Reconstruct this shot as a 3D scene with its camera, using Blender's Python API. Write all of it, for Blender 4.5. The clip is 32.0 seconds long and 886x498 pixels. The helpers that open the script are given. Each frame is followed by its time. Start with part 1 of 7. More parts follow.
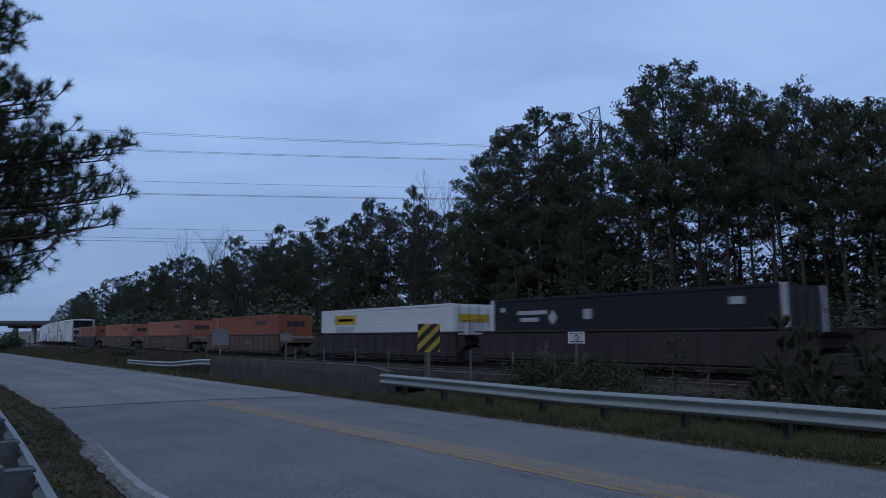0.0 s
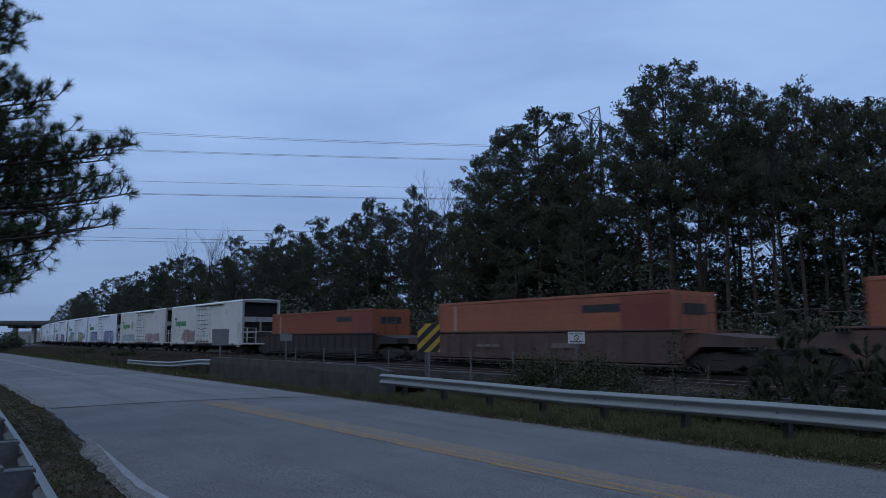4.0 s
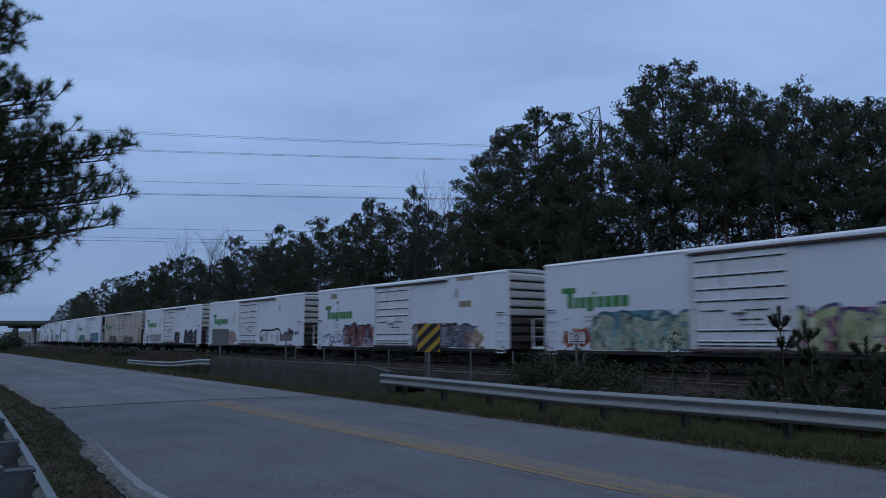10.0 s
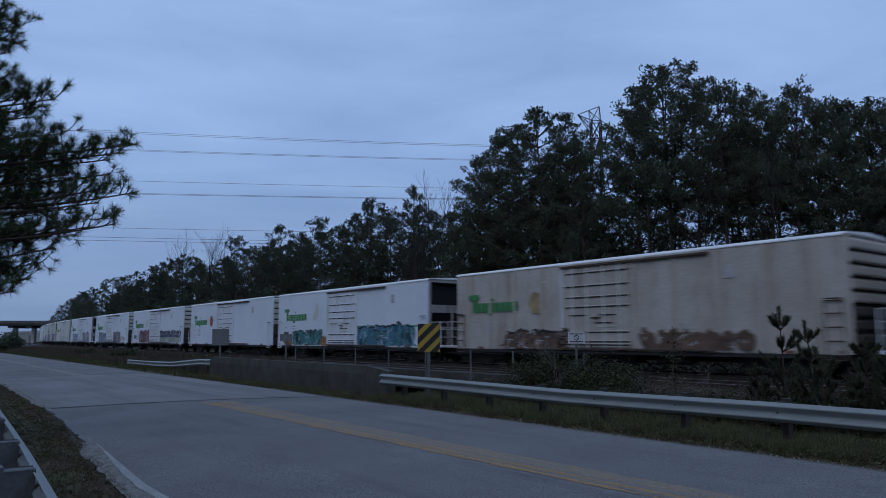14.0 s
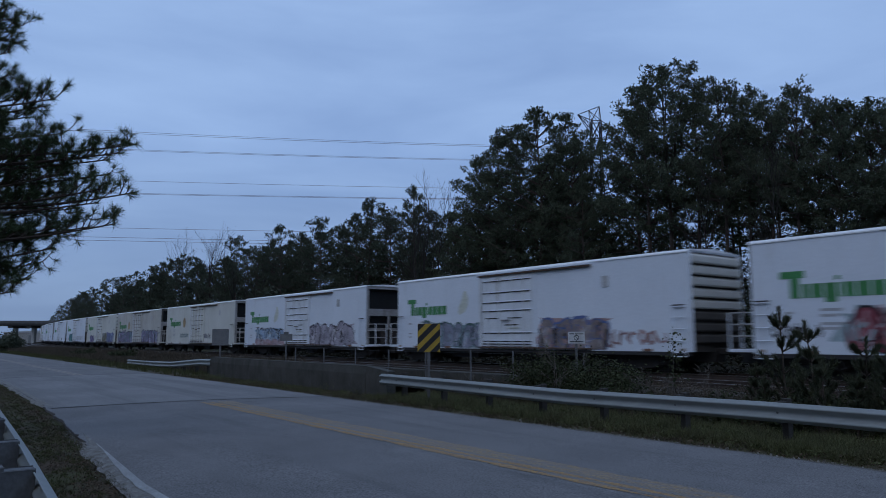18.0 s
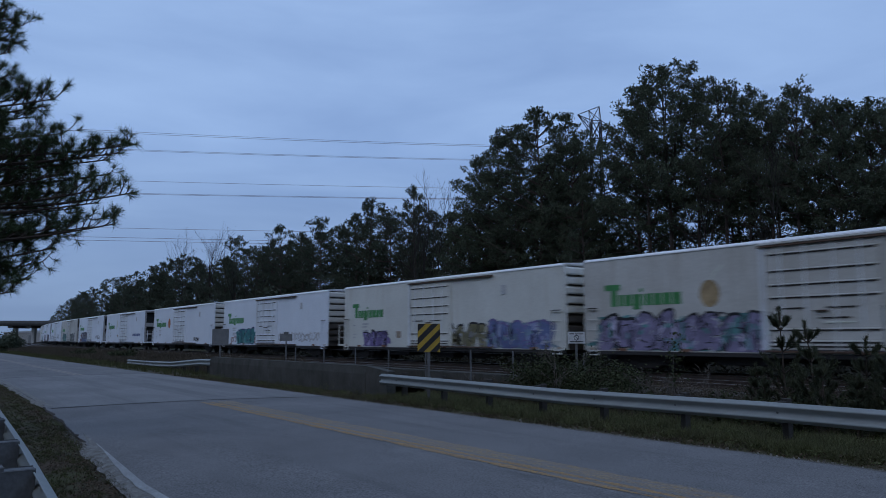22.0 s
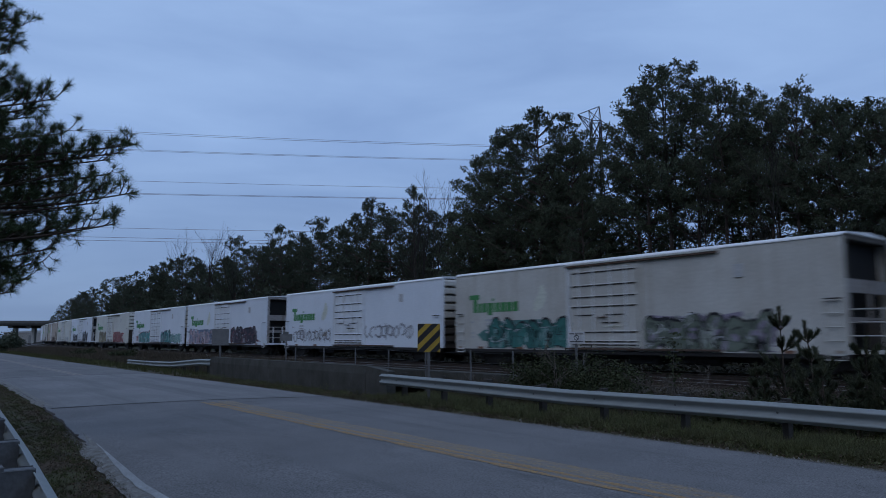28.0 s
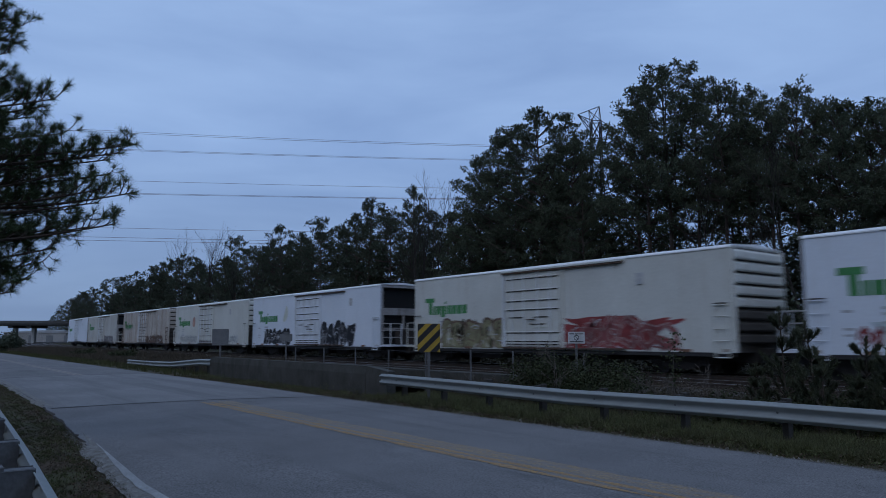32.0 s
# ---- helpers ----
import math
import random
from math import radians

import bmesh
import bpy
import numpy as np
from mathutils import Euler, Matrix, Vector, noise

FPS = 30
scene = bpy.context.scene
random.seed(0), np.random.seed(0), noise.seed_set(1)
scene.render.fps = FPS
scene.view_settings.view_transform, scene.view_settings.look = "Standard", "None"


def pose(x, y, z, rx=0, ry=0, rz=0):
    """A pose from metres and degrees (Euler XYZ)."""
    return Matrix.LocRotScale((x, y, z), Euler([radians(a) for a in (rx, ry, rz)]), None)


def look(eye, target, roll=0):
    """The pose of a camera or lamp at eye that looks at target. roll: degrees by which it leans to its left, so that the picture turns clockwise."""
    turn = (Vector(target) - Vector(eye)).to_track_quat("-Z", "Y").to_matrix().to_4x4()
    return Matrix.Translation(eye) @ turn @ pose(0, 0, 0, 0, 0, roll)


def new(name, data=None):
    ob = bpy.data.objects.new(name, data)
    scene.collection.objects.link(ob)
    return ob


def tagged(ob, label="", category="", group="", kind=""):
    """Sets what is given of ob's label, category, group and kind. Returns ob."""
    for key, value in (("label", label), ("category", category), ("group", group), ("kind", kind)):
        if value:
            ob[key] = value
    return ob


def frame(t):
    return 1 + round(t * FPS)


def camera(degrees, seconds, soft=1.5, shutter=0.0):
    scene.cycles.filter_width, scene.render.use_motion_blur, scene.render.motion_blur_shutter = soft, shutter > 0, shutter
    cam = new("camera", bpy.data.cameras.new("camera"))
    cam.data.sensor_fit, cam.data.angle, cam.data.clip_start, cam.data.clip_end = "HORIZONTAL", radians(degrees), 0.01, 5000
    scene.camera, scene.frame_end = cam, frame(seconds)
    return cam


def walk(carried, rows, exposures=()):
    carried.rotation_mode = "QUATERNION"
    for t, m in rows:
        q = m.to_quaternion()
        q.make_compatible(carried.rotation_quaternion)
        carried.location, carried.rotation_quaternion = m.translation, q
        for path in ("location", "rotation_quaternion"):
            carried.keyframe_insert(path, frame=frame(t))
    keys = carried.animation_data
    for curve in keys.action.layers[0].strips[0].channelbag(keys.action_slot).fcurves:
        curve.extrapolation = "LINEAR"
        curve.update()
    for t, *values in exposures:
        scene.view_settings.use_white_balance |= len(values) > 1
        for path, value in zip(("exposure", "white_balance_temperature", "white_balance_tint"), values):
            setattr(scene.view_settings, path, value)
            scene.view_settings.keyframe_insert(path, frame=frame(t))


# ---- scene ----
cam = camera(63.4, 32.0, soft=0.9, shutter=0.4)
EYE = (0.0, 0.0, 1.7)
STAND = look(EYE, (-79.11, 59.92, 14.12), 0)
walk(cam, [(0.0, STAND), (32.0, STAND)], exposures=[(0.0, 0.12), (4.0, 0.10), (6.5, 0.06), (10.0, 0.0), (24.0, -0.01), (32.0, -0.05)])

# ---------------------------------------------------------------- light
world = bpy.data.worlds.new("dusk_sky")
scene.world = world
world.use_nodes = True
wn, wl = world.node_tree.nodes, world.node_tree.links
wn.clear()
w_out = wn.new("ShaderNodeOutputWorld")
w_bg = wn.new("ShaderNodeBackground")
w_sky = wn.new("ShaderNodeTexSky")
w_sky.sky_type = "NISHITA"
w_sky.sun_disc = False
w_sky.sun_elevation = radians(45)
w_sky.sun_rotation = radians(150)
w_co = wn.new("ShaderNodeTexCoord")
w_map = wn.new("ShaderNodeMapping")
w_map.inputs["Scale"].default_value = (1.0, 1.0, 4.5)
w_map.inputs["Rotation"].default_value = (0.10, 0.16, 0.3)
w_noise = wn.new("ShaderNodeTexNoise")
w_noise.inputs["Scale"].default_value = 2.1
w_noise.inputs["Detail"].default_value = 5
w_noise.inputs["Roughness"].default_value = 0.52
w_noise.inputs["Distortion"].default_value = 0.35
w_ramp = wn.new("ShaderNodeValToRGB")
w_ramp.color_ramp.elements[0].position = 0.30
w_ramp.color_ramp.elements[0].color = (0.212, 0.335, 0.608, 1)
w_ramp.color_ramp.elements[1].position = 0.72
w_ramp.color_ramp.elements[1].color = (0.312, 0.466, 0.768, 1)
w_sep = wn.new("ShaderNodeSeparateXYZ")
w_up = wn.new("ShaderNodeMapRange")
w_up.inputs["From Min"].default_value = 0.0
w_up.inputs["From Max"].default_value = 0.26
w_up.inputs["To Min"].default_value = 0.64
w_up.inputs["To Max"].default_value = 1.04
w_mul = wn.new("ShaderNodeVectorMath")
w_mul.operation = "SCALE"
w_mix = wn.new("ShaderNodeMix")
w_mix.data_type = "RGBA"
w_mix.inputs["Factor"].default_value = 0.996
w_bg.inputs["Strength"].default_value = 1.0
wl.new(w_co.outputs["Generated"], w_map.inputs["Vector"])
wl.new(w_map.outputs["Vector"], w_noise.inputs["Vector"])
wl.new(w_noise.outputs["Fac"], w_ramp.inputs["Fac"])
wl.new(w_co.outputs["Generated"], w_sep.inputs["Vector"])
wl.new(w_sep.outputs["Z"], w_up.inputs["Value"])
wl.new(w_ramp.outputs["Color"], w_mul.inputs[0])
wl.new(w_up.outputs["Result"], w_mul.inputs["Scale"])
wl.new(w_sky.outputs["Color"], w_mix.inputs["A"])
wl.new(w_mul.outputs["Vector"], w_mix.inputs["B"])
wl.new(w_mix.outputs["Result"], w_bg.inputs["Color"])
wl.new(w_bg.outputs["Background"], w_out.inputs["Surface"])

sun = new("sun", bpy.data.lights.new("sun", "SUN"))
sun.data.energy = 0.40
sun.data.angle = radians(60)
sun.data.color = (1.0, 0.91, 0.80)
sun.matrix_world = look((10.5, -18.2, 21.0), (0, 0, 0))


# ---------------------------------------------------------------- materials
def rgba(c):
    return (c[0], c[1], c[2], 1.0)


def mat(name, a, b=None, scale=3.0, fine=30.0, rough=0.7, metal=0.0, bump=0.15, stain=None, stain_at=0.6,
        stain_scale=(1, 1, 1), stain_soft=0.12, vary=0.0, per="object", detail=6, spec=0.5, speck=(0.82, 1.12)):
    """Two colours mixed by a coarse noise, darkened a little by a fine one, with optional stains and relief."""
    m = bpy.data.materials.new(name)
    m.use_nodes = True
    n, l = m.node_tree.nodes, m.node_tree.links
    p = n["Principled BSDF"]
    b = b or tuple(x * 0.7 for x in a)
    co = n.new("ShaderNodeTexCoord")
    n1 = n.new("ShaderNodeTexNoise")
    n1.inputs["Scale"].default_value = scale
    n1.inputs["Detail"].default_value = detail
    n1.inputs["Roughness"].default_value = 0.6
    l.new(co.outputs["Object"], n1.inputs["Vector"])
    r1 = n.new("ShaderNodeValToRGB")
    r1.color_ramp.elements[0].position, r1.color_ramp.elements[1].position = 0.35, 0.68
    r1.color_ramp.elements[0].color, r1.color_ramp.elements[1].color = rgba(b), rgba(a)
    l.new(n1.outputs["Fac"], r1.inputs["Fac"])
    n2 = n.new("ShaderNodeTexNoise")
    n2.inputs["Scale"].default_value = fine
    n2.inputs["Detail"].default_value = 3
    l.new(co.outputs["Object"], n2.inputs["Vector"])
    r2 = n.new("ShaderNodeMapRange")
    r2.inputs["From Min"].default_value, r2.inputs["From Max"].default_value = 0.3, 0.7
    r2.inputs["To Min"].default_value, r2.inputs["To Max"].default_value = speck
    l.new(n2.outputs["Fac"], r2.inputs["Value"])
    mul = n.new("ShaderNodeVectorMath")
    mul.operation = "SCALE"
    l.new(r1.outputs["Color"], mul.inputs[0])
    l.new(r2.outputs["Result"], mul.inputs["Scale"])
    col = mul.outputs["Vector"]
    if stain:
        mp = n.new("ShaderNodeMapping")
        mp.inputs["Scale"].default_value = stain_scale
        l.new(co.outputs["Object"], mp.inputs["Vector"])
        n3 = n.new("ShaderNodeTexNoise")
        n3.inputs["Scale"].default_value = 1.0
        n3.inputs["Detail"].default_value = 7
        n3.inputs["Roughness"].default_value = 0.65
        l.new(mp.outputs["Vector"], n3.inputs["Vector"])
        r3 = n.new("ShaderNodeMapRange")
        r3.inputs["From Min"].default_value, r3.inputs["From Max"].default_value = stain_at, stain_at + stain_soft
        l.new(n3.outputs["Fac"], r3.inputs["Value"])
        mx = n.new("ShaderNodeMix")
        mx.data_type = "RGBA"
        l.new(r3.outputs["Result"], mx.inputs["Factor"])
        l.new(col, mx.inputs["A"])
        mx.inputs["B"].default_value = rgba(stain)
        col = mx.outputs["Result"]
    if vary:
        if per == "object":
            oi = n.new("ShaderNodeObjectInfo").outputs["Random"]
        else:
            oi = n.new("ShaderNodeNewGeometry").outputs["Random Per Island"]
        rv = n.new("ShaderNodeMapRange")
        rv.inputs["To Min"].default_value, rv.inputs["To Max"].default_value = 1 - vary, 1 + vary
        l.new(oi, rv.inputs["Value"])
        mv = n.new("ShaderNodeVectorMath")
        mv.operation = "SCALE"
        l.new(col, mv.inputs[0])
        l.new(rv.outputs["Result"], mv.inputs["Scale"])
        col = mv.outputs["Vector"]
    l.new(col, p.inputs["Base Color"])
    p.inputs["Roughness"].default_value = rough
    p.inputs["Metallic"].default_value = metal
    p.inputs["Specular IOR Level"].default_value = spec
    if bump:
        bp = n.new("ShaderNodeBump")
        bp.inputs["Strength"].default_value = bump
        bp.inputs["Distance"].default_value = 0.02
        l.new(n2.outputs["Fac"], bp.inputs["Height"])
        l.new(bp.outputs["Normal"], p.inputs["Normal"])
    return m


ASPHALT = mat("old_asphalt", (0.200, 0.189, 0.183), (0.152, 0.144, 0.140), 0.5, 46, 0.9, bump=0.3, spec=0.25, speck=(0.55, 1.40),
              stain=(0.105, 0.10, 0.098), stain_at=0.55, stain_scale=(0.10, 1.5, 1), stain_soft=0.25)
BRIDGE_DECK = mat("pale_asphalt", (0.235, 0.225, 0.217), (0.185, 0.176, 0.171), 0.35, 40, 0.88, bump=0.5, spec=0.25, speck=(0.72, 1.24),
                  stain=(0.122, 0.116, 0.114), stain_at=0.46, stain_scale=(0.06, 1.1, 1), stain_soft=0.3)
TAR = mat("tar", (0.035, 0.034, 0.034), None, 5, 40, 0.8)
CRACK = mat("crack_dirt", (0.082, 0.078, 0.075), None, 5, 40, 0.95)
YELLOW = mat("worn_yellow_paint", (0.38, 0.215, 0.065), (0.30, 0.18, 0.08), 2.5, 46, 0.8, speck=(0.5, 1.4),
             bump=0.6, stain=(0.172, 0.163, 0.157), stain_at=0.49, stain_scale=(13, 20, 1), stain_soft=0.2)
YELLOW_OLD = mat("ghost_yellow_paint", (0.31, 0.21, 0.10), (0.25, 0.185, 0.12), 2.5, 46, 0.85, speck=(0.5, 1.4),
                 bump=0.6, stain=(0.172, 0.163, 0.157), stain_at=0.43, stain_scale=(13, 20, 1), stain_soft=0.22)
YELLOW_WASH = mat("yellow_wash", (0.235, 0.185, 0.125), (0.205, 0.175, 0.135), 2.0, 46, 0.85, speck=(0.5, 1.45),
                  bump=0.45, stain=(0.172, 0.163, 0.157), stain_at=0.33, stain_scale=(3, 7, 1), stain_soft=0.3)
PEBBLE = mat("loose_pebble", (0.25, 0.235, 0.21), (0.14, 0.128, 0.11), 5, 34, 0.95, bump=0.3, spec=0.1, vary=0.4, per="island")
YELLOW_FAINT = mat("faint_yellow_paint", (0.29, 0.215, 0.155), (0.25, 0.205, 0.17), 2.5, 50, 0.85,
                   stain=(0.215, 0.205, 0.198), stain_at=0.42, stain_scale=(2, 9, 1), stain_soft=0.2)
WHITE_LINE = mat("worn_white_paint", (0.36, 0.36, 0.345), (0.24, 0.235, 0.225), 2, 40, 0.85,
                 stain=(0.24, 0.23, 0.215), stain_at=0.58, stain_scale=(2.5, 9, 1))
GRAVEL_EDGE = mat("sandy_gravel", (0.29, 0.28, 0.262), (0.165, 0.15, 0.13), 6, 60, 0.95, bump=0.18, spec=0.1, speck=(0.6, 1.3))
EARTH = mat("grassy_earth", (0.084, 0.080, 0.042), (0.056, 0.047, 0.029), 1.3, 22, 0.95, bump=0.9, spec=0.1,
            stain=(0.088, 0.062, 0.042), stain_at=0.52, stain_scale=(0.9, 0.9, 0.9))
FOREST_FLOOR = mat("forest_floor", (0.039, 0.034, 0.021), (0.023, 0.022, 0.013), 0.6, 9, 0.95, bump=0.8)
BALLAST = mat("ballast", (0.088, 0.083, 0.077), (0.042, 0.039, 0.036), 2.5, 26, 0.95, bump=1.0, spec=0.1)
GRASS = mat("grass", (0.105, 0.112, 0.050), (0.068, 0.068, 0.032), 1.0, 9, 0.9, bump=0, vary=0.45, per="island", spec=0.08)
VERGE_GREEN = mat("verge_green", (0.128, 0.140, 0.064), (0.104, 0.100, 0.055), 1.6, 9, 0.9, bump=0, vary=0.45, per="island", spec=0.08)
DRY = mat("dry_grass", (0.120, 0.098, 0.073), (0.068, 0.056, 0.042), 1.2, 9, 0.9, bump=0, vary=0.35, per="island", spec=0.05)
LEAF_PALE = mat("weed_leaf", (0.125, 0.140, 0.062), (0.085, 0.082, 0.042), 1.6, 8, 0.8, bump=0, vary=0.5, per="island", spec=0.1)
LEAF = mat("shrub_leaf", (0.070, 0.082, 0.042), (0.044, 0.049, 0.027), 1.2, 8, 0.85, bump=0, vary=0.3, per="island", spec=0.06)
NEEDLE = mat("pine_needle", (0.100, 0.116, 0.076), (0.066, 0.078, 0.052), 0.35, 4, 0.9, bump=0, vary=0.2, per="island", spec=0.08)
NEEDLE_FAR = mat("pine_needle_dull", (0.080, 0.092, 0.063), (0.055, 0.065, 0.046), 0.25, 3, 0.9, bump=0, vary=0.2, per="island", spec=0.08)
NEEDLE_NEAR = mat("pine_needle_young", (0.075, 0.105, 0.050), (0.050, 0.070, 0.034), 0.6, 5, 0.75, bump=0, vary=0.4, per="island", spec=0.15)
NEEDLE_SAPLING = mat("sapling_needle", (0.090, 0.100, 0.062), (0.060, 0.068, 0.043), 0.6, 5, 0.75, bump=0, vary=0.4, per="island", spec=0.15)
LITTER = mat("leaf_litter", (0.150, 0.105, 0.072), (0.085, 0.062, 0.045), 1.4, 9, 0.95, bump=0, vary=0.5, per="island", spec=0.08)
FOREST_TWIG = mat("forest_twig", (0.055, 0.048, 0.043), (0.034, 0.03, 0.027), 3, 20, 0.95, bump=0.2, spec=0.1)
BARK = mat("pine_bark", (0.085, 0.062, 0.047), (0.045, 0.034, 0.028), 4, 18, 0.95, bump=0.9)
TWIG = mat("bare_twig", (0.15, 0.128, 0.108), (0.088, 0.075, 0.063), 3, 20, 0.9, bump=0.3)
CONCRETE = mat("weathered_concrete", (0.098, 0.094, 0.084), (0.062, 0.060, 0.052), 1.2, 28, 0.95, bump=0.4, spec=0.15,
               stain=(0.05, 0.05, 0.043), stain_at=0.53, stain_scale=(1.5, 1.5, 0.5), stain_soft=0.2)
GALV = mat("galvanized_steel", (0.285, 0.302, 0.292), (0.250, 0.264, 0.256), 0.7, 8, 0.6, 0.2, bump=0.0, speck=(0.95, 1.05),
           stain=(0.20, 0.18, 0.155), stain_at=0.66, stain_scale=(0.8, 3, 3), stain_soft=0.3)
GALV_POST = mat("galvanized_post", (0.15, 0.152, 0.155), (0.10, 0.10, 0.103), 3, 25, 0.7, 0.2)
POST_WOOD = mat("dark_wood_post", (0.055, 0.047, 0.040), (0.034, 0.029, 0.025), 4, 26, 0.9, bump=0.5)
SIGN_BACK = mat("aluminium_sign_back", (0.20, 0.205, 0.21), (0.15, 0.155, 0.16), 2, 20, 0.55, 0.4)
SIGN_YELLOW = mat("sign_yellow", (0.46, 0.30, 0.03), (0.36, 0.235, 0.03), 4, 30, 0.5, bump=0.03)
SIGN_BLACK = mat("sign_black", (0.014, 0.014, 0.015), None, 4, 30, 0.5, bump=0.03)
SIGN_WHITE = mat("sign_white", (0.62, 0.63, 0.64), (0.5, 0.5, 0.5), 4, 30, 0.5, bump=0.03)
SIGN_INK = mat("sign_ink", (0.05, 0.05, 0.06), None, 4, 30, 0.6, bump=0)
RAIL_STEEL = mat("rail_steel", (0.12, 0.085, 0.065), (0.08, 0.06, 0.05), 3, 30, 0.6, 0.5)
RAIL_TOP = mat("polished_rail_head", (0.50, 0.50, 0.51), (0.42, 0.42, 0.43), 3, 40, 0.42, 0.6, bump=0.02)
TIE = mat("timber_tie", (0.055, 0.045, 0.038), (0.032, 0.027, 0.024), 3, 20, 0.95, bump=0.5)
LATTICE = mat("tower_steel", (0.06, 0.06, 0.066), (0.045, 0.045, 0.05), 1, 8, 0.6, 0.5)
CABLE = mat("cable", (0.15, 0.085, 0.08), None, 1, 5, 0.6, 0.3, bump=0)

CAR_WHITE = mat("car_white_paint", (0.715, 0.757, 0.812), (0.645, 0.69, 0.745), 0.35, 12, 0.75, bump=0.02, speck=(0.95, 1.04), spec=0.12,
                stain=(0.49, 0.485, 0.455), stain_at=0.60, stain_scale=(1.1, 1, 0.16), stain_soft=0.4)
CAR_CREAM = mat("car_cream_paint", (0.645, 0.65, 0.605), (0.55, 0.55, 0.505), 0.35, 12, 0.75, bump=0.02, speck=(0.93, 1.05), spec=0.12,
                stain=(0.40, 0.34, 0.27), stain_at=0.57, stain_scale=(1.1, 1, 0.16), stain_soft=0.4)
CAR_DIRTY = mat("car_dirty_paint", (0.57, 0.565, 0.53), (0.46, 0.445, 0.405), 0.4, 12, 0.75, bump=0.03, speck=(0.9, 1.07), spec=0.12,
                stain=(0.33, 0.29, 0.235), stain_at=0.53, stain_scale=(1.6, 1, 0.16), stain_soft=0.35)
CAR_TAN = mat("car_rusty_tan_paint", (0.54, 0.505, 0.46), (0.42, 0.375, 0.33), 0.5, 12, 0.75, bump=0.05, speck=(0.86, 1.1), spec=0.12,
              stain=(0.22, 0.150, 0.105), stain_at=0.53, stain_scale=(1.8, 1, 0.2), stain_soft=0.3)
CAR_ROOF = mat("car_roof_paint", (0.84, 0.85, 0.86), (0.76, 0.77, 0.78), 0.6, 10, 0.75, bump=0.02, speck=(0.95, 1.04), spec=0.12)
DOOR_WHITE = mat("car_door_paint", (0.72, 0.755, 0.79), (0.63, 0.66, 0.685), 0.7, 14, 0.75, bump=0.03, speck=(0.92, 1.05), spec=0.12,
                 stain=(0.36, 0.33, 0.27), stain_at=0.54, stain_scale=(2.6, 1, 0.22), stain_soft=0.3)
# dark brown-grey: painted shade between the end ribs, and grime on some bay frames
END_SHADE_GRIME = mat("end_shade_grime", (0.10, 0.09, 0.08), (0.055, 0.048, 0.042), 0.8, 12, 0.85, bump=0.05)
# bay frames: their grime plus the shade at the car end, in one darker colour
BAY_GREY = mat("shaded_grimy_bay_frame", (0.42, 0.41, 0.405), (0.26, 0.245, 0.235), 1.1, 14, 0.8, bump=0.03, spec=0.12,
               stain=(0.15, 0.11, 0.085), stain_at=0.55, stain_scale=(2, 2, 0.7), stain_soft=0.25)
RUSTY = mat("rusty_hardware", (0.12, 0.075, 0.05), (0.07, 0.045, 0.035), 3, 20, 0.85, bump=0.2)
UNDER = mat("underframe_black", (0.030, 0.027, 0.026), (0.020, 0.018, 0.018), 2, 16, 0.8, bump=0.2)
TRUCK = mat("truck_steel", (0.055, 0.045, 0.04), (0.033, 0.029, 0.027), 2, 16, 0.8, 0.2)
CAVITY = mat("machinery_black", (0.010, 0.010, 0.011), None, 2, 10, 0.8)
LOGO_GREEN = mat("logo_green", (0.045, 0.20, 0.055), (0.055, 0.24, 0.075), 1.5, 20, 0.6, bump=0)
FADED = mat("faded_print", (0.36, 0.37, 0.39), (0.46, 0.46, 0.46), 1.5, 20, 0.6, bump=0)
GHOST_GREEN = mat("ghost_green", (0.52, 0.55, 0.44), (0.62, 0.63, 0.56), 1.2, 10, 0.6, bump=0)
PATCH = mat("repair_patch", (0.36, 0.29, 0.22), (0.27, 0.21, 0.16), 2, 14, 0.7)
ORANGE_BOX = mat("container_orange", (0.285, 0.080, 0.028), (0.22, 0.060, 0.023), 0.5, 10, 0.55, bump=0.03,
                 stain=(0.20, 0.07, 0.04), stain_at=0.6, stain_scale=(1, 1, 0.3), stain_soft=0.3)
ORANGE_FADE = mat("container_faded_orange", (0.37, 0.125, 0.065), (0.29, 0.095, 0.05), 0.5, 10, 0.6, bump=0.03,
                  stain=(0.25, 0.09, 0.05), stain_at=0.6, stain_scale=(1, 1, 0.3), stain_soft=0.3)
WHITE_BOX = mat("container_white", (0.66, 0.67, 0.68), (0.57, 0.58, 0.59), 0.5, 10, 0.5, bump=0.03)
NAVY_BOX = mat("container_navy", (0.006, 0.008, 0.014), (0.005, 0.006, 0.010), 0.5, 10, 0.75, bump=0.03)
BOX_YELLOW = mat("container_yellow_panel", (0.55, 0.36, 0.02), (0.46, 0.29, 0.02), 1, 12, 0.5, bump=0)
BOX_RED = mat("container_red_paint", (0.26, 0.060, 0.040), (0.20, 0.046, 0.033), 0.6, 10, 0.55, bump=0.03)
BOX_DARK = mat("container_dark_panel", (0.035, 0.03, 0.03), None, 1, 12, 0.6, bump=0)
WELL_BROWN = mat("well_car_brown", (0.042, 0.026, 0.022), (0.028, 0.019, 0.017), 0.6, 12, 0.65, bump=0.05,
                 stain=(0.016, 0.013, 0.012), stain_at=0.50, stain_scale=(1, 1, 0.4), stain_soft=0.3)
WELL_PINK = mat("well_car_faded_brown", (0.125, 0.074, 0.054), (0.080, 0.050, 0.038), 0.6, 12, 0.7, bump=0.05,
                stain=(0.030, 0.022, 0.019), stain_at=0.50, stain_scale=(1, 1, 0.4), stain_soft=0.3)
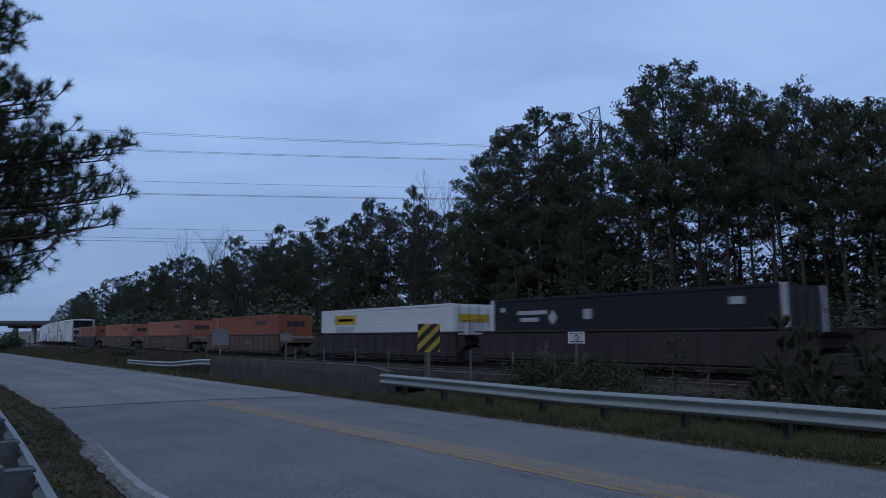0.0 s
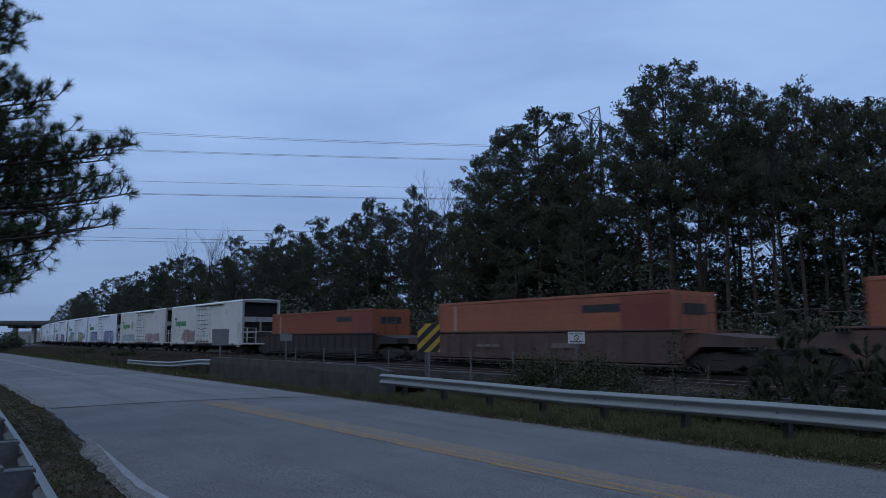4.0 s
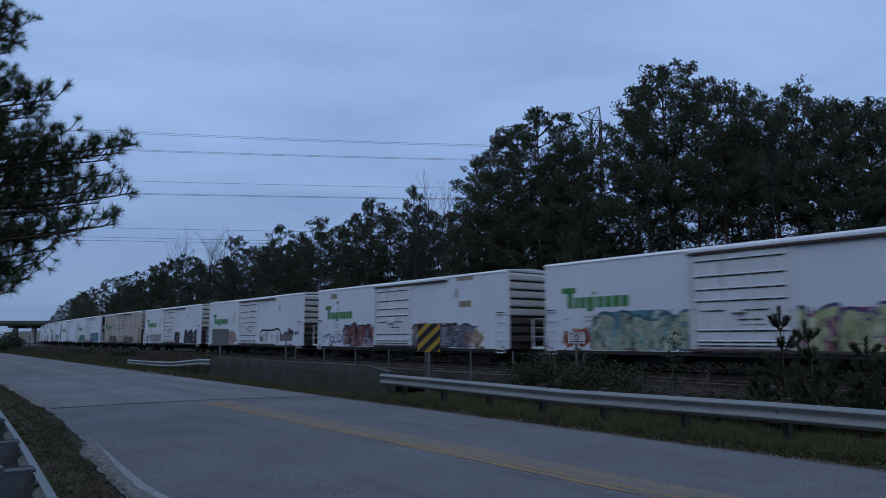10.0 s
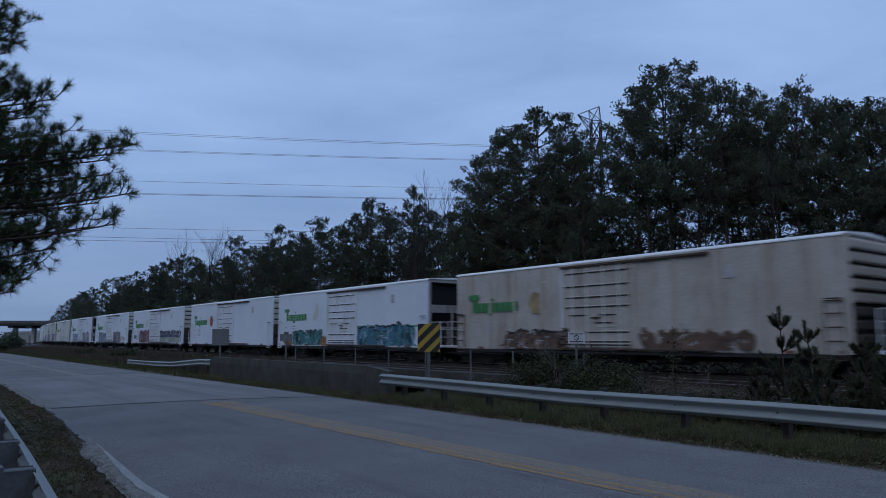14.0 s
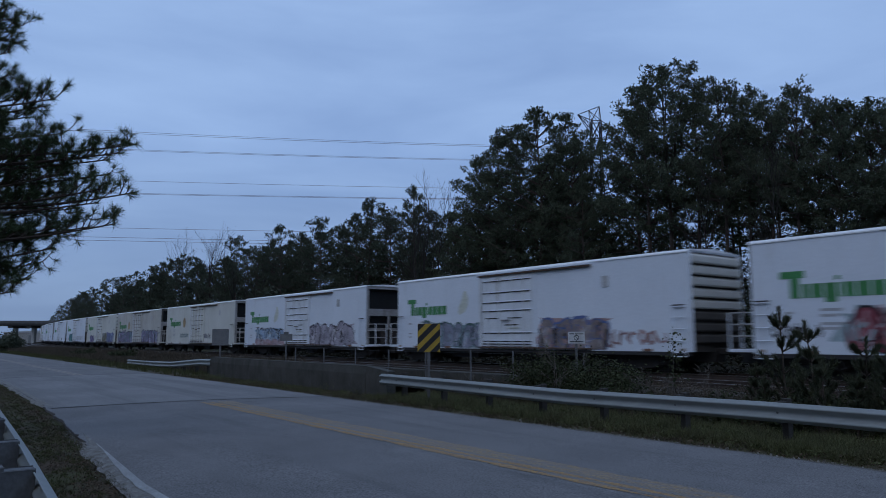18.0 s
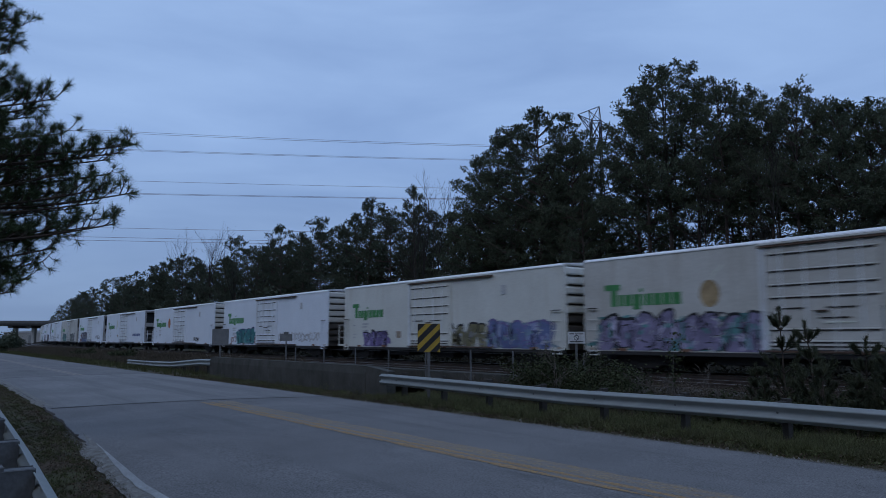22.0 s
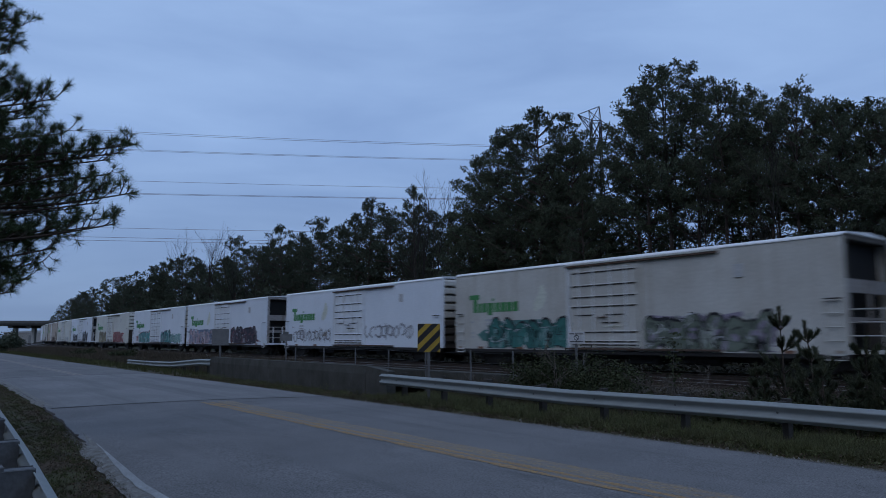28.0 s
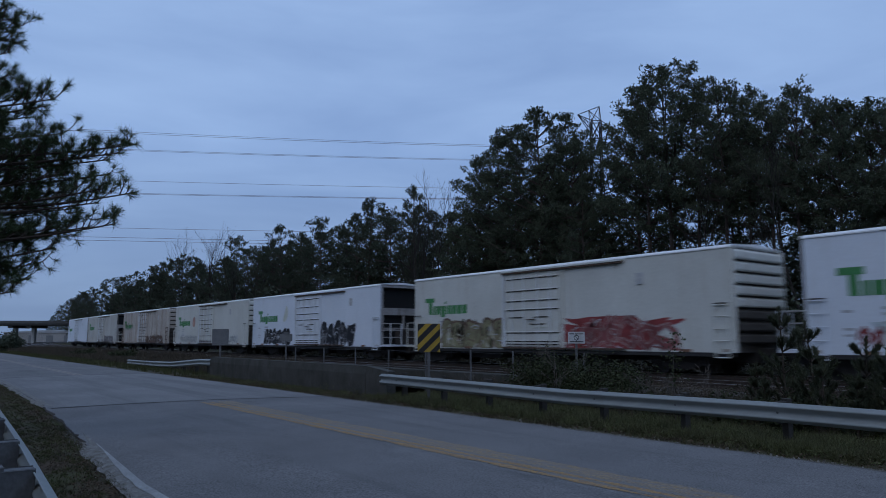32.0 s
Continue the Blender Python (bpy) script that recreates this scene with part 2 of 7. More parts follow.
# near-black of the painted shadow lines on the doors, and of the grab irons
RIB_SHADE_IRON = mat("rib_shade_and_iron", (0.034, 0.027, 0.023), (0.020, 0.017, 0.015), 3, 20, 0.9, bump=0.1)
PAD_RUST = mat("rusty_pad", (0.26, 0.13, 0.075), (0.16, 0.085, 0.055), 4, 20, 0.85, bump=0.2)
WELL_MARK = mat("faded_car_lettering", (0.20, 0.165, 0.15), (0.14, 0.11, 0.10), 3, 20, 0.8, bump=0)
GRAFF = {}


def paint(c):
    """A spray-paint colour."""
    if c not in GRAFF:
        GRAFF[c] = mat("spray_paint", tuple(x * 1.08 for x in c), tuple(0.62 * x for x in c), 1.6, 14, 0.6, bump=0.0, spec=0.2)
    return GRAFF[c]


# ---------------------------------------------------------------- mesh building
class Shape:
    """Collects vertices and faces of one part."""

    def __init__(self):
        self.v, self.f = [], []

    def add(self, verts, faces):
        k = len(self.v)
        self.v.extend(tuple(p) for p in verts)
        self.f.extend(tuple(i + k for i in q) for q in faces)
        return self

    def box(self, x0, x1, y0, y1, z0, z1, c=0.0):
        """A box with its edges cut off by c."""
        if c <= 0:
            return self.add([(x, y, z) for x in (x0, x1) for y in (y0, y1) for z in (z0, z1)],
                            [(0, 1, 3, 2), (4, 6, 7, 5), (0, 4, 5, 1), (2, 3, 7, 6), (0, 2, 6, 4), (1, 5, 7, 3)])
        bm = bmesh.new()
        bmesh.ops.create_cube(bm, size=1.0)
        for v in bm.verts:
            v.co = Vector(((x0 + x1) / 2 + v.co.x * (x1 - x0), (y0 + y1) / 2 + v.co.y * (y1 - y0), (z0 + z1) / 2 + v.co.z * (z1 - z0)))
        bmesh.ops.bevel(bm, geom=list(bm.edges), offset=c, segments=1, affect="EDGES")
        bm.verts.index_update()
        self.add([v.co for v in bm.verts], [[v.index for v in f.verts] for f in bm.faces])
        bm.free()
        return self

    def tube(self, pts, r, n=6, caps=True):
        """A tube along pts; r is one radius or one for each point."""
        pts = [Vector(p) for p in pts]
        rs = r if isinstance(r, (list, tuple)) else [r] * len(pts)
        k = len(self.v)
        prev = None
        for i, p in enumerate(pts):
            d = (pts[min(i + 1, len(pts) - 1)] - pts[max(i - 1, 0)])
            d = d.normalized() if d.length > 1e-9 else Vector((0, 0, 1))
            ref = Vector((0, 0, 1)) if abs(d.z) < 0.9 else Vector((1, 0, 0))
            if prev is None:
                a = d.cross(ref).normalized()
            else:
                a = (prev - d * prev.dot(d))
                a = a.normalized() if a.length > 1e-6 else d.cross(ref).normalized()
            prev = a
            b = d.cross(a)
            for j in range(n):
                t = 2 * math.pi * j / n
                self.v.append(tuple(p + (a * math.cos(t) + b * math.sin(t)) * rs[i]))
        for i in range(len(pts) - 1):
            for j in range(n):
                self.f.append((k + i * n + j, k + i * n + (j + 1) % n, k + (i + 1) * n + (j + 1) % n, k + (i + 1) * n + j))
        if caps:
            self.f.append(tuple(k + j for j in reversed(range(n))))
            e = k + (len(pts) - 1) * n
            self.f.append(tuple(e + j for j in range(n)))
        return self

    def prism(self, outline, axis, a, b):
        """An outline of (u, w) pulled out along an axis from a to b."""
        n = len(outline)

        def at(u, w, s):
            return {"x": (s, u, w), "y": (u, s, w), "z": (u, w, s)}[axis]
        vs = [at(u, w, a) for u, w in outline] + [at(u, w, b) for u, w in outline]
        fs = [tuple(range(n)), tuple(range(2 * n - 1, n - 1, -1))]
        fs += [(i, i + n, (i + 1) % n + n, (i + 1) % n) for i in range(n)]
        return self.add(vs, fs)

    def strip(self, outline, axis, a, b):
        """The same without caps, for an open outline."""
        n = len(outline)

        def at(u, w, s):
            return {"x": (s, u, w), "y": (u, s, w), "z": (u, w, s)}[axis]
        vs = [at(u, w, a) for u, w in outline] + [at(u, w, b) for u, w in outline]
        return self.add(vs, [(i, i + n, i + 1 + n, i + 1) for i in range(n - 1)])

    def disc(self, x, z, r, y, n=20, sx=1.0, thick=0.004):
        return self.prism([(x + sx * r * math.cos(2 * math.pi * i / n), z + r * math.sin(2 * math.pi * i / n)) for i in range(n)], "y", y - thick, y)

    def mesh(self, name, smooth=False):
        me = bpy.data.meshes.new(name)
        me.from_pydata(self.v, [], self.f)
        me.validate()
        bm = bmesh.new()
        bm.from_mesh(me)
        if len(bm.faces) < 20000:
            bmesh.ops.recalc_face_normals(bm, faces=bm.faces)
        bm.to_mesh(me)
        bm.free()
        if smooth:
            me.polygons.foreach_set("use_smooth", [True] * len(me.polygons))
        return me


MESHES = {}


def kept(key, build, smooth=False):
    """A mesh that alike parts share."""
    if key not in MESHES:
        MESHES[key] = build().mesh(key, smooth)
    return MESHES[key]


def part(name, shape, material, parent=None, label="", smooth=False, at=None):
    me = shape if isinstance(shape, bpy.types.Mesh) else shape.mesh(name, smooth)
    ob = new(name, me)
    if not me.materials:
        me.materials.append(None)
    ob.material_slots[0].link = "OBJECT"
    ob.material_slots[0].material = material
    if parent is not None:
        ob.parent = parent
    if at is not None:
        ob.matrix_basis = at
    if label:
        ob["label"] = label
    return ob


def thing(name, label, category, m=None, group="", kind=""):
    ob = new(name)
    ob.empty_display_size = 0.2
    if m is not None:
        ob.matrix_basis = m
    return tagged(ob, label, category, group, kind)


# ---------------------------------------------------------------- ground and track line
TRACK_Y, NEAR_TRACK_Y, RAIL_Z = 23.1, 18.8, 0.48
BEND_X, BEND_R = -86.0, 950.0


def along(u, y0=TRACK_Y):
    """Place and heading on the line at u metres along it (u = x on the straight part)."""
    if u >= BEND_X:
        return u, y0, 0.0
    r = BEND_R + TRACK_Y - y0
    a = (BEND_X - u) / BEND_R
    return BEND_X - r * math.sin(a), TRACK_Y + BEND_R - r * math.cos(a), -a


def bend(x):
    """How far the line has moved sideways at x."""
    if x >= BEND_X:
        return 0.0
    d = min(BEND_X - x, BEND_R * 0.85)
    return BEND_R - math.sqrt(BEND_R ** 2 - d ** 2)


def ground_z(x, y):
    q = y - bend(x)
    knots = [(-4000, 0.3), (-30, 0.2), (-3, -0.02), (1.6, -0.04), (2.6, -0.06), (10.4, -0.06), (11.0, -0.02), (12.6, -0.06), (14.2, -0.18),
             (15.6, -0.10), (16.6, 0.24), (26.0, 0.26), (27.5, -0.1), (30, 0.15), (36, 0.35), (4000, 0.4)]
    for (a, za), (b, zb) in zip(knots, knots[1:]):
        if q <= b:
            t = (q - a) / (b - a)
            z = za + (zb - za) * t
            break
    if q < 12 and y > 12:
        z = -0.06
    if -32.5 < x < -19 and 12.2 < q < 16.2:
        z -= 0.7 * min(1.0, min(x + 32.5, -19 - x) / 2.5)
    if q > 10.5 or q < 2.2:
        z += 0.05 * noise.noise(Vector((x * 0.7, y * 0.7, 0))) * (1 if 16.6 > q or q > 27 else 0.15)
    return z


def grid(name, xs, ys, material, fz):
    vs = [(x, y, fz(x, y)) for x in xs for y in ys]
    k = len(ys)
    fs = [(i * k + j, (i + 1) * k + j, (i + 1) * k + j + 1, i * k + j + 1) for i in range(len(xs) - 1) for j in range(k - 1)]
    return part(name, Shape().add(vs, fs), material, smooth=True)


def steps(a, b, n):
    return [a + (b - a) * i / n for i in range(n + 1)]


gx = [-4000, -2500, -1600, -1000, -700, -550] + steps(-450, -100, 45) + steps(-98, 20, 130) + steps(24, 80, 14) + [120, 300, 900, 2000, 4000]
gy = [-4000, -1500, -500, -150, -60, -30, -15] + steps(-8, 2.2, 24) + steps(2.6, 10.4, 3) + steps(10.6, 30, 62) + steps(31, 80, 40) + steps(85, 200, 16) + [260, 400, 700, 1500, 4000]
ground = grid("ground", gx, gy, EARTH, ground_z)
tagged(ground, "dark grassy and weedy earth beside the road", "ground", kind="structure")


# ---------------------------------------------------------------- road
def near_edge(x):
    return 2.42 if x > -9 else 2.42 + (-9 - x) * 0.072 if x > -21 else 3.28 + (-21 - x) * 0.025


def joint_x(y):
    """The skewed line where the two surfaces meet."""
    return -20.05 + 0.11 * (y - 3) + 0.05 * noise.noise(Vector((y * 1.3, 0, 0)))


def slab(name, xs, y0, y1, z, material, label, rows=8, crown=0.05):
    vs, fs = [], []
    for x in xs:
        a, b = y0(x), y1(x)
        for j in range(rows + 1):
            t = j / rows
            yy = a + (b - a) * t
            vs.append((joint_x(yy) if abs(x + 19.23) < 0.05 else x, yy, z + crown * (1 - (2 * t - 1) ** 2)))
    for i in range(len(xs) - 1):
        for j in range(rows):
            q = i * (rows + 1) + j
            fs.append((q, q + rows + 1, q + rows + 2, q + 1))
    # edges turned down into the earth
    s = Shape().add(vs, fs)
    for j in (0, rows):
        for i in range(len(xs) - 1):
            p, q = vs[i * (rows + 1) + j], vs[(i + 1) * (rows + 1) + j]
            s.add([p, q, (q[0], q[1], q[2] - 0.25), (p[0], p[1], p[2] - 0.25)], [(0, 1, 2, 3)])
    ob = part(name, s, material)
    return tagged(ob, label, "road", kind="structure")


def far_edge(x):
    return 10.32 + 0.07 * noise.noise(Vector((x * 0.9, 0, 3))) + 0.06 * noise.noise(Vector((x * 3.7, 0, 8)))


def rough_near(x):
    return near_edge(x) - 0.10 + 0.09 * noise.noise(Vector((x * 0.8, 5, 3))) + 0.07 * noise.noise(Vector((x * 3.1, 5, 3))) + 0.015 * noise.noise(Vector((x * 9, 5, 3)))


slab("road_east", [-19.2] + steps(-18.6, 2, 180) + steps(2.5, 40, 60) + [80, 300, 1500], rough_near, far_edge, 0.0, ASPHALT, "grey cracked asphalt two-lane road")
slab("road_far", [-2500, -900, -500] + steps(-400, -60, 34) + steps(-59, -36.42, 120), rough_near, far_edge, 0.0, ASPHALT, "older grey asphalt road beyond the culvert")
slab("road_west", steps(-36.38, -20.6, 110) + [-19.26], rough_near, far_edge, 0.005, BRIDGE_DECK, "paler worn asphalt of the road over the culvert")
seam = Shape()
sp = [(-36.4 + 0.03 * noise.noise(Vector((y * 2.1, 9, 0))), y) for y in steps(3.75, 10.3, 40)]
for (xa, ya), (xb, yb) in zip(sp, sp[1:]):
    za = 0.011 + 0.05 * (1 - (2 * (ya - 3.7) / 6.6 - 1) ** 2)
    zb = 0.011 + 0.05 * (1 - (2 * (yb - 3.7) / 6.6 - 1) ** 2)
    seam.add([(xa - 0.09, ya, za), (xa + 0.09, ya, za), (xb + 0.09, yb, zb), (xb - 0.09, yb, zb)], [(0, 1, 2, 3)])
tagged(part("road_seam", seam, TAR), "dark tar seam at the far end of the culvert", "road joint", kind="structure")
joint = Shape()
jp = [(joint_x(y) + 0.015 * noise.noise(Vector((y * 6, 0, 0))), y) for y in steps(3.15, 10.3, 60)]
for (xa, ya), (xb, yb) in zip(jp, jp[1:]):
    za = 0.010 + 0.05 * (1 - (2 * (ya - 3) / 7.3 - 1) ** 2)
    zb = 0.010 + 0.05 * (1 - (2 * (yb - 3) / 7.3 - 1) ** 2)
    w = 0.03 + 0.03 * noise.noise(Vector((ya * 1.6, 4, 0))) + 0.03 * max(0, 4.5 - ya) / 1.4
    joint.add([(xa - w, ya, za), (xa + w, ya, za), (xb + w, yb, zb), (xb - w, yb, zb)], [(0, 1, 2, 3)])
tagged(part("road_joint", joint, TAR), "dark tar-filled expansion joint across the road", "road joint", kind="structure")


def road_z(x, y):
    a, b = near_edge(x), 10.32
    t = (y - a) / (b - a)
    return 0.05 * (1 - (2 * t - 1) ** 2)


def line(name, xs, yf, w, material, label, lift=0.004, ragged=0.0):
    s = Shape()
    for xa, xb in zip(xs, xs[1:]):
        ya, yb = yf(xa), yf(xb)
        ha, hb = (w / 2 * (1 + ragged * noise.noise(Vector((x * 2.3, w * 40, yf(x) * 9)))) for x in (xa, xb))
        s.add([(xa, ya - ha, road_z(xa, ya) + lift), (xb, yb - hb, road_z(xb, yb) + lift),
               (xb, yb + hb, road_z(xb, yb) + lift), (xa, ya + ha, road_z(xa, ya) + lift)], [(0, 1, 2, 3)])
    return tagged(part(name, s, material), label, "road marking", kind="structure")


for nm, yy, wd, mt in (("yellow_line_near", 6.50, 0.12, YELLOW), ("yellow_line_near", 6.70, 0.12, YELLOW), ("yellow_line_far", 6.94, 0.16, YELLOW_OLD), ("yellow_line_far", 7.14, 0.15, YELLOW_OLD)):
    line(nm, steps(-19.0, 5, 160) + [12, 40], lambda x: yy + 0.02 * math.sin(x * 0.21) + 0.018 * noise.noise(Vector((x * 0.7, yy * 3, 1))), wd, mt, "worn repainted yellow centre line on asphalt", 0.004, 0.9)
line("yellow_wash", steps(-17.5, 5, 160) + [12, 40], lambda x: 6.83 + 0.03 * noise.noise(Vector((x * 0.5, 3, 1))), 0.62, YELLOW_WASH, "smeared pale traces of older yellow paint", 0.0025, 0.35)
for nm, yy in (("yellow_line_west", 6.72), ("yellow_line_west", 6.96)):
    line(nm, steps(-120, -20.2, 90), lambda x: yy, 0.12, YELLOW_FAINT, "nearly worn away yellow centre line")
edge_strip = Shape()
ep = []
for x in steps(-12.95, 10, 120):
    t = min(1.0, max(0.0, (x + 12.95) / 3.4))
    wd = 0.012 + 0.095 * t * t * (3 - 2 * t) + 0.03 * noise.noise(Vector((x * 2.2, 7, 2))) * t
    ep.append(((x, near_edge(x) + 0.03, 0.020), (x, near_edge(x) + 0.03 - wd, 0.018 - 0.9 * max(0.0, wd - 0.03) ** 2)))
for (p, q), (r, t) in zip(ep, ep[1:]):
    edge_strip.add([p, q, t, r], [(0, 1, 2, 3)])
tagged(part("edge_line", edge_strip, WHITE_LINE), "worn pale strip tapering along the asphalt edge", "road marking", kind="structure")

# long cracks in the old surface
crack_rng = random.Random(5)
cracks = Shape()
for k in range(220):
    x, y = crack_rng.uniform(-19, 2), crack_rng.uniform(3.0, 10.1)
    d = crack_rng.choice((0.0, 0.3, math.pi / 2, crack_rng.uniform(0, 3)))
    w = crack_rng.uniform(0.0012, 0.0032)
    for q in range(crack_rng.randint(8, 44)):
        d0 = d + crack_rng.uniform(-1.1, 1.1)
        d += crack_rng.uniform(-0.15, 0.15)
        x2, y2 = x + 0.05 * math.cos(d0), y + 0.05 * math.sin(d0)
        if not (near_edge(x2) + 0.1 < y2 < 10.2 and x2 > -19.3):
            break
        nx, ny = -math.sin(d0) * w, math.cos(d0) * w
        cracks.add([(x - nx, y - ny, road_z(x, y) + 0.003), (x2 - nx, y2 - ny, road_z(x2, y2) + 0.003),
                    (x2 + nx, y2 + ny, road_z(x2, y2) + 0.003), (x + nx, y + ny, road_z(x, y) + 0.003)], [(0, 1, 2, 3)])
        x, y = x2, y2
for k in range(15):
    x, y = crack_rng.uniform(-18, -1), crack_rng.uniform(3.6, 9.8)
    heads = [(x, y, crack_rng.choice((0.1, 1.4, 1.7, 3.0, crack_rng.uniform(0, 6.28))), crack_rng.uniform(0.002, 0.0045), crack_rng.randint(40, 110))]
    while heads:
        x, y, d, w, n = heads.pop()
        for q in range(n):
            d0 = d + crack_rng.uniform(-1.0, 1.0)
            d += crack_rng.uniform(-0.22, 0.22)
            x2, y2 = x + 0.055 * math.cos(d0), y + 0.055 * math.sin(d0)
            if not (near_edge(x2) + 0.1 < y2 < 10.25 and x2 > -19.4):
                break
            ww = w * crack_rng.uniform(0.35, 1.2)
            nx, ny = -math.sin(d0) * ww, math.cos(d0) * ww
            cracks.add([(x - nx, y - ny, road_z(x, y) + 0.0045), (x2 - nx, y2 - ny, road_z(x2, y2) + 0.0045),
                        (x2 + nx, y2 + ny, road_z(x2, y2) + 0.0045), (x + nx, y + ny, road_z(x, y) + 0.0045)], [(0, 1, 2, 3)])
            x, y = x2, y2
            if crack_rng.random() < 0.05 and len(heads) < 4:
                heads.append((x, y, d + crack_rng.choice((-1, 1)) * crack_rng.uniform(0.6, 1.3), w * 0.7, crack_rng.randint(8, 30)))
tagged(part("road_cracks", cracks, CRACK), "fine dark cracks wandering over old asphalt", "road cracks", kind="stuff")

# crumbled stony edge on the far side
edge_rng = random.Random(21)
crumbs = Shape()
for k in range(2600):
    x = edge_rng.uniform(-34, 1)
    y = 10.36 + abs(edge_rng.gauss(0, 0.16)) - 0.06
    r = edge_rng.uniform(0.008, 0.036)
    a = edge_rng.uniform(0, 6)
    z = 0.0 if y < 10.4 else -0.03
    p = [(x + r * math.cos(a + q * 2.09), y + r * math.sin(a + q * 2.09), z - 0.01) for q in range(3)]
    crumbs.add(p + [(x, y, z + r * 0.7)], [(0, 1, 3), (1, 2, 3), (2, 0, 3)])
tagged(part("edge_gravel", crumbs, PEBBLE), "pale crumbled stones along the road edge", "gravel", kind="stuff")
evs, efs = [], []
ex = steps(-34, 3, 300)
for x in ex:
    wd = 0.30 + 0.16 * noise.noise(Vector((x * 1.1, 2, 5))) + 0.10 * noise.noise(Vector((x * 4.1, 2, 5)))
    for j in range(4):
        evs.append((x, far_edge(x) - 0.05 + wd * j / 3, (0.004, 0.0, -0.02, -0.05)[j]))
efs = [(i * 4 + j, (i + 1) * 4 + j, (i + 1) * 4 + j + 1, i * 4 + j + 1) for i in range(len(ex) - 1) for j in range(3)]
tagged(part("far_shoulder", Shape().add(evs, efs), mat("dirty_gravel", (0.17, 0.155, 0.135), (0.10, 0.09, 0.075), 4, 30, 0.95, bump=0.8, spec=0.1, speck=(0.6, 1.3)), smooth=True), "thin dirty gravel edge between asphalt and grass", "road shoulder", kind="structure")

# broken sandy shoulder on the near side
sh_rng = random.Random(8)
shoulder = Shape()
sx = steps(-14.6, 2, 240)
vs, fs = [], []
for x in sx:
    wdt = (0.27 + 0.10 * noise.noise(Vector((x * 0.7, 1, 1))) + 0.06 * noise.noise(Vector((x * 2.3, 1, 4))) + 0.02 * noise.noise(Vector((x * 7.3, 1, 4)))) * min(1.0, max(0.05, (x + 14.7) / 2.2))
    for j in range(5):
        t = j / 4
        vs.append((x, near_edge(x) + 0.02 - wdt * t , 0.014 - 0.06 * t * t + 0.003 * noise.noise(Vector((x * 2, j * 0.4, 7)))))
for i in range(len(sx) - 1):
    for j in range(4):
        fs.append((i * 5 + j, (i + 1) * 5 + j, (i + 1) * 5 + j + 1, i * 5 + j + 1))
shoulder.add(vs, fs)
vs, fs = [], []
wx = steps(-62, -20.6, 260)
for x in wx:
    wdt = 0.22 + 0.10 * noise.noise(Vector((x * 0.6, 3, 1))) + 0.06 * noise.noise(Vector((x * 2.1, 3, 4)))
    for j in range(4):
        vs.append((x, near_edge(x) + 0.02 - wdt * j / 3, 0.016 - 0.06 * (j / 3) ** 2))
for i in range(len(wx) - 1):
    for j in range(3):
        fs.append((i * 4 + j, (i + 1) * 4 + j, (i + 1) * 4 + j + 1, i * 4 + j + 1))
shoulder.add(vs, fs)
pebbles = Shape()
for k in range(1100):
    x = sh_rng.uniform(-15.2, -1)
    y = near_edge(x) - 0.14 - abs(sh_rng.gauss(0, 0.09))
    r = sh_rng.uniform(0.003, 0.011)
    a = sh_rng.uniform(0, 6)
    z = -0.035 if y < near_edge(x) - 0.25 else -0.012
    p = [(x + r * math.cos(a + q * 2.09), y + r * math.sin(a + q * 2.09), z - 0.01) for q in range(3)]
    pebbles.add(p + [(x, y, z + r * 0.8)], [(0, 1, 3), (1, 2, 3), (2, 0, 3)])
tagged(part("shoulder_pebbles", pebbles, PEBBLE), "pale loose pebbles scattered beside the road", "pebbles", kind="stuff")
tagged(part("road_shoulder", shoulder, GRAVEL_EDGE, smooth=True), "pale broken sandy gravel edge of the road", "road shoulder", kind="structure")


# ---------------------------------------------------------------- guardrails
W_BEAM = [(-0.055, 0.0), (-0.050, 0.012), (0.018, 0.048), (0.028, 0.064), (0.018, 0.082), (-0.044, 0.130), (-0.052, 0.155),
          (-0.044, 0.180), (0.018, 0.228), (0.028, 0.246), (0.018, 0.263), (-0.050, 0.299), (-0.055, 0.311)]


def w_beam(pts, side):
    """A W-beam along pts (x, y, z of its foot); side: +1 or -1, the way it faces in y."""
    s = Shape()
    n = len(W_BEAM)
    rows = []
    for x, y, z in pts:
        for lay in (0.0, -0.012):
            rows.append([(x, y + side * (u + lay), z + w) for u, w in W_BEAM])
    k = len(s.v)
    for r in rows:
        s.v.extend(r)
    m = len(pts)
    for i in range(m - 1):
        for lay in (0, 1):
            a, b = k + (2 * i + lay) * n, k + (2 * i + 2 + lay) * n
            for j in range(n - 1):
                s.f.append((a + j, b + j, b + j + 1, a + j + 1))
        for j in (0, n - 1):
            s.f.append((k + 2 * i * n + j, k + (2 * i + 2) * n + j, k + (2 * i + 3) * n + j, k + (2 * i + 1) * n + j))
    return s


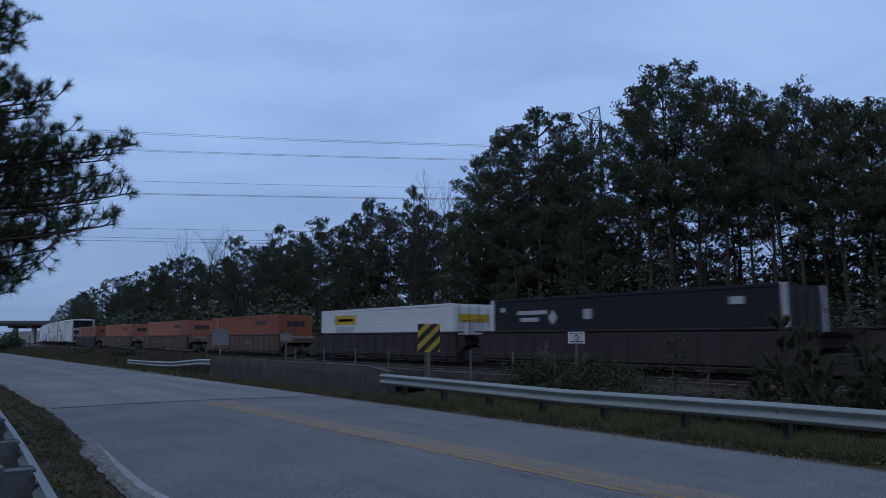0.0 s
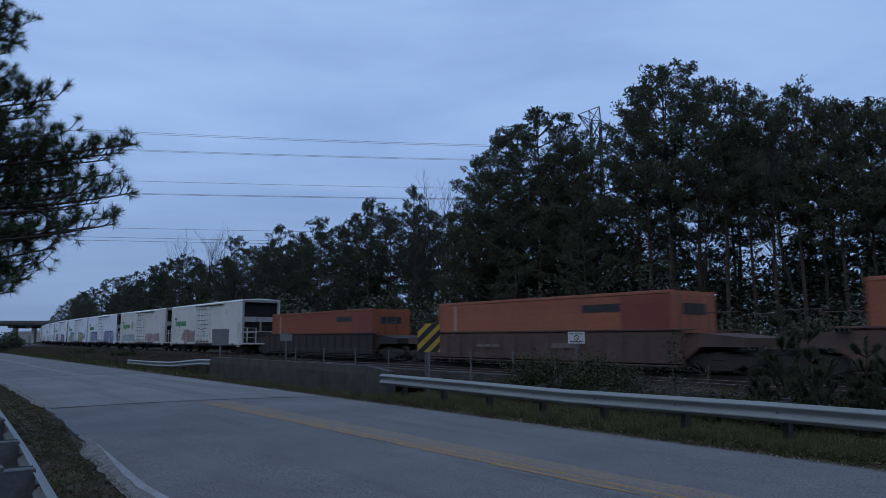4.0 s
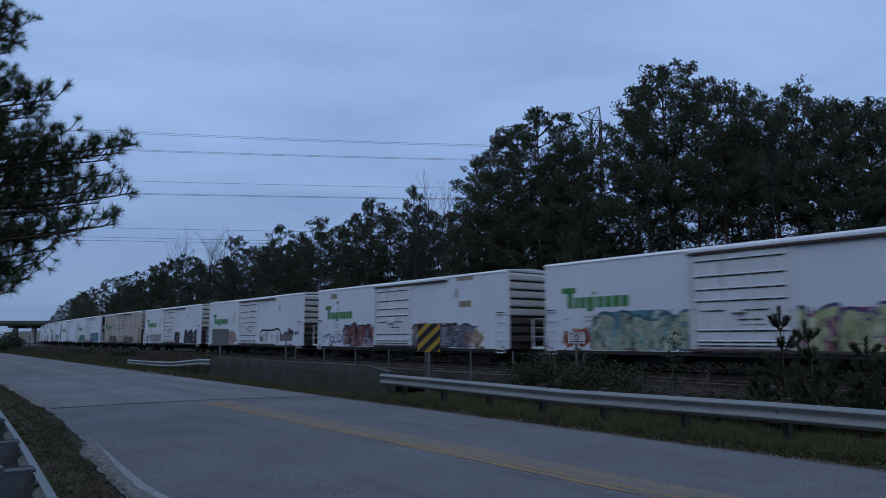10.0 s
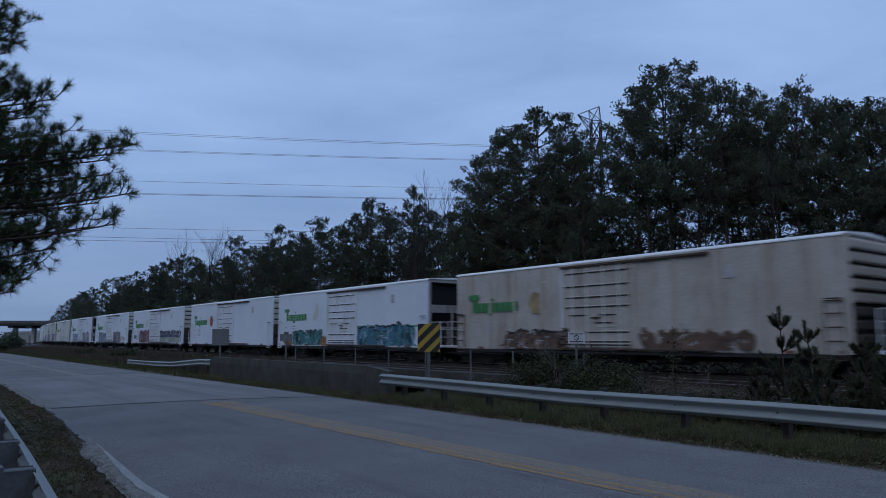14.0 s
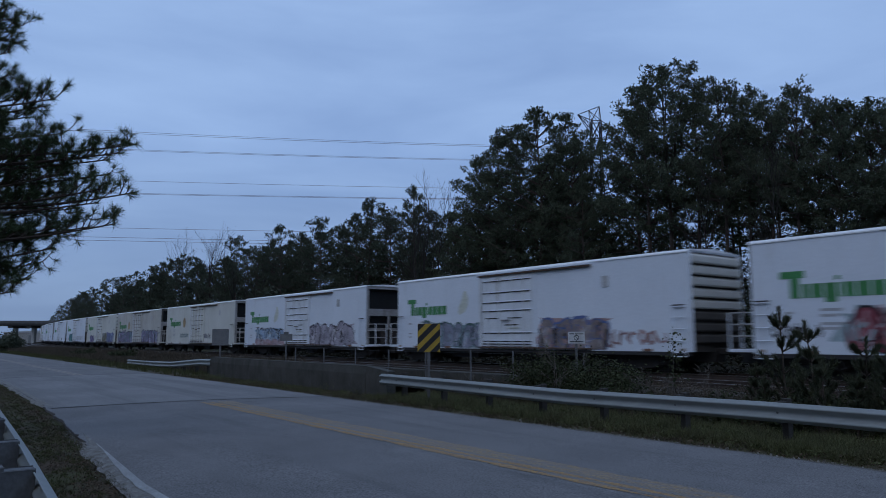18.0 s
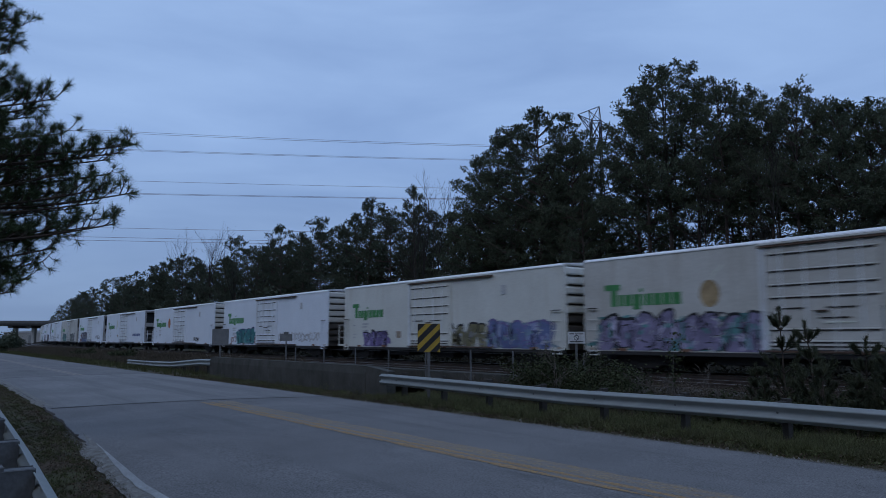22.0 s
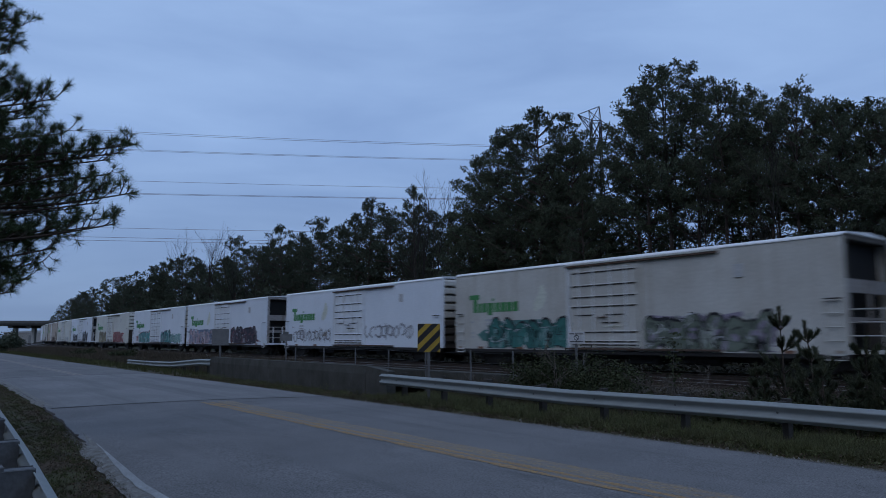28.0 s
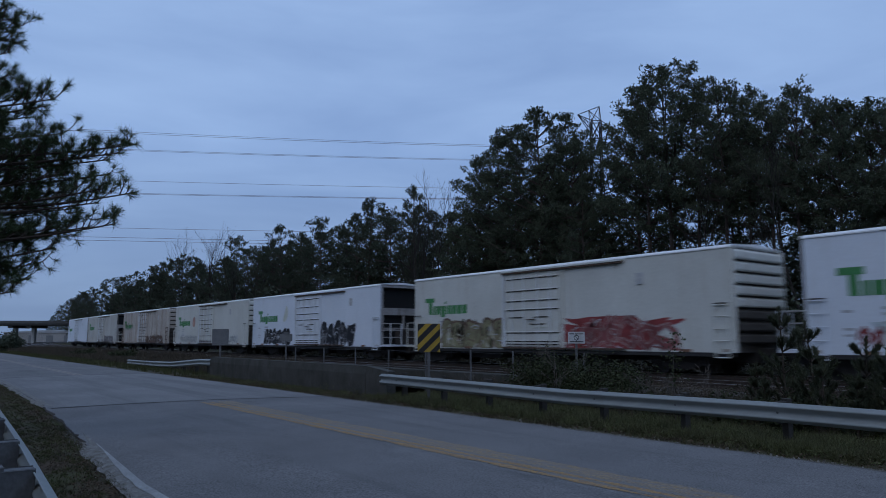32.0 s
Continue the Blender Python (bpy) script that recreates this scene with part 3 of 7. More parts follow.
def guardrail(name, label, pts, side, post_xs, block, post_mat=None, bolts=True, pw=0.052):
    g = thing(name, label, "guardrail")
    part("beam", w_beam(pts, side), GALV, g, "galvanized W-shaped beam", smooth=True)

    def spot(x):
        for p, q in zip(pts, pts[1:]):
            lo, hi = min(p[0], q[0]), max(p[0], q[0])
            if lo <= x <= hi:
                t = (x - p[0]) / (q[0] - p[0])
                return p[1] + (q[1] - p[1]) * t, p[2] + (q[2] - p[2]) * t
        return pts[-1][1], pts[-1][2]
    for x in post_xs:
        y, z = spot(x)
        gz = ground_z(x, y - side * 0.2)
        s = Shape()
        s.box(x - pw * 0.93, x + pw * 0.93, y - side * 0.06 - 0.0, y - side * (0.06 + block), z - 0.02, z + 0.33, 0.008)
        part("offset_block", s, post_mat or POST_WOOD, g)
        s = Shape()
        s.box(x - pw, x + pw, y - side * (0.062 + block), y - side * (0.062 + block + 0.16), gz - 0.4, z + 0.36, 0.008)
        part("post", s, post_mat or POST_WOOD, g)
        if bolts:
            part("bolt", Shape().tube([(x, y - side * 0.03, z + 0.155), (x, y - side * 0.02 + side * 0.002, z + 0.155)], 0.018, 8), GALV_POST, g)
    return g


far_pts = [(-18.15, 11.42, 0.37), (-17.6, 11.38, 0.375), (-14, 11.32, 0.355), (-10.7, 11.3, 0.33), (-6.3, 11.3, 0.375), (-3, 11.3, 0.375), (2, 11.3, 0.375), (12, 11.3, 0.375), (30, 11.3, 0.375)]
guardrail("guardrail", "long galvanized W-beam guardrail on short posts along the verge", far_pts, -1,
          [-17.25, -15.35, -13.5, -11.65, -9.9, -8.0, -6.1, -4.2, -2.3, -0.4, 1.5, 3.4, 5.3, 9, 13, 17, 21, 25, 29], 0.18)
west_pts = [(-33.4, 11.72, 0.45), (-35.5, 11.9, 0.41), (-38, 12.05, 0.28), (-41, 12.2, 0.13), (-45, 12.3, 0.06), (-48.5, 12.3, 0.04), (-51.0, 12.35, 0.03)]
guardrail("guardrail", "short weathered guardrail with a low turned-down end", west_pts, -1, [-34.6, -36.8, -39.2, -42.5, -46.0, -49.5], 0.15, bolts=False)
near_pts = [(-12.6, 1.27, 0.45), (-11.5, 1.2, 0.46), (-9.5, 1.13, 0.42), (-7.7, 1.05, 0.40), (-4.9, 0.85, 0.45), (-3.2, 0.74, 0.45), (-1.5, 0.66, 0.45), (2.0, 0.6, 0.45)]
guardrail("guardrail", "galvanized guardrail at the near verge, seen from its posts", near_pts, 1, [-11.9, -10.0, -8.05, -6.15, -4.25, -2.35], 0.20, GALV_POST, pw=0.08)

# concrete parapet of the culvert
par = Shape()
prof = [(11.62, -0.7), (11.62, 0.62), (11.66, 0.87), (11.92, 0.87), (11.96, 0.55), (11.96, -0.7)]
par.prism(prof, "x", -33.1, -19.3)
par_ob = part("parapet", par, CONCRETE)
tagged(par_ob, "weathered grey concrete bridge parapet", "parapet", kind="structure")
ramp = Shape()
ramp.add([(-19.3, 11.62, -0.7), (-18.1, 11.62, -0.7), (-18.1, 11.96, -0.7), (-19.3, 11.96, -0.7),
          (-19.3, 11.64, 0.866), (-18.1, 11.66, 0.74), (-18.1, 11.93, 0.74), (-19.3, 11.94, 0.866)],
         [(0, 1, 2, 3), (4, 5, 6, 7), (0, 1, 5, 4), (1, 2, 6, 5), (2, 3, 7, 6), (3, 0, 4, 7)])
tagged(part("parapet_end", ramp, CONCRETE), "sloped chipped end block of the concrete parapet", "parapet", kind="structure")


# ---------------------------------------------------------------- signs and fence
def post_sign(name, label, x, y, w, h, ztop, face, post_mat, post_r=0.03, turn=0.0, lean=0.0):
    g = thing(name, label, "sign", pose(x, y, 0, 0, lean, turn))
    part("panel", Shape().box(-w / 2, w / 2, -0.006, 0.006, ztop - h, ztop, 0.002), face, g)
    part("post", Shape().prism([(-post_r, 0.008), (post_r, 0.008), (post_r, 0.05), (0.012, 0.05), (0.012, 0.03), (-0.012, 0.03), (-0.012, 0.05), (-post_r, 0.05)], "z", ground_z(x, y) - 0.3, ztop - 0.06), post_mat, g, "steel channel post")
    for zz in (ztop - h * 0.25, ztop - h * 0.75):
        part("bolt", Shape().tube([(0, -0.012, zz), (0, 0.0, zz)], 0.012, 6), GALV_POST, g)
    return g


FACE_US = 50.0
marker = post_sign("object_marker", "yellow hazard sign with black diagonal stripes on a post", -16.37, 11.9, 0.63, 0.79, 2.12, SIGN_YELLOW, GALV_POST, 0.04, turn=FACE_US)
marker["category"] = "road sign"


def clip_stripe(c, wd, w, h):
    """A diagonal band, rising to the right, inside a w by h panel."""
    poly = [(-w / 2, -h / 2), (w / 2, -h / 2), (w / 2, h / 2), (-w / 2, h / 2)]

    def cut(poly, s, lim):
        out = []
        for i, p in enumerate(poly):
            q = poly[(i + 1) % len(poly)]
            dp, dq = s * ((p[1] - p[0]) - lim), s * ((q[1] - q[0]) - lim)
            if dp <= 0:
                out.append(p)
            if dp * dq < 0:
                t = dp / (dp - dq)
                out.append((p[0] + (q[0] - p[0]) * t, p[1] + (q[1] - p[1]) * t))
        return out
    poly = cut(poly, 1, c + wd / 2)
    return cut(poly, -1, c - wd / 2) if len(poly) > 2 else poly


for c in (-0.52, -0.155, 0.21, 0.575):
    pl = clip_stripe(c, 0.19, 0.625, 0.785)
    if len(pl) > 2:
        part("stripe", Shape().prism([(u, w + 2.12 - 0.395) for u, w in pl], "y", -0.011, -0.0065), SIGN_BLACK, marker, "black diagonal stripe")

post_sign("sign", "plain grey back of a square road sign on a post", -33.75, 12.3, 0.80, 0.77, 2.16, SIGN_BACK, GALV_POST, 0.04, turn=FACE_US)
notice = post_sign("notice_sign", "small white warning notice on a thin post beside the railway", -13.7, 15.0, 0.46, 0.32, 1.89, SIGN_WHITE, GALV_POST, 0.03, turn=FACE_US)
part("lettering", Shape().box(-0.19, -0.07, -0.010, -0.006, 1.82, 1.85), SIGN_INK, notice, "small unreadable dark line of writing")
part("lettering", Shape().box(-0.04, 0.19, -0.010, -0.006, 1.825, 1.845), SIGN_INK, notice)
part("lettering", Shape().box(-0.18, 0.19, -0.010, -0.006, 1.605, 1.635), SIGN_INK, notice)
ring = Shape()
for i in range(16):
    a, b = 2 * math.pi * i / 16, 2 * math.pi * (i + 1) / 16
    ring.add([(0.075 * math.cos(a), -0.010, 1.73 + 0.075 * math.sin(a)), (0.075 * math.cos(b), -0.010, 1.73 + 0.075 * math.sin(b)),
              (0.055 * math.cos(b), -0.010, 1.73 + 0.055 * math.sin(b)), (0.055 * math.cos(a), -0.010, 1.73 + 0.055 * math.sin(a))], [(0, 1, 2, 3)])
ring.add([(-0.055, -0.010, 1.775), (-0.04, -0.010, 1.785), (0.055, -0.010, 1.685), (0.04, -0.010, 1.675)], [(0, 1, 2, 3)])
part("symbol", ring, SIGN_INK, notice, "dark ring with a slash")
small = post_sign("notice_sign", "small grey railway notice plate on a thin post", -33.4, 15.5, 0.62, 0.34, 1.93, SIGN_BACK, GALV_POST, 0.03, turn=FACE_US)
part("cross_piece", Shape().box(-0.12, 0.12, -0.03, -0.008, 1.9, 2.04, 0.004), GALV_POST, small)

fence = thing("wire_fence", "low wire fence on thin steel posts beside the railway", "fence")
fence_xs = [-31.26, -28.45, -25.68, -23.26, -20.8, -18.31, -16.28, -13.4]
frng = random.Random(3)
for x in fence_xs:
    dz = frng.uniform(-0.03, 0.03)
    part("post", Shape().tube([(x, 15.0, ground_z(x, 15.0) - 0.4), (x + frng.uniform(-0.05, 0.05), 15.0, 1.31 + dz)], 0.032, 6), GALV_POST, fence)
for zz in (1.27, 0.95, 0.6):
    for xa, xb in zip(fence_xs, fence_xs[1:]):
        mid = ((xa + xb) / 2, 15.0, zz - 0.03)
        part("wire", Shape().tube([(xa, 15.0, zz), mid, (xb, 15.0, zz)], 0.004, 4), GALV_POST, fence)

kerb = Shape().box(-27.5, -17.6, 16.25, 16.5, -0.3, 0.53, 0.03)
tagged(part("trackside_kerb", kerb, CONCRETE), "pale low concrete kerb beside the ballast", "kerb", kind="structure")


# ---------------------------------------------------------------- railway tracks
RAIL = [(-0.075, 0.0), (-0.075, 0.02), (-0.012, 0.035), (-0.012, 0.13), (-0.036, 0.145), (-0.036, 0.178), (0.036, 0.178), (0.036, 0.145), (0.012, 0.13), (0.012, 0.035), (0.075, 0.02), (0.075, 0.0)]


def rail_line(name, yc, side, label):
    us = [-700 + i * 10 for i in range(62)] + [-80, 0, 100, 400, 1200]
    s, top = Shape(), Shape()
    rows, tops = [], []
    for u in us:
        x, y, a = along(u, yc + side * 0.755)
        nx, ny = -math.sin(a), math.cos(a)
        rows.append([(x + nx * w, y + ny * w, RAIL_Z - 0.18 + h) for w, h in RAIL])
        tops.append([(x + nx * w, y + ny * w, RAIL_Z + 0.001) for w in (-0.03, 0.03)])
    for r in rows:
        s.v.extend(r)
    n = len(RAIL)
    for i in range(len(us) - 1):
        for j in range(n):
            s.f.append((i * n + j, (i + 1) * n + j, (i + 1) * n + (j + 1) % n, i * n + (j + 1) % n))
    for r in tops:
        top.v.extend(r)
    top.f = [(2 * i, 2 * i + 2, 2 * i + 3, 2 * i + 1) for i in range(len(us) - 1)]
    ob = part(name, s, RAIL_STEEL)
    part("running_surface", top, RAIL_TOP, ob, "polished steel running surface")
    return tagged(ob, label, "rail", kind="structure")


for yc, nm in ((TRACK_Y, "main_rail"), (NEAR_TRACK_Y, "second_rail")):
    for sd in (-1, 1):
        rail_line(nm, yc, sd, "rusty steel railway rail with a polished head")
for yc in (TRACK_Y, NEAR_TRACK_Y):
    s = Shape()
    for i in range(520):
        x, y, a = along(-300 + i * 0.62, yc)
        c, sn = math.cos(a), math.sin(a)
        s.add([(x + c * px - sn * py, y + sn * px + c * py, z) for px in (-0.115, 0.115) for py in (-1.3, 1.3) for z in (0.12, 0.305)],
              [(0, 1, 3, 2), (4, 6, 7, 5), (0, 4, 5, 1), (2, 3, 7, 6), (1, 5, 7, 3)])
    tagged(part("railway_ties", s, TIE), "dark timber railway ties in ballast", "ties", kind="stuff")
bvs, bfs = [], []
bu = steps(-420, -90, 66) + steps(-88, 30, 160) + [60, 200, 600]
bprof = [(-7.6, -0.12), (-6.4, 0.20), (-5.8, 0.29), (-3.0, 0.285), (-2.2, 0.24), (-1.6, 0.29), (1.6, 0.29), (2.6, 0.2), (3.8, -0.1)]
for u in bu:
    for w, z in bprof:
        x, y, a = along(u, TRACK_Y + w + 0.18 * noise.noise(Vector((u * 0.8, w, 0))))
        bvs.append((x, y, z + 0.03 * noise.noise(Vector((u * 1.5, w * 3, 2)))))
k = len(bprof)
bfs = [(i * k + j, (i + 1) * k + j, (i + 1) * k + j + 1, i * k + j + 1) for i in range(len(bu) - 1) for j in range(k - 1)]
tagged(part("ballast_bed", Shape().add(bvs, bfs), BALLAST, smooth=True), "grey crushed stone ballast bed under two tracks", "ballast", kind="structure")
brng = random.Random(14)
stones = Shape()
for i in range(3600):
    u = brng.uniform(-34, -3)
    w = brng.uniform(-7.5, -5.6)
    r = brng.uniform(0.02, 0.055)
    x, y = u, TRACK_Y + w
    z = np.interp(w, [-7.6, -6.4, -5.8, -3], [-0.12, 0.20, 0.29, 0.285]) + r * 0.3
    a = brng.uniform(0, 6)
    p = [(x + r * math.cos(a + q * 2.09) * brng.uniform(.7, 1.3), y + r * math.sin(a + q * 2.09) * brng.uniform(.7, 1.3), z - r * 0.5) for q in range(3)]
    stones.add(p + [(x + brng.uniform(-r, r) * .3, y, z + r * brng.uniform(.4, .9))], [(0, 1, 3), (1, 2, 3), (2, 0, 3)])
tagged(part("loose_stones", stones, mat("ballast_stone", (0.25, 0.24, 0.23), (0.15, 0.145, 0.14), 1, 8, 0.9, bump=0, vary=0.4, per="island")), "loose pale ballast stones along the track shoulder", "stones", kind="stuff")


# ---------------------------------------------------------------- plants
def blade_mesh(name, tris):
    """A mesh of loose triangles from an array (n, 3, 3)."""
    tris = np.asarray(tris, dtype=np.float32)
    n = len(tris)
    me = bpy.data.meshes.new(name)
    me.vertices.add(3 * n)
    me.vertices.foreach_set("co", tris.reshape(-1))
    me.loops.add(3 * n)
    me.loops.foreach_set("vertex_index", np.arange(3 * n, dtype=np.int32))
    me.polygons.add(n)
    me.polygons.foreach_set("loop_start", np.arange(0, 3 * n, 3, dtype=np.int32))
    me.update(calc_edges=True)
    return me


def unit(a):
    return a / np.maximum(np.linalg.norm(a, axis=-1, keepdims=True), 1e-9)


def needles(rng, centres, ways, n, length, width, spread=0.9):
    """Tufts: n blades from each centre, spread about its way."""
    c = np.repeat(np.asarray(centres), n, axis=0)
    w = np.repeat(unit(np.asarray(ways)), n, axis=0)
    d = unit(w + spread * unit(rng.normal(size=c.shape)))
    side = unit(np.cross(d, rng.normal(size=c.shape)))
    ln = length * rng.uniform(0.65, 1.15, size=(len(c), 1))
    start = c + d * ln * 0.05
    return np.stack([start - side * width / 2, start + side * width / 2, c + d * ln], axis=1)


def leaves(rng, centres, size, flat=0.5):
    """One leaf of two triangles at each centre."""
    c = np.asarray(centres)
    d = unit(rng.normal(size=c.shape) * np.array([1, 1, flat]))
    s = unit(np.cross(d, rng.normal(size=c.shape)))
    k = size * rng.uniform(0.6, 1.3, size=(len(c), 1))
    a, b = c - d * k / 2, c + d * k / 2
    l, r = c - s * k * 0.28, c + s * k * 0.28
    return np.concatenate([np.stack([a, l, b], 1), np.stack([a, b, r], 1)])


def limb_points(rng, base, way, length, rise, n=5, wob=0.12):
    pts = [np.array(base, float)]
    d = unit(np.array(way, float))
    for i in range(n):
        d = unit(d + np.array([0, 0, rise / n]) + rng.normal(size=3) * wob)
        pts.append(pts[-1] + d * length / n)
    return pts


def pine_meshes(seed, height, crown_from, reach, limbs, pads, tufts, tuft_n, blade, width, key, shape=0.75, trunk_r=0.2, dead=8, twigs=True, pad_size=1.0):
    """Trunk with limbs, and a crown of flattened pads of needle tufts with gaps between them."""
    rng = np.random.default_rng(seed)
    wood = Shape()
    lean = rng.normal(size=2) * 0.008
    trunk = [(lean[0] * z + 0.10 * math.sin(z * 0.5 + seed), lean[1] * z + 0.10 * math.cos(z * 0.4 + seed), z) for z in np.linspace(-0.4, height - 0.3, 10)]
    wood.tube(trunk, [trunk_r * (1 - 0.88 * i / 9) for i in range(10)], 7)
    tz, tx, ty = [p[2] for p in trunk], [p[0] for p in trunk], [p[1] for p in trunk]
    pad_c, pad_r, pad_w = [], [], []
    az = rng.uniform(0, 6)
    for i in range(limbs + dead):
        bare = i >= limbs
        t = rng.uniform(-0.45, 0.1) if bare else min(0.995, max(0.0, ((i // 5) * 5 + 2.5 + rng.normal() * 0.7) / limbs))
        z = height * (crown_from + (0.965 - crown_from) * t)
        if z < 1.5:
            continue
        az += 2.4 + rng.normal() * 0.5
        prof = (1 - max(t, 0.0) ** 1.6) ** shape * (0.60 + 0.40 * min(1.0, max(t, 0.0) / 0.30)) + 0.05
        ln = reach * prof * rng.uniform(0.55, 1.08) * (rng.uniform(0.25, 0.5) if bare else 1.0)
        lift = -0.02 + 0.55 * max(t, 0.0) + rng.normal() * 0.12
        pts = limb_points(rng, (np.interp(z, tz, tx), np.interp(z, tz, ty), z), (math.cos(az), math.sin(az), lift), ln, 0.45, 4)
        wood.tube(pts, [0.060 * (0.4 + ln / reach) * (1 - 0.2 * j) for j in range(5)], 3, caps=False)
        if bare:
            continue
        n = max(2, int(pads * (0.35 + 0.75 * ln / reach) + rng.uniform(0, 1)))
        for q in range(n):
            f = 0.36 + 0.64 * (q + rng.uniform(0.2, 1.0)) / n
            k = min(int(f * 4), 3)
            p = pts[k] + (pts[k + 1] - pts[k]) * min(1.0, f * 4 - k)
            d = unit(pts[k + 1] - pts[k])
            sd = unit(d * 0.7 + unit(rng.normal(size=3) * np.array([1, 1, 0.25])) + np.array([0, 0, 0.35]))
            c = p + sd * rng.uniform(0.15, 0.75) * (0.5 + 0.5 * ln / reach)
            if twigs:
                wood.tube([p, (p + c) / 2 + np.array([0, 0, -0.05]), c], [0.022, 0.017, 0.010], 3, caps=False)
            pad_c.append(c)
            pad_r.append(pad_size * rng.uniform(0.36, 0.64) * (0.62 + 0.48 * ln / reach))
            pad_w.append(sd)
        pad_c.append(pts[-1])
        pad_r.append(pad_size * rng.uniform(0.22, 0.36))
        pad_w.append(unit(pts[-1] - pts[-2]))
    for q in range(5):
        pad_c.append(np.array([tx[-1] + rng.normal() * 0.12, ty[-1] + rng.normal() * 0.12, height - 0.25 - 0.25 * q]))
        pad_r.append(pad_size * (0.16 + 0.07 * q))
        pad_w.append(np.array([0, 0, 1.0]))
    pad_c, pad_r, pad_w = np.array(pad_c), np.array(pad_r), np.array(pad_w)
    m = np.repeat(np.arange(len(pad_c)), np.maximum(3, (tufts * (pad_r / (0.45 * pad_size)) ** 1.5).astype(int)))
    off = unit(rng.normal(size=(len(m), 3))) * rng.uniform(0.15, 1.0, size=(len(m), 1)) ** 0.5 * np.array([1.0, 1.0, 0.55])
    off[:, 2] += 0.10
    cen = pad_c[m] + off * pad_r[m][:, None]
    way = off + 0.35 * pad_w[m] + np.array([0, 0, 0.35])
    crown = blade_mesh(key + "_crown", needles(rng, cen, way, tuft_n, blade, width, 1.15))
    return wood.mesh(key + "_trunk"), crown


PINES = [pine_meshes(11, 18, 0.28, 5.2, 62, 6, 17, 6, 0.20, 0.060, "pine_a", 0.75),
         pine_meshes(12, 18, 0.40, 4.8, 56, 6, 17, 6, 0.20, 0.060, "pine_b", 0.62),
         pine_meshes(13, 18, 0.47, 4.8, 50, 6, 17, 6, 0.20, 0.060, "pine_c", 0.52, dead=14),
         pine_meshes(14, 18, 0.22, 5.2, 68, 6, 17, 6, 0.20, 0.060, "pine_d", 0.85),
         pine_meshes(15, 18, 0.50, 4.5, 46, 6, 17, 6, 0.20, 0.060, "pine_e", 0.50, dead=14)]
MID_PINES = [pine_meshes(41, 18, 0.12, 5.4, 52, 4, 13, 6, 0.30, 0.085, "mid_pine_a", 0.55, twigs=False, pad_size=1.3),
             pine_meshes(42, 18, 0.48, 5.0, 40, 4, 12, 6, 0.30, 0.08, "mid_pine_b", 0.45, twigs=False, pad_size=1.3),
             pine_meshes(43, 18, 0.10, 5.2, 54, 4, 13, 6, 0.30, 0.085, "mid_pine_c", 0.70, twigs=False, pad_size=1.3)]
FAR_PINES = [pine_meshes(21, 18, 0.10, 5.6, 50, 4, 7, 6, 0.48, 0.115, "far_pine_a", 0.55, twigs=False, pad_size=1.3),
             pine_meshes(22, 18, 0.20, 5.2, 46, 4, 7, 6, 0.48, 0.115, "far_pine_b", 0.45, twigs=False, pad_size=1.3),
             pine_meshes(23, 18, 0.08, 5.4, 52, 4, 7, 6, 0.48, 0.115, "far_pine_c", 0.7, twigs=False, pad_size=1.3)]
DEEP_PINES = [pine_meshes(31, 18, 0.10, 5.4, 28, 3, 5, 5, 1.0, 0.30, "deep_pine_a", 0.6, dead=0, twigs=False, pad_size=1.7),
              pine_meshes(32, 18, 0.14, 5.2, 26, 3, 5, 5, 1.0, 0.30, "deep_pine_b", 0.5, dead=0, twigs=False, pad_size=1.7)]


def pine(kind, x, y, h, wide=1.0, turn=0.0, far=False, group=""):
    k = h / 18
    m = pose(x, y, ground_z(x, y) - 0.1, 0, 0, turn) @ Matrix.Diagonal((k * wide, k * wide, k, 1))
    g = thing("pine_tree", "tall dark pine with a ragged needle crown at the forest edge" if not far else "dark pine in the woods; near-side ones are unseen, added to block light", "tree", m, group)
    tr, cr = DEEP_PINES[kind % 2] if far == "deep" else {"mid": MID_PINES, True: FAR_PINES, False: PINES}[far][kind]
    part("trunk", tr, BARK, g, "brown scaly trunk and limbs")
    part("crown", cr, NEEDLE_FAR if far else NEEDLE, g, "dark green needle tufts")
    return g


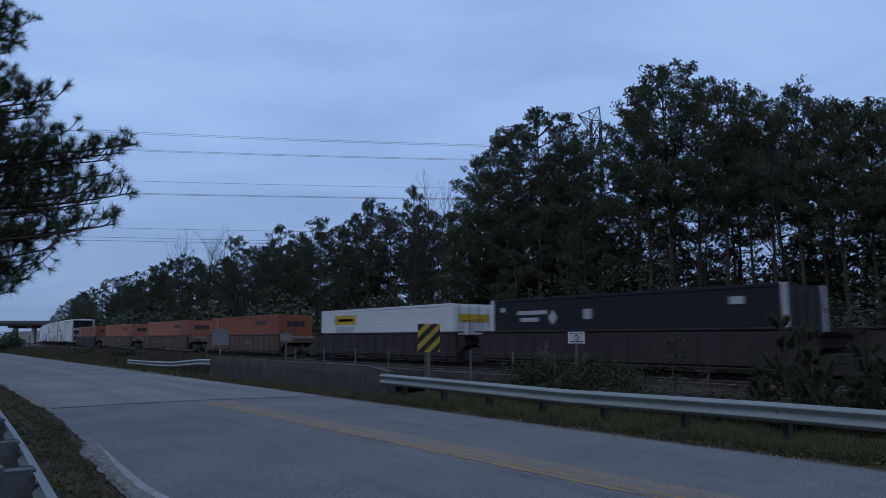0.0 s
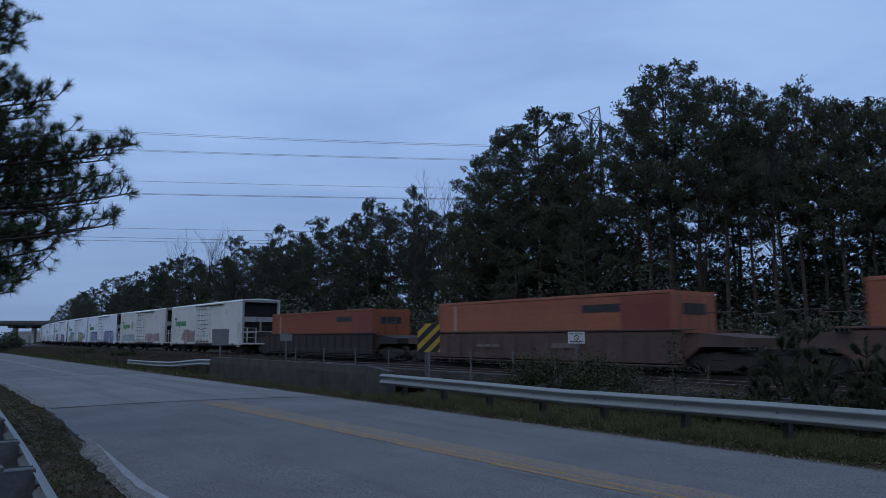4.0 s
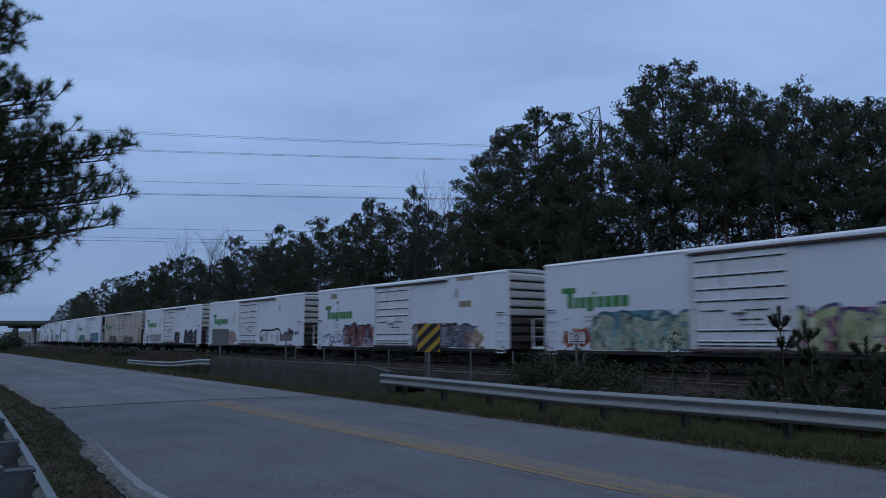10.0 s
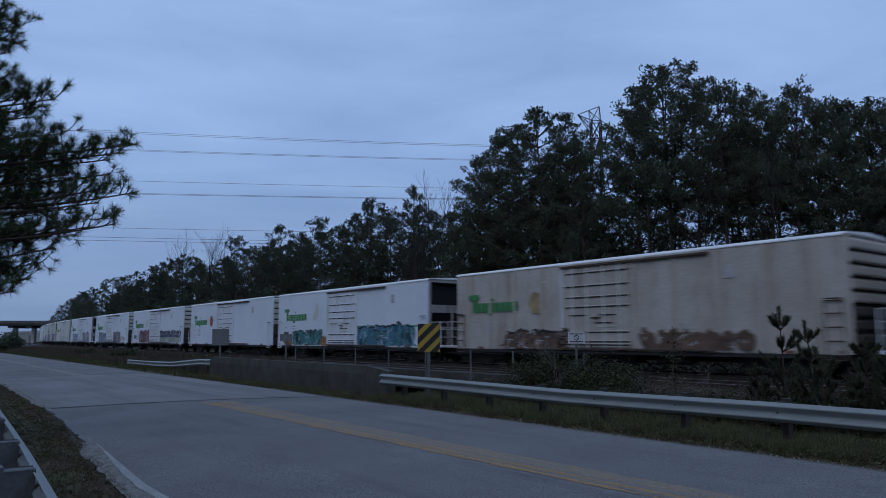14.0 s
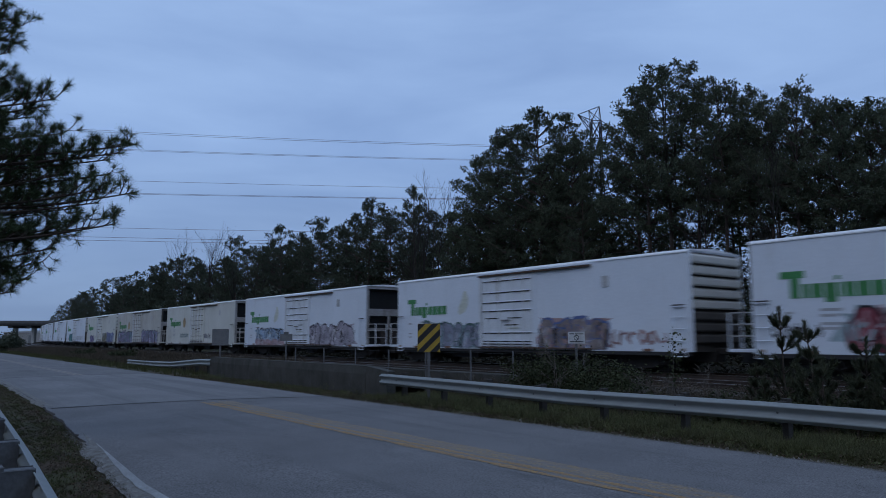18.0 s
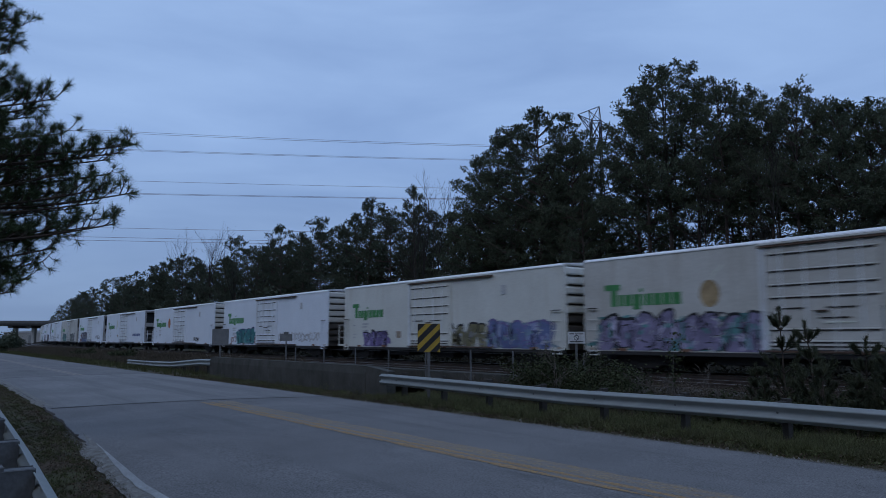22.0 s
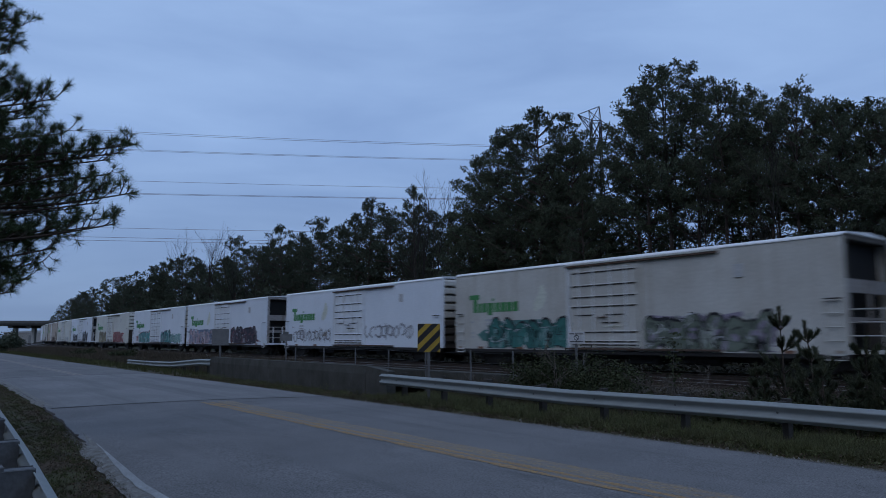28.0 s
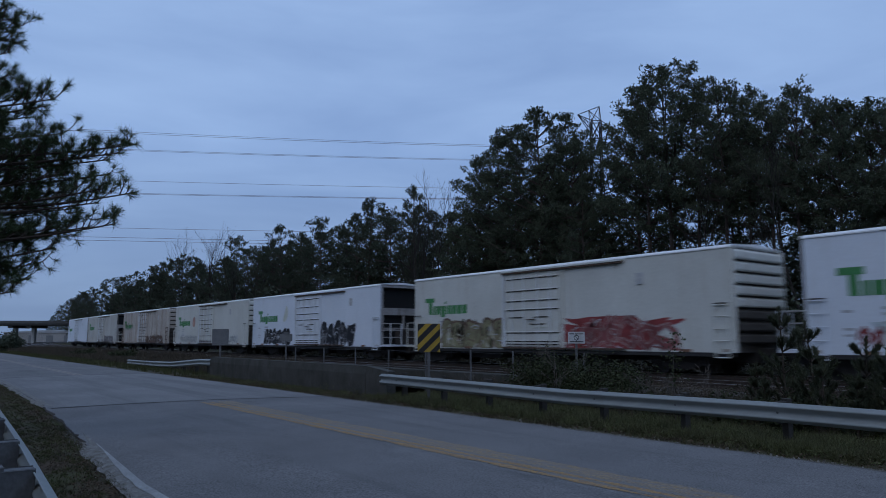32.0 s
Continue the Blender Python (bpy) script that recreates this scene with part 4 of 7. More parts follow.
# front row by its skyline: x, y, height, width, form
FRONT = [(-47.0, 39.5, 17.4, 0.95, 0), (-43.2, 38.2, 18.3, 1.0, 3), (-41.8, 39.6, 19.0, 0.95, 0), (-38.0, 38.0, 18.9, 1.0, 1), (-36.9, 39.6, 18.5, 0.9, 0),
         (-35.4, 38.6, 16.2, 0.8, 1), (-30.2, 39.4, 17.8, 0.75, 0), (-28.4, 38.2, 18.2, 0.9, 1), (-26.8, 38.0, 18.9, 0.95, 2), (-25.6, 39.4, 17.8, 0.9, 1),
         (-23.0, 38.2, 16.5, 0.85, 4), (-22.2, 39.4, 16.0, 0.7, 2), (-20.5, 38.8, 14.5, 0.9, 4), (-18.7, 38.0, 14.9, 0.8, 4),
         (-18.0, 39.4, 14.2, 0.75, 2), (-16.6, 38.2, 13.8, 0.85, 1), (-15.4, 39.0, 13.4, 0.9, 2), (-14.2, 38.2, 12.7, 0.9, 4), (-12.9, 38.8, 12.4, 0.95, 1), (-32.9, 37.0, 12.4, 0.75, 3),
         (-34.9, 41.0, 12.2, 0.8, 0), (-39.8, 37.0, 13.0, 0.95, 0), (-45.8, 37.5, 12.0, 1.0, 3), (-49.8, 39.0, 11.5, 0.9, 3), (-24.4, 41.0, 14.0, 0.9, 2), (-44.6, 38.8, 15.4, 1.0, 3), (-40.4, 41.2, 16.2, 1.0, 0)]
for i, (x, y, h, w, k) in enumerate(FRONT):
    pine(k, x, y, h + 0.1, w, i * 67.0, group="pines beyond the railway")
MID = [(-60.2, 42, 17.0, 0.6, 3), (-65.0, 42, 15.0, 0.9, 1), (-69.2, 42, 17.0, 0.95, 0), (-73.0, 42.5, 15.8, 0.9, 2), (-80.8, 42, 16.2, 0.8, 1), (-87.0, 42.5, 15.2, 0.9, 0),
       (-92.6, 42, 17.0, 0.8, 3), (-97.0, 42.6, 15.4, 0.9, 2), (-55.5, 42.5, 13.5, 0.9, 0), (-103.0, 43, 14.8, 0.9, 1), (-110.0, 44, 15.6, 0.9, 0), (-117.2, 45, 18.2, 0.8, 3), (-76.5, 43, 14.5, 1.0, 3)]
for i, (x, y, h, w, k) in enumerate(MID):
    pine(k % 3, x, y, h + 0.3, w + 0.1, 30 + i * 71.0, far="mid" if x > -105 else True, group="pines beyond the railway")
WEST = [(-124, 45.5, 15.3), (-131, 45.5, 14.7), (-139, 45.6, 17.1), (-147, 46.1, 18.1), (-155, 46.6, 18.3), (-161, 47.1, 18.2), (-168, 47.6, 18.5), (-177, 47.1, 18.4), (-186, 46.2, 17.9), (-195, 45.4, 17.2), (-203, 44.7, 17.2), (-212, 44.1, 16.5), (-221, 43.5, 15.6), (-230, 43.3, 15.1), (-240, 44.9, 15.5), (-250, 46.6, 16.0), (-262, 48.7, 16.7)]
for i, (x, y, h) in enumerate(WEST):
    pine(i % 3, x, y, h, 0.95, i * 83.0, far=True, group="pines beyond the railway")
trng = random.Random(31)
# a second rank of tall, clear-stemmed pines
for i, (x, y, h) in enumerate(((-13.0, 43.5, 13.2), (-16.0, 44.2, 14.4), (-19.2, 43.2, 14.8), (-22.6, 43.6, 15.4), (-26.0, 44.5, 15.8), (-30.5, 44.0, 15.4), (-33.2, 43.4, 15.2), (-35.8, 44.5, 16.2), (-38.4, 43.4, 16.6), (-41.0, 44.4, 17.0), (-44.5, 43.4, 15.8), (-47.5, 43.0, 13.0))):
    pine(1 if x > -29 else 0, x, y, h - 0.4, 0.95, 40 + i * 97.0, far="mid", group="pines beyond the railway")
for i, (x, y, h) in enumerate(((-52.5, 45.5, 13.6), (-57.0, 46, 14.6), (-62.5, 46, 15.4), (-67.0, 46.5, 16.4), (-71.5, 46, 16.2), (-76.5, 46, 15.8), (-83.5, 46.5, 16.2), (-89.5, 46, 16.0), (-95.0, 46.5, 16.2), (-100.5, 46.5, 15.8), (-107.0, 47.5, 15.8), (-113.5, 48.5, 16.4))):
    pine(i % 3, x, y, h, 1.0, 15 + i * 77.0, far=True, group="pines beyond the railway")
for i, (x, y, h, w) in enumerate(((-300, 53.0, 15.5, 0.62), (-282, 49.6, 15.2, 0.62), (-266, 47.2, 15.0, 0.75), (-252, 45.6, 15.0, 0.75),
                                  (-345, 67.5, 17.5, 0.95), (-330, 64.5, 17.0, 0.95), (-318, 62, 17.0, 0.95), (-403, 70, 22, 0.8), (-418, 70, 21, 0.8), (-444, 72, 20, 0.85), (-462, 73, 18, 0.9), (-484, 74.5, 16, 0.9), (-507, 76, 13.5, 0.9))):
    pine(i % 3, x, y, h, w, i * 61.0, far=True, group="pines beyond the railway")
# the woods behind the front row
for row, (dy, n) in enumerate(((9, 32), (18, 24))):
    for i in range(n):
        x = -8 - (i + trng.uniform(0, 1)) * (270 / n)
        y = 40 + dy + trng.uniform(-2, 2) + max(0.0, bend(x) - 6)
        h = trng.uniform(12.2, 15.5) if x > -100 else trng.uniform(14.0, 17.0)
        if x > -42:
            h = trng.uniform(5.8, 8.0)
        pine(trng.randrange(3), x, y, h, trng.uniform(0.85, 1.1), trng.uniform(0, 360), far="deep" if x < -100 or row else True)
for x, y, h in ((-6, 40, 14), (-2, 38, 15), (3, 39, 15), (9, 38, 16), (16, 39, 15), (24, 38, 16), (33, 39, 15), (-10, 33, 6.5), (1, 46, 15), (12, 47, 15), (-17.5, 47.0, 10.5), (-19.8, 48.5, 10.0), (-22.5, 47.5, 9.5), (-15.2, 46.0, 10.5), (-13.2, 45.0, 11.0)):
    pine(trng.randrange(3), x, y, h, 1.0, trng.uniform(0, 360), far="deep" if x > -8 else True)

# low pines that close the gaps between the tall stems
for i in range(24):
    x = -47 + i * 1.75 + trng.uniform(-0.6, 0.6)
    pine((0, 2)[i % 2], x, 42.0 + trng.uniform(-1.5, 3.5), trng.uniform(6.6, 8.6), 1.6, trng.uniform(0, 360), far=True, group="pines beyond the railway")


def bare_tree(name, label, x, y, h, seed, spread=0.35, material=TWIG, split=5, thin=1.0):
    rng = np.random.default_rng(seed)
    stem, boughs = Shape(), Shape()

    def grow(p, d, ln, r, lev):
        pts = limb_points(rng, p, d, ln, 0.12, 3, 0.10)
        (boughs if lev else stem).tube(pts, [r, r * 0.85, r * 0.7, r * 0.5], 5 if lev == 0 else 3, caps=False)
        if lev == 3:
            return
        for q in range(split if lev else split + 4):
            f = rng.uniform(0.25, 1.0) if lev else rng.uniform(0.35, 1.0)
            k = min(int(f * 3), 2)
            b = pts[k] + (pts[k + 1] - pts[k]) * (f * 3 - k)
            nd = unit(unit(pts[k + 1] - pts[k]) + spread * 2.2 * unit(rng.normal(size=3)) * np.array([1, 1, 0.6]) + np.array([0, 0, 0.25]))
            grow(b, nd, ln * rng.uniform(0.30, 0.5), max(r * 0.38, 0.006 * thin), lev + 1)
    grow(np.array([0, 0, -0.3]), (0, 0, 1), h * 0.9, 0.075 * thin * h / 12, 0)
    g = thing(name, label, "tree" if name == "bare_tree" else "bush", pose(x, y, ground_z(x, y)))
    part("stem", stem, material, g)
    part("branchwork", boughs, material, g)
    return g


for i, (x, y, h) in enumerate(((-57.5, 41, 14.4), (-53.5, 40.5, 13.0), (-128, 44.6, 17.3), (-126.5, 45, 16.4), (-146, 45.5, 18.4), (-103.5, 41.5, 13.0), (-98.5, 41, 12.0), (-24.0, 36.5, 9.0), (-18.0, 36.5, 10.0), (-56, 39, 11))):
    bare_tree("bare_tree", "leafless grey young tree among the pines", x, y, h, 50 + i, 0.3, FOREST_TWIG, 6)

# unseen pines added behind the camera, to cut the light on the train's side
for i in range(34):
    x = -120 + i * 5.2 + trng.uniform(-1, 1)
    pine(trng.randrange(3), x, -9.5 - 7 * (i % 2) + trng.uniform(-1.5, 1.5), trng.uniform(14, 18.5), 1.0, trng.uniform(0, 360), far="deep", group="pines on the near side")

# undergrowth along the foot of the woods
urng = np.random.default_rng(4)
def undergrowth(name, xa, xb, n, size, hmax):
    xs = urng.uniform(xa, xb, n)
    b = np.array([bend(x) for x in xs])
    ys = 31.5 + b + urng.gamma(2.0, 2.6, n)
    hs = hmax * (0.35 + 0.65 * np.abs(np.sin(xs * 0.31) * np.cos(xs * 0.13 + ys * 0.2)))
    zs = 0.1 + urng.uniform(0, 1, n) ** 1.3 * hs
    ob = part(name, blade_mesh(name, leaves(urng, np.stack([xs, ys, zs], 1), size)), NEEDLE_FAR)
    return tagged(ob, "dark tangled undergrowth along the foot of the woods", "undergrowth", kind="stuff")


undergrowth("undergrowth", -42, 6, 26000, 0.25, 6.6)
undergrowth("undergrowth", -62, -42, 11000, 0.36, 5.6)
undergrowth("undergrowth", -150, -60, 20000, 0.60, 7.5)
undergrowth("undergrowth", -300, -150, 10000, 1.1, 7.5)
# leafy understorey between the stems of the near woods
nu = 22000
ux, uy = urng.uniform(-47, -5, nu), urng.uniform(39.5, 47.5, nu)
uz = 1.5 + urng.uniform(0, 1, nu) * (5.0 + 2.0 * np.sin(ux * 0.9) * np.cos(uy * 0.7 + ux * 0.4))
tagged(part("understorey", blade_mesh("understorey", leaves(urng, np.stack([ux, uy, uz], 1), 0.30)), NEEDLE_FAR), "dark leafy understorey between the pine stems", "undergrowth", kind="stuff")
ff = grid("forest_floor", steps(-330, 60, 60), steps(29.5, 90, 16), FOREST_FLOOR, lambda x, y: ground_z(x, y + bend(x)) + 0.03)
for v in ff.data.vertices:
    v.co.y += bend(v.co.x)
tagged(ff, "dark needle-strewn forest floor", "ground", kind="structure")


# verge plants -------------------------------------------------------------
def grass_strip(name, label, material, n, spot, length, width, seed, spread=0.55):
    rng = np.random.default_rng(seed)
    cen = np.array([spot(rng) for _ in range(n)])
    way = np.tile(np.array([[0, 0, 1.0]]), (n, 1))
    ob = part(name, blade_mesh(name, needles(rng, cen, way, 7, length, width, spread)), material)
    return tagged(ob, label, "grass", kind="stuff")


def on_verge(xa, xb, ya, yb):
    def spot(rng):
        x, y = rng.uniform(xa, xb), rng.uniform(ya, yb)
        return x, y, ground_z(x, y) - 0.01
    return spot


def patchy(xa, xb, ya, yb, size=1.3, least=-0.02, key=5):
    """Spots that gather in clumps."""
    def spot(rng):
        for _ in range(12):
            x, y = rng.uniform(xa, xb), rng.uniform(ya, yb)
            if noise.noise(Vector((x * size, y * size * 1.4, key))) > least + rng.uniform(-0.15, 0.15):
                break
        return x, y, ground_z(x, y) - 0.01
    return spot


grass_strip("verge_grass", "short dark green verge grass beneath the guardrail", GRASS, 7000, patchy(-34, -1, 10.5, 12.9, 2.2, 0.0, 25), 0.085, 0.012, 1, 1.1)
grass_strip("verge_grass", "ankle-high green grass around the guardrail posts", VERGE_GREEN, 7000, patchy(-34, -1, 10.8, 14.0), 0.15, 0.011, 71, 1.2)
grass_strip("verge_grass", "tufts of longer grass along the foot of the guardrail posts", VERGE_GREEN, 2600, patchy(-18, -1, 10.95, 11.4, 2.0, 0.0, 8), 0.27, 0.010, 72, 1.0)
grass_strip("verge_grass", "knee-high green grass on the bank behind the guardrail", VERGE_GREEN, 5200, patchy(-18, -1, 11.5, 13.7, 1.1, -0.12, 35), 0.26, 0.013, 73, 0.9)
grass_strip("verge_dry_grass", "brown dead grass mixed into the verge beneath the guardrail", DRY, 8000, patchy(-34, -1, 10.42, 13.6, 1.3, 0.0, 15), 0.11, 0.009, 11, 1.4)
grass_strip("verge_grass", "short dark green verge grass beside the far road", GRASS, 5000, on_verge(-110, -34, 10.6, 16), 0.26, 0.03, 2)
grass_strip("weeds", "taller tangled weeds along the ditch", GRASS, 6500, on_verge(-34, -1, 13.9, 16.2), 0.30, 0.016, 3, 0.9)
grass_strip("dry_weeds", "dry brown grass and weeds along the ditch", DRY, 5600, on_verge(-34, -1, 13.6, 16.4), 0.40, 0.013, 4, 0.9)
grass_strip("dry_weeds", "dry brown grass and brush beside the railway", DRY, 6500, on_verge(-170, -34, 12.4, 16.8), 0.62, 0.035, 6, 0.6)
grass_strip("brush", "dull brown-green brush beside the railway", DRY, 6500, on_verge(-170, -34, 13.0, 17.0), 0.66, 0.05, 16, 0.7)


def near_spot(ya, yb, sign=1):
    def spot(rng):
        x = -45 + 42.5 * rng.uniform(0, 1) ** 0.55
        y = rng.uniform(ya, near_edge(x) - yb)
        for _ in range(6):
            if sign * noise.noise(Vector((x * 1.1, y * 1.6, 3))) > -0.12:
                break
            x = -45 + 42.5 * rng.uniform(0, 1) ** 0.55
            y = rng.uniform(ya, near_edge(x) - yb)
        return x, y, ground_z(x, y) - 0.005
    return spot


grass_strip("near_grass", "patchy dark grass on the near verge", GRASS, 9000, near_spot(0.1, 0.16), 0.065, 0.008, 5, 0.9)
rng_l = np.random.default_rng(67)
litter = np.array([near_spot(0.3, 0.1, -1)(rng_l) for _ in range(9000)])
tagged(part("near_litter", blade_mesh("near_litter", leaves(rng_l, litter + np.array([0, 0, 0.012]), 0.028, 0.3)), LITTER), "reddish brown leaf litter on the near verge", "litter", kind="stuff")
edge_x = -45 + 43.5 * rng_l.uniform(0, 1, 7000) ** 0.5
edge_litter = np.array([(x, near_edge(x) - 0.27 - abs(d), 0.0) for x, d in zip(edge_x, rng_l.normal(size=7000) * 0.22)])
edge_litter[:, 2] = [ground_z(x, y) + 0.015 for x, y, _ in edge_litter]
tagged(part("edge_litter", blade_mesh("edge_litter", leaves(rng_l, edge_litter, 0.030, 0.3)), LITTER), "reddish brown dead leaves along the road shoulder", "litter", kind="stuff")
grass_strip("near_dry_grass", "brown dead grass on the near verge", DRY, 7000, near_spot(0.6, 0.06, -1), 0.05, 0.007, 7, 1.3)


def shrub(label, x, y, rx, ry, h, n, size, material, seed, stems=10, name="shrub"):
    y += 0.35 if x > -15 else 0.0
    rng = np.random.default_rng(seed)
    g = thing(name, label, "shrub", pose(x, y, ground_z(x, y)))
    wood = Shape()
    cen = []
    for i in range(stems):
        a = rng.uniform(0, 6.28)
        r = rng.uniform(0, 0.3)
        p = limb_points(rng, (r * rx * math.cos(a), r * ry * math.sin(a), -0.1), (0.7 * rx * math.cos(a), 0.7 * ry * math.sin(a), h * rng.uniform(0.6, 1.1)), h * rng.uniform(0.6, 1.08), 0.1, 5, 0.16)
        wood.tube(p, [0.018, 0.015, 0.012, 0.009, 0.006, 0.003], 4, caps=False)
        for q in range(int(2.3 * n) // stems):
            f = rng.uniform(0.18, 1.0) * 5
            k = min(int(f), 4)
            cen.append(p[k] + (p[k + 1] - p[k]) * (f - k) + rng.normal(size=3) * np.array([rx, ry, h * 0.35]) * 0.19)
    cen = np.array(cen)
    cen[:, 2] = np.abs(cen[:, 2]) * 0.98
    part("branchwork", wood, TWIG, g)
    part("foliage", blade_mesh("foliage", leaves(rng, cen, size * 0.9)), material, g)
    return g


def scrub(name, label, material, n, xa, xb, ya, yb, hmax, size, seed):
    rng = np.random.default_rng(seed)
    xs, ys = rng.uniform(xa, xb, n), rng.uniform(ya, yb, n)
    hs = np.array([max(0.05, hmax * (0.55 + 0.75 * noise.noise(Vector((x * 0.9, y * 0.9, seed))))) for x, y in zip(xs, ys)])
    zs = np.array([ground_z(x, y) for x, y in zip(xs, ys)]) + rng.uniform(0.0, 1.0, n) ** 0.8 * hs
    ob = part(name, blade_mesh(name, leaves(rng, np.stack([xs, ys, zs], 1), size)), material)
    return tagged(ob, label, "scrub", kind="stuff")


scrub("scrub", "low tangled green scrub behind the guardrail", LEAF, 15000, -16.5, -2, 13.7, 15.9, 0.72, 0.065, 61)
scrub("dry_scrub", "low tangled brown scrub behind the guardrail", DRY, 18000, -17.5, -2, 13.7, 16.3, 0.72, 0.06, 62)
scrub("scrub", "low brown scrub along the far bank", DRY, 9000, -120, -34, 13.0, 16.8, 0.7, 0.16, 63)
scrub("verge_weeds", "small leafy weeds on the verge", LEAF_PALE, 14000, -34, -1, 10.75, 13.6, 0.26, 0.045, 65)
scrub("leaf_litter", "brown leaf litter and dead weeds on the verge", LITTER, 14000, -34, -1, 10.45, 13.4, 0.12, 0.04, 66)
scrub("dry_scrub", "brown tangled vines and dead brush beside the track", DRY, 9000, -12.5, -4, 15.0, 16.7, 0.6, 0.06, 75)
grass_strip("dry_stalks", "thin dry stalks among the scrub", DRY, 2600, on_verge(-17, -2, 13.2, 15.8), 0.75, 0.008, 64, 0.6)
# added dark strip beyond the track, so the gaps under the cars look shaded
scrub("brush", "dark leaf strip added behind the track to imitate shade under the cars", FOREST_FLOOR, 22000, -75, 4, 27.6, 31.5, 2.2, 0.24, 91)
shrub("leafy green shrub beside the ditch", -13.1, 13.5, 1.5, 0.8, 1.75, 5600, 0.08, LEAF, 1, 26)
shrub("leafy green shrub beside the ditch", -12.2, 14.0, 1.2, 0.8, 1.45, 3600, 0.08, LEAF, 21, 20)
shrub("leafy green shrub beside the ditch", -14.4, 13.8, 0.8, 0.6, 1.15, 2000, 0.08, LEAF, 2, 12)
shrub("low leafy shrub behind the guardrail", -11.9, 13.3, 0.8, 0.6, 0.95, 1700, 0.08, LEAF, 3, 12)
shrub("low leafy shrub behind the guardrail", -10.4, 13.4, 0.8, 0.6, 0.75, 1300, 0.08, LEAF, 4, 10)
shrub("low tangled shrub behind the guardrail", -8.2, 13.2, 0.7, 0.5, 0.85, 1300, 0.08, LEAF, 5, 12)
shrub("low tangled shrub behind the guardrail", -7.0, 13.0, 0.7, 0.5, 1.0, 1500, 0.08, LEAF, 6, 12)
shrub("dark leafy shrub behind the guardrail", -5.7, 13.4, 1.0, 0.7, 1.25, 2600, 0.085, LEAF, 7, 14)
shrub("dark leafy shrub behind the guardrail", -4.4, 13.1, 0.9, 0.7, 1.35, 2600, 0.085, LEAF, 8, 14)
shrub("dark bush beside the far verge", -62, 14.5, 1.2, 0.9, 1.3, 1200, 0.16, LEAF, 9, 10)
shrub("dark bush beside the far verge", -74, 14.0, 1.4, 0.9, 1.2, 1200, 0.18, LEAF, 10, 10)
shrub("dark bush beside the far road", -118, 12.6, 2.5, 1.6, 2.4, 2200, 0.3, NEEDLE_FAR, 11, 12)
shrub("dark bush beside the far road", -127, 13.4, 2.5, 1.6, 3.0, 2200, 0.3, NEEDLE_FAR, 12, 12)
shrub("small dark bush against the concrete", -32.2, 14.4, 0.6, 0.5, 1.1, 700, 0.09, LEAF, 13, 8)
for i, (x, y, h) in enumerate(((-9.3, 13.4, 1.2), (-7.9, 13.5, 1.0), (-12.9, 13.2, 1.8), (-6.9, 13.3, 0.9), (-9.9, 13.6, 1.1), (-8.6, 13.7, 1.0), (-17.2, 14.3, 1.0), (-10.9, 13.8, 1.0), (-6.2, 13.2, 0.9), (-16.3, 14, 0.9), (-7.4, 14.2, 1.2), (-8.2, 14.6, 1.2), (-9.2, 14.8, 1.2), (-15.6, 14.6, 1.1), (-10.4, 14.6, 1.1), (-6.6, 14.4, 1.1), (-7.7, 13.9, 0.9), (-8.4, 14.2, 1.0), (-8.9, 13.9, 0.9), (-9.6, 14.3, 1.0), (-10.1, 14.0, 0.9), (-11.2, 14.4, 1.1), (-14.9, 14.2, 1.0))):
    bare_tree("bare_bush", "bare twiggy brown bush behind the guardrail", x, y, h, 80 + i, 0.6, TWIG, 4, 0.9)


def sapling(x, y, h, seed, leafy=60):
    rng = np.random.default_rng(seed)
    g = thing("sapling", "thin young sapling with few leaves", "sapling", pose(x, y, ground_z(x, y)))
    p = limb_points(rng, (0, 0, -0.1), (0.05, 0, 1), h, 0.0, 6, 0.06)
    s = Shape().tube(p, [0.014, 0.013, 0.011, 0.009, 0.007, 0.005, 0.003], 5, caps=False)
    part("stem", s, TWIG, g)
    cen = [p[3] + (p[6] - p[3]) * rng.uniform(0, 1) + rng.normal(size=3) * np.array([0.11, 0.11, 0.1]) for _ in range(leafy)]
    part("foliage", blade_mesh("foliage", leaves(rng, np.array(cen), 0.075)), LEAF, g)


sapling(-9.2, 13.0, 2.05, 3, 170)


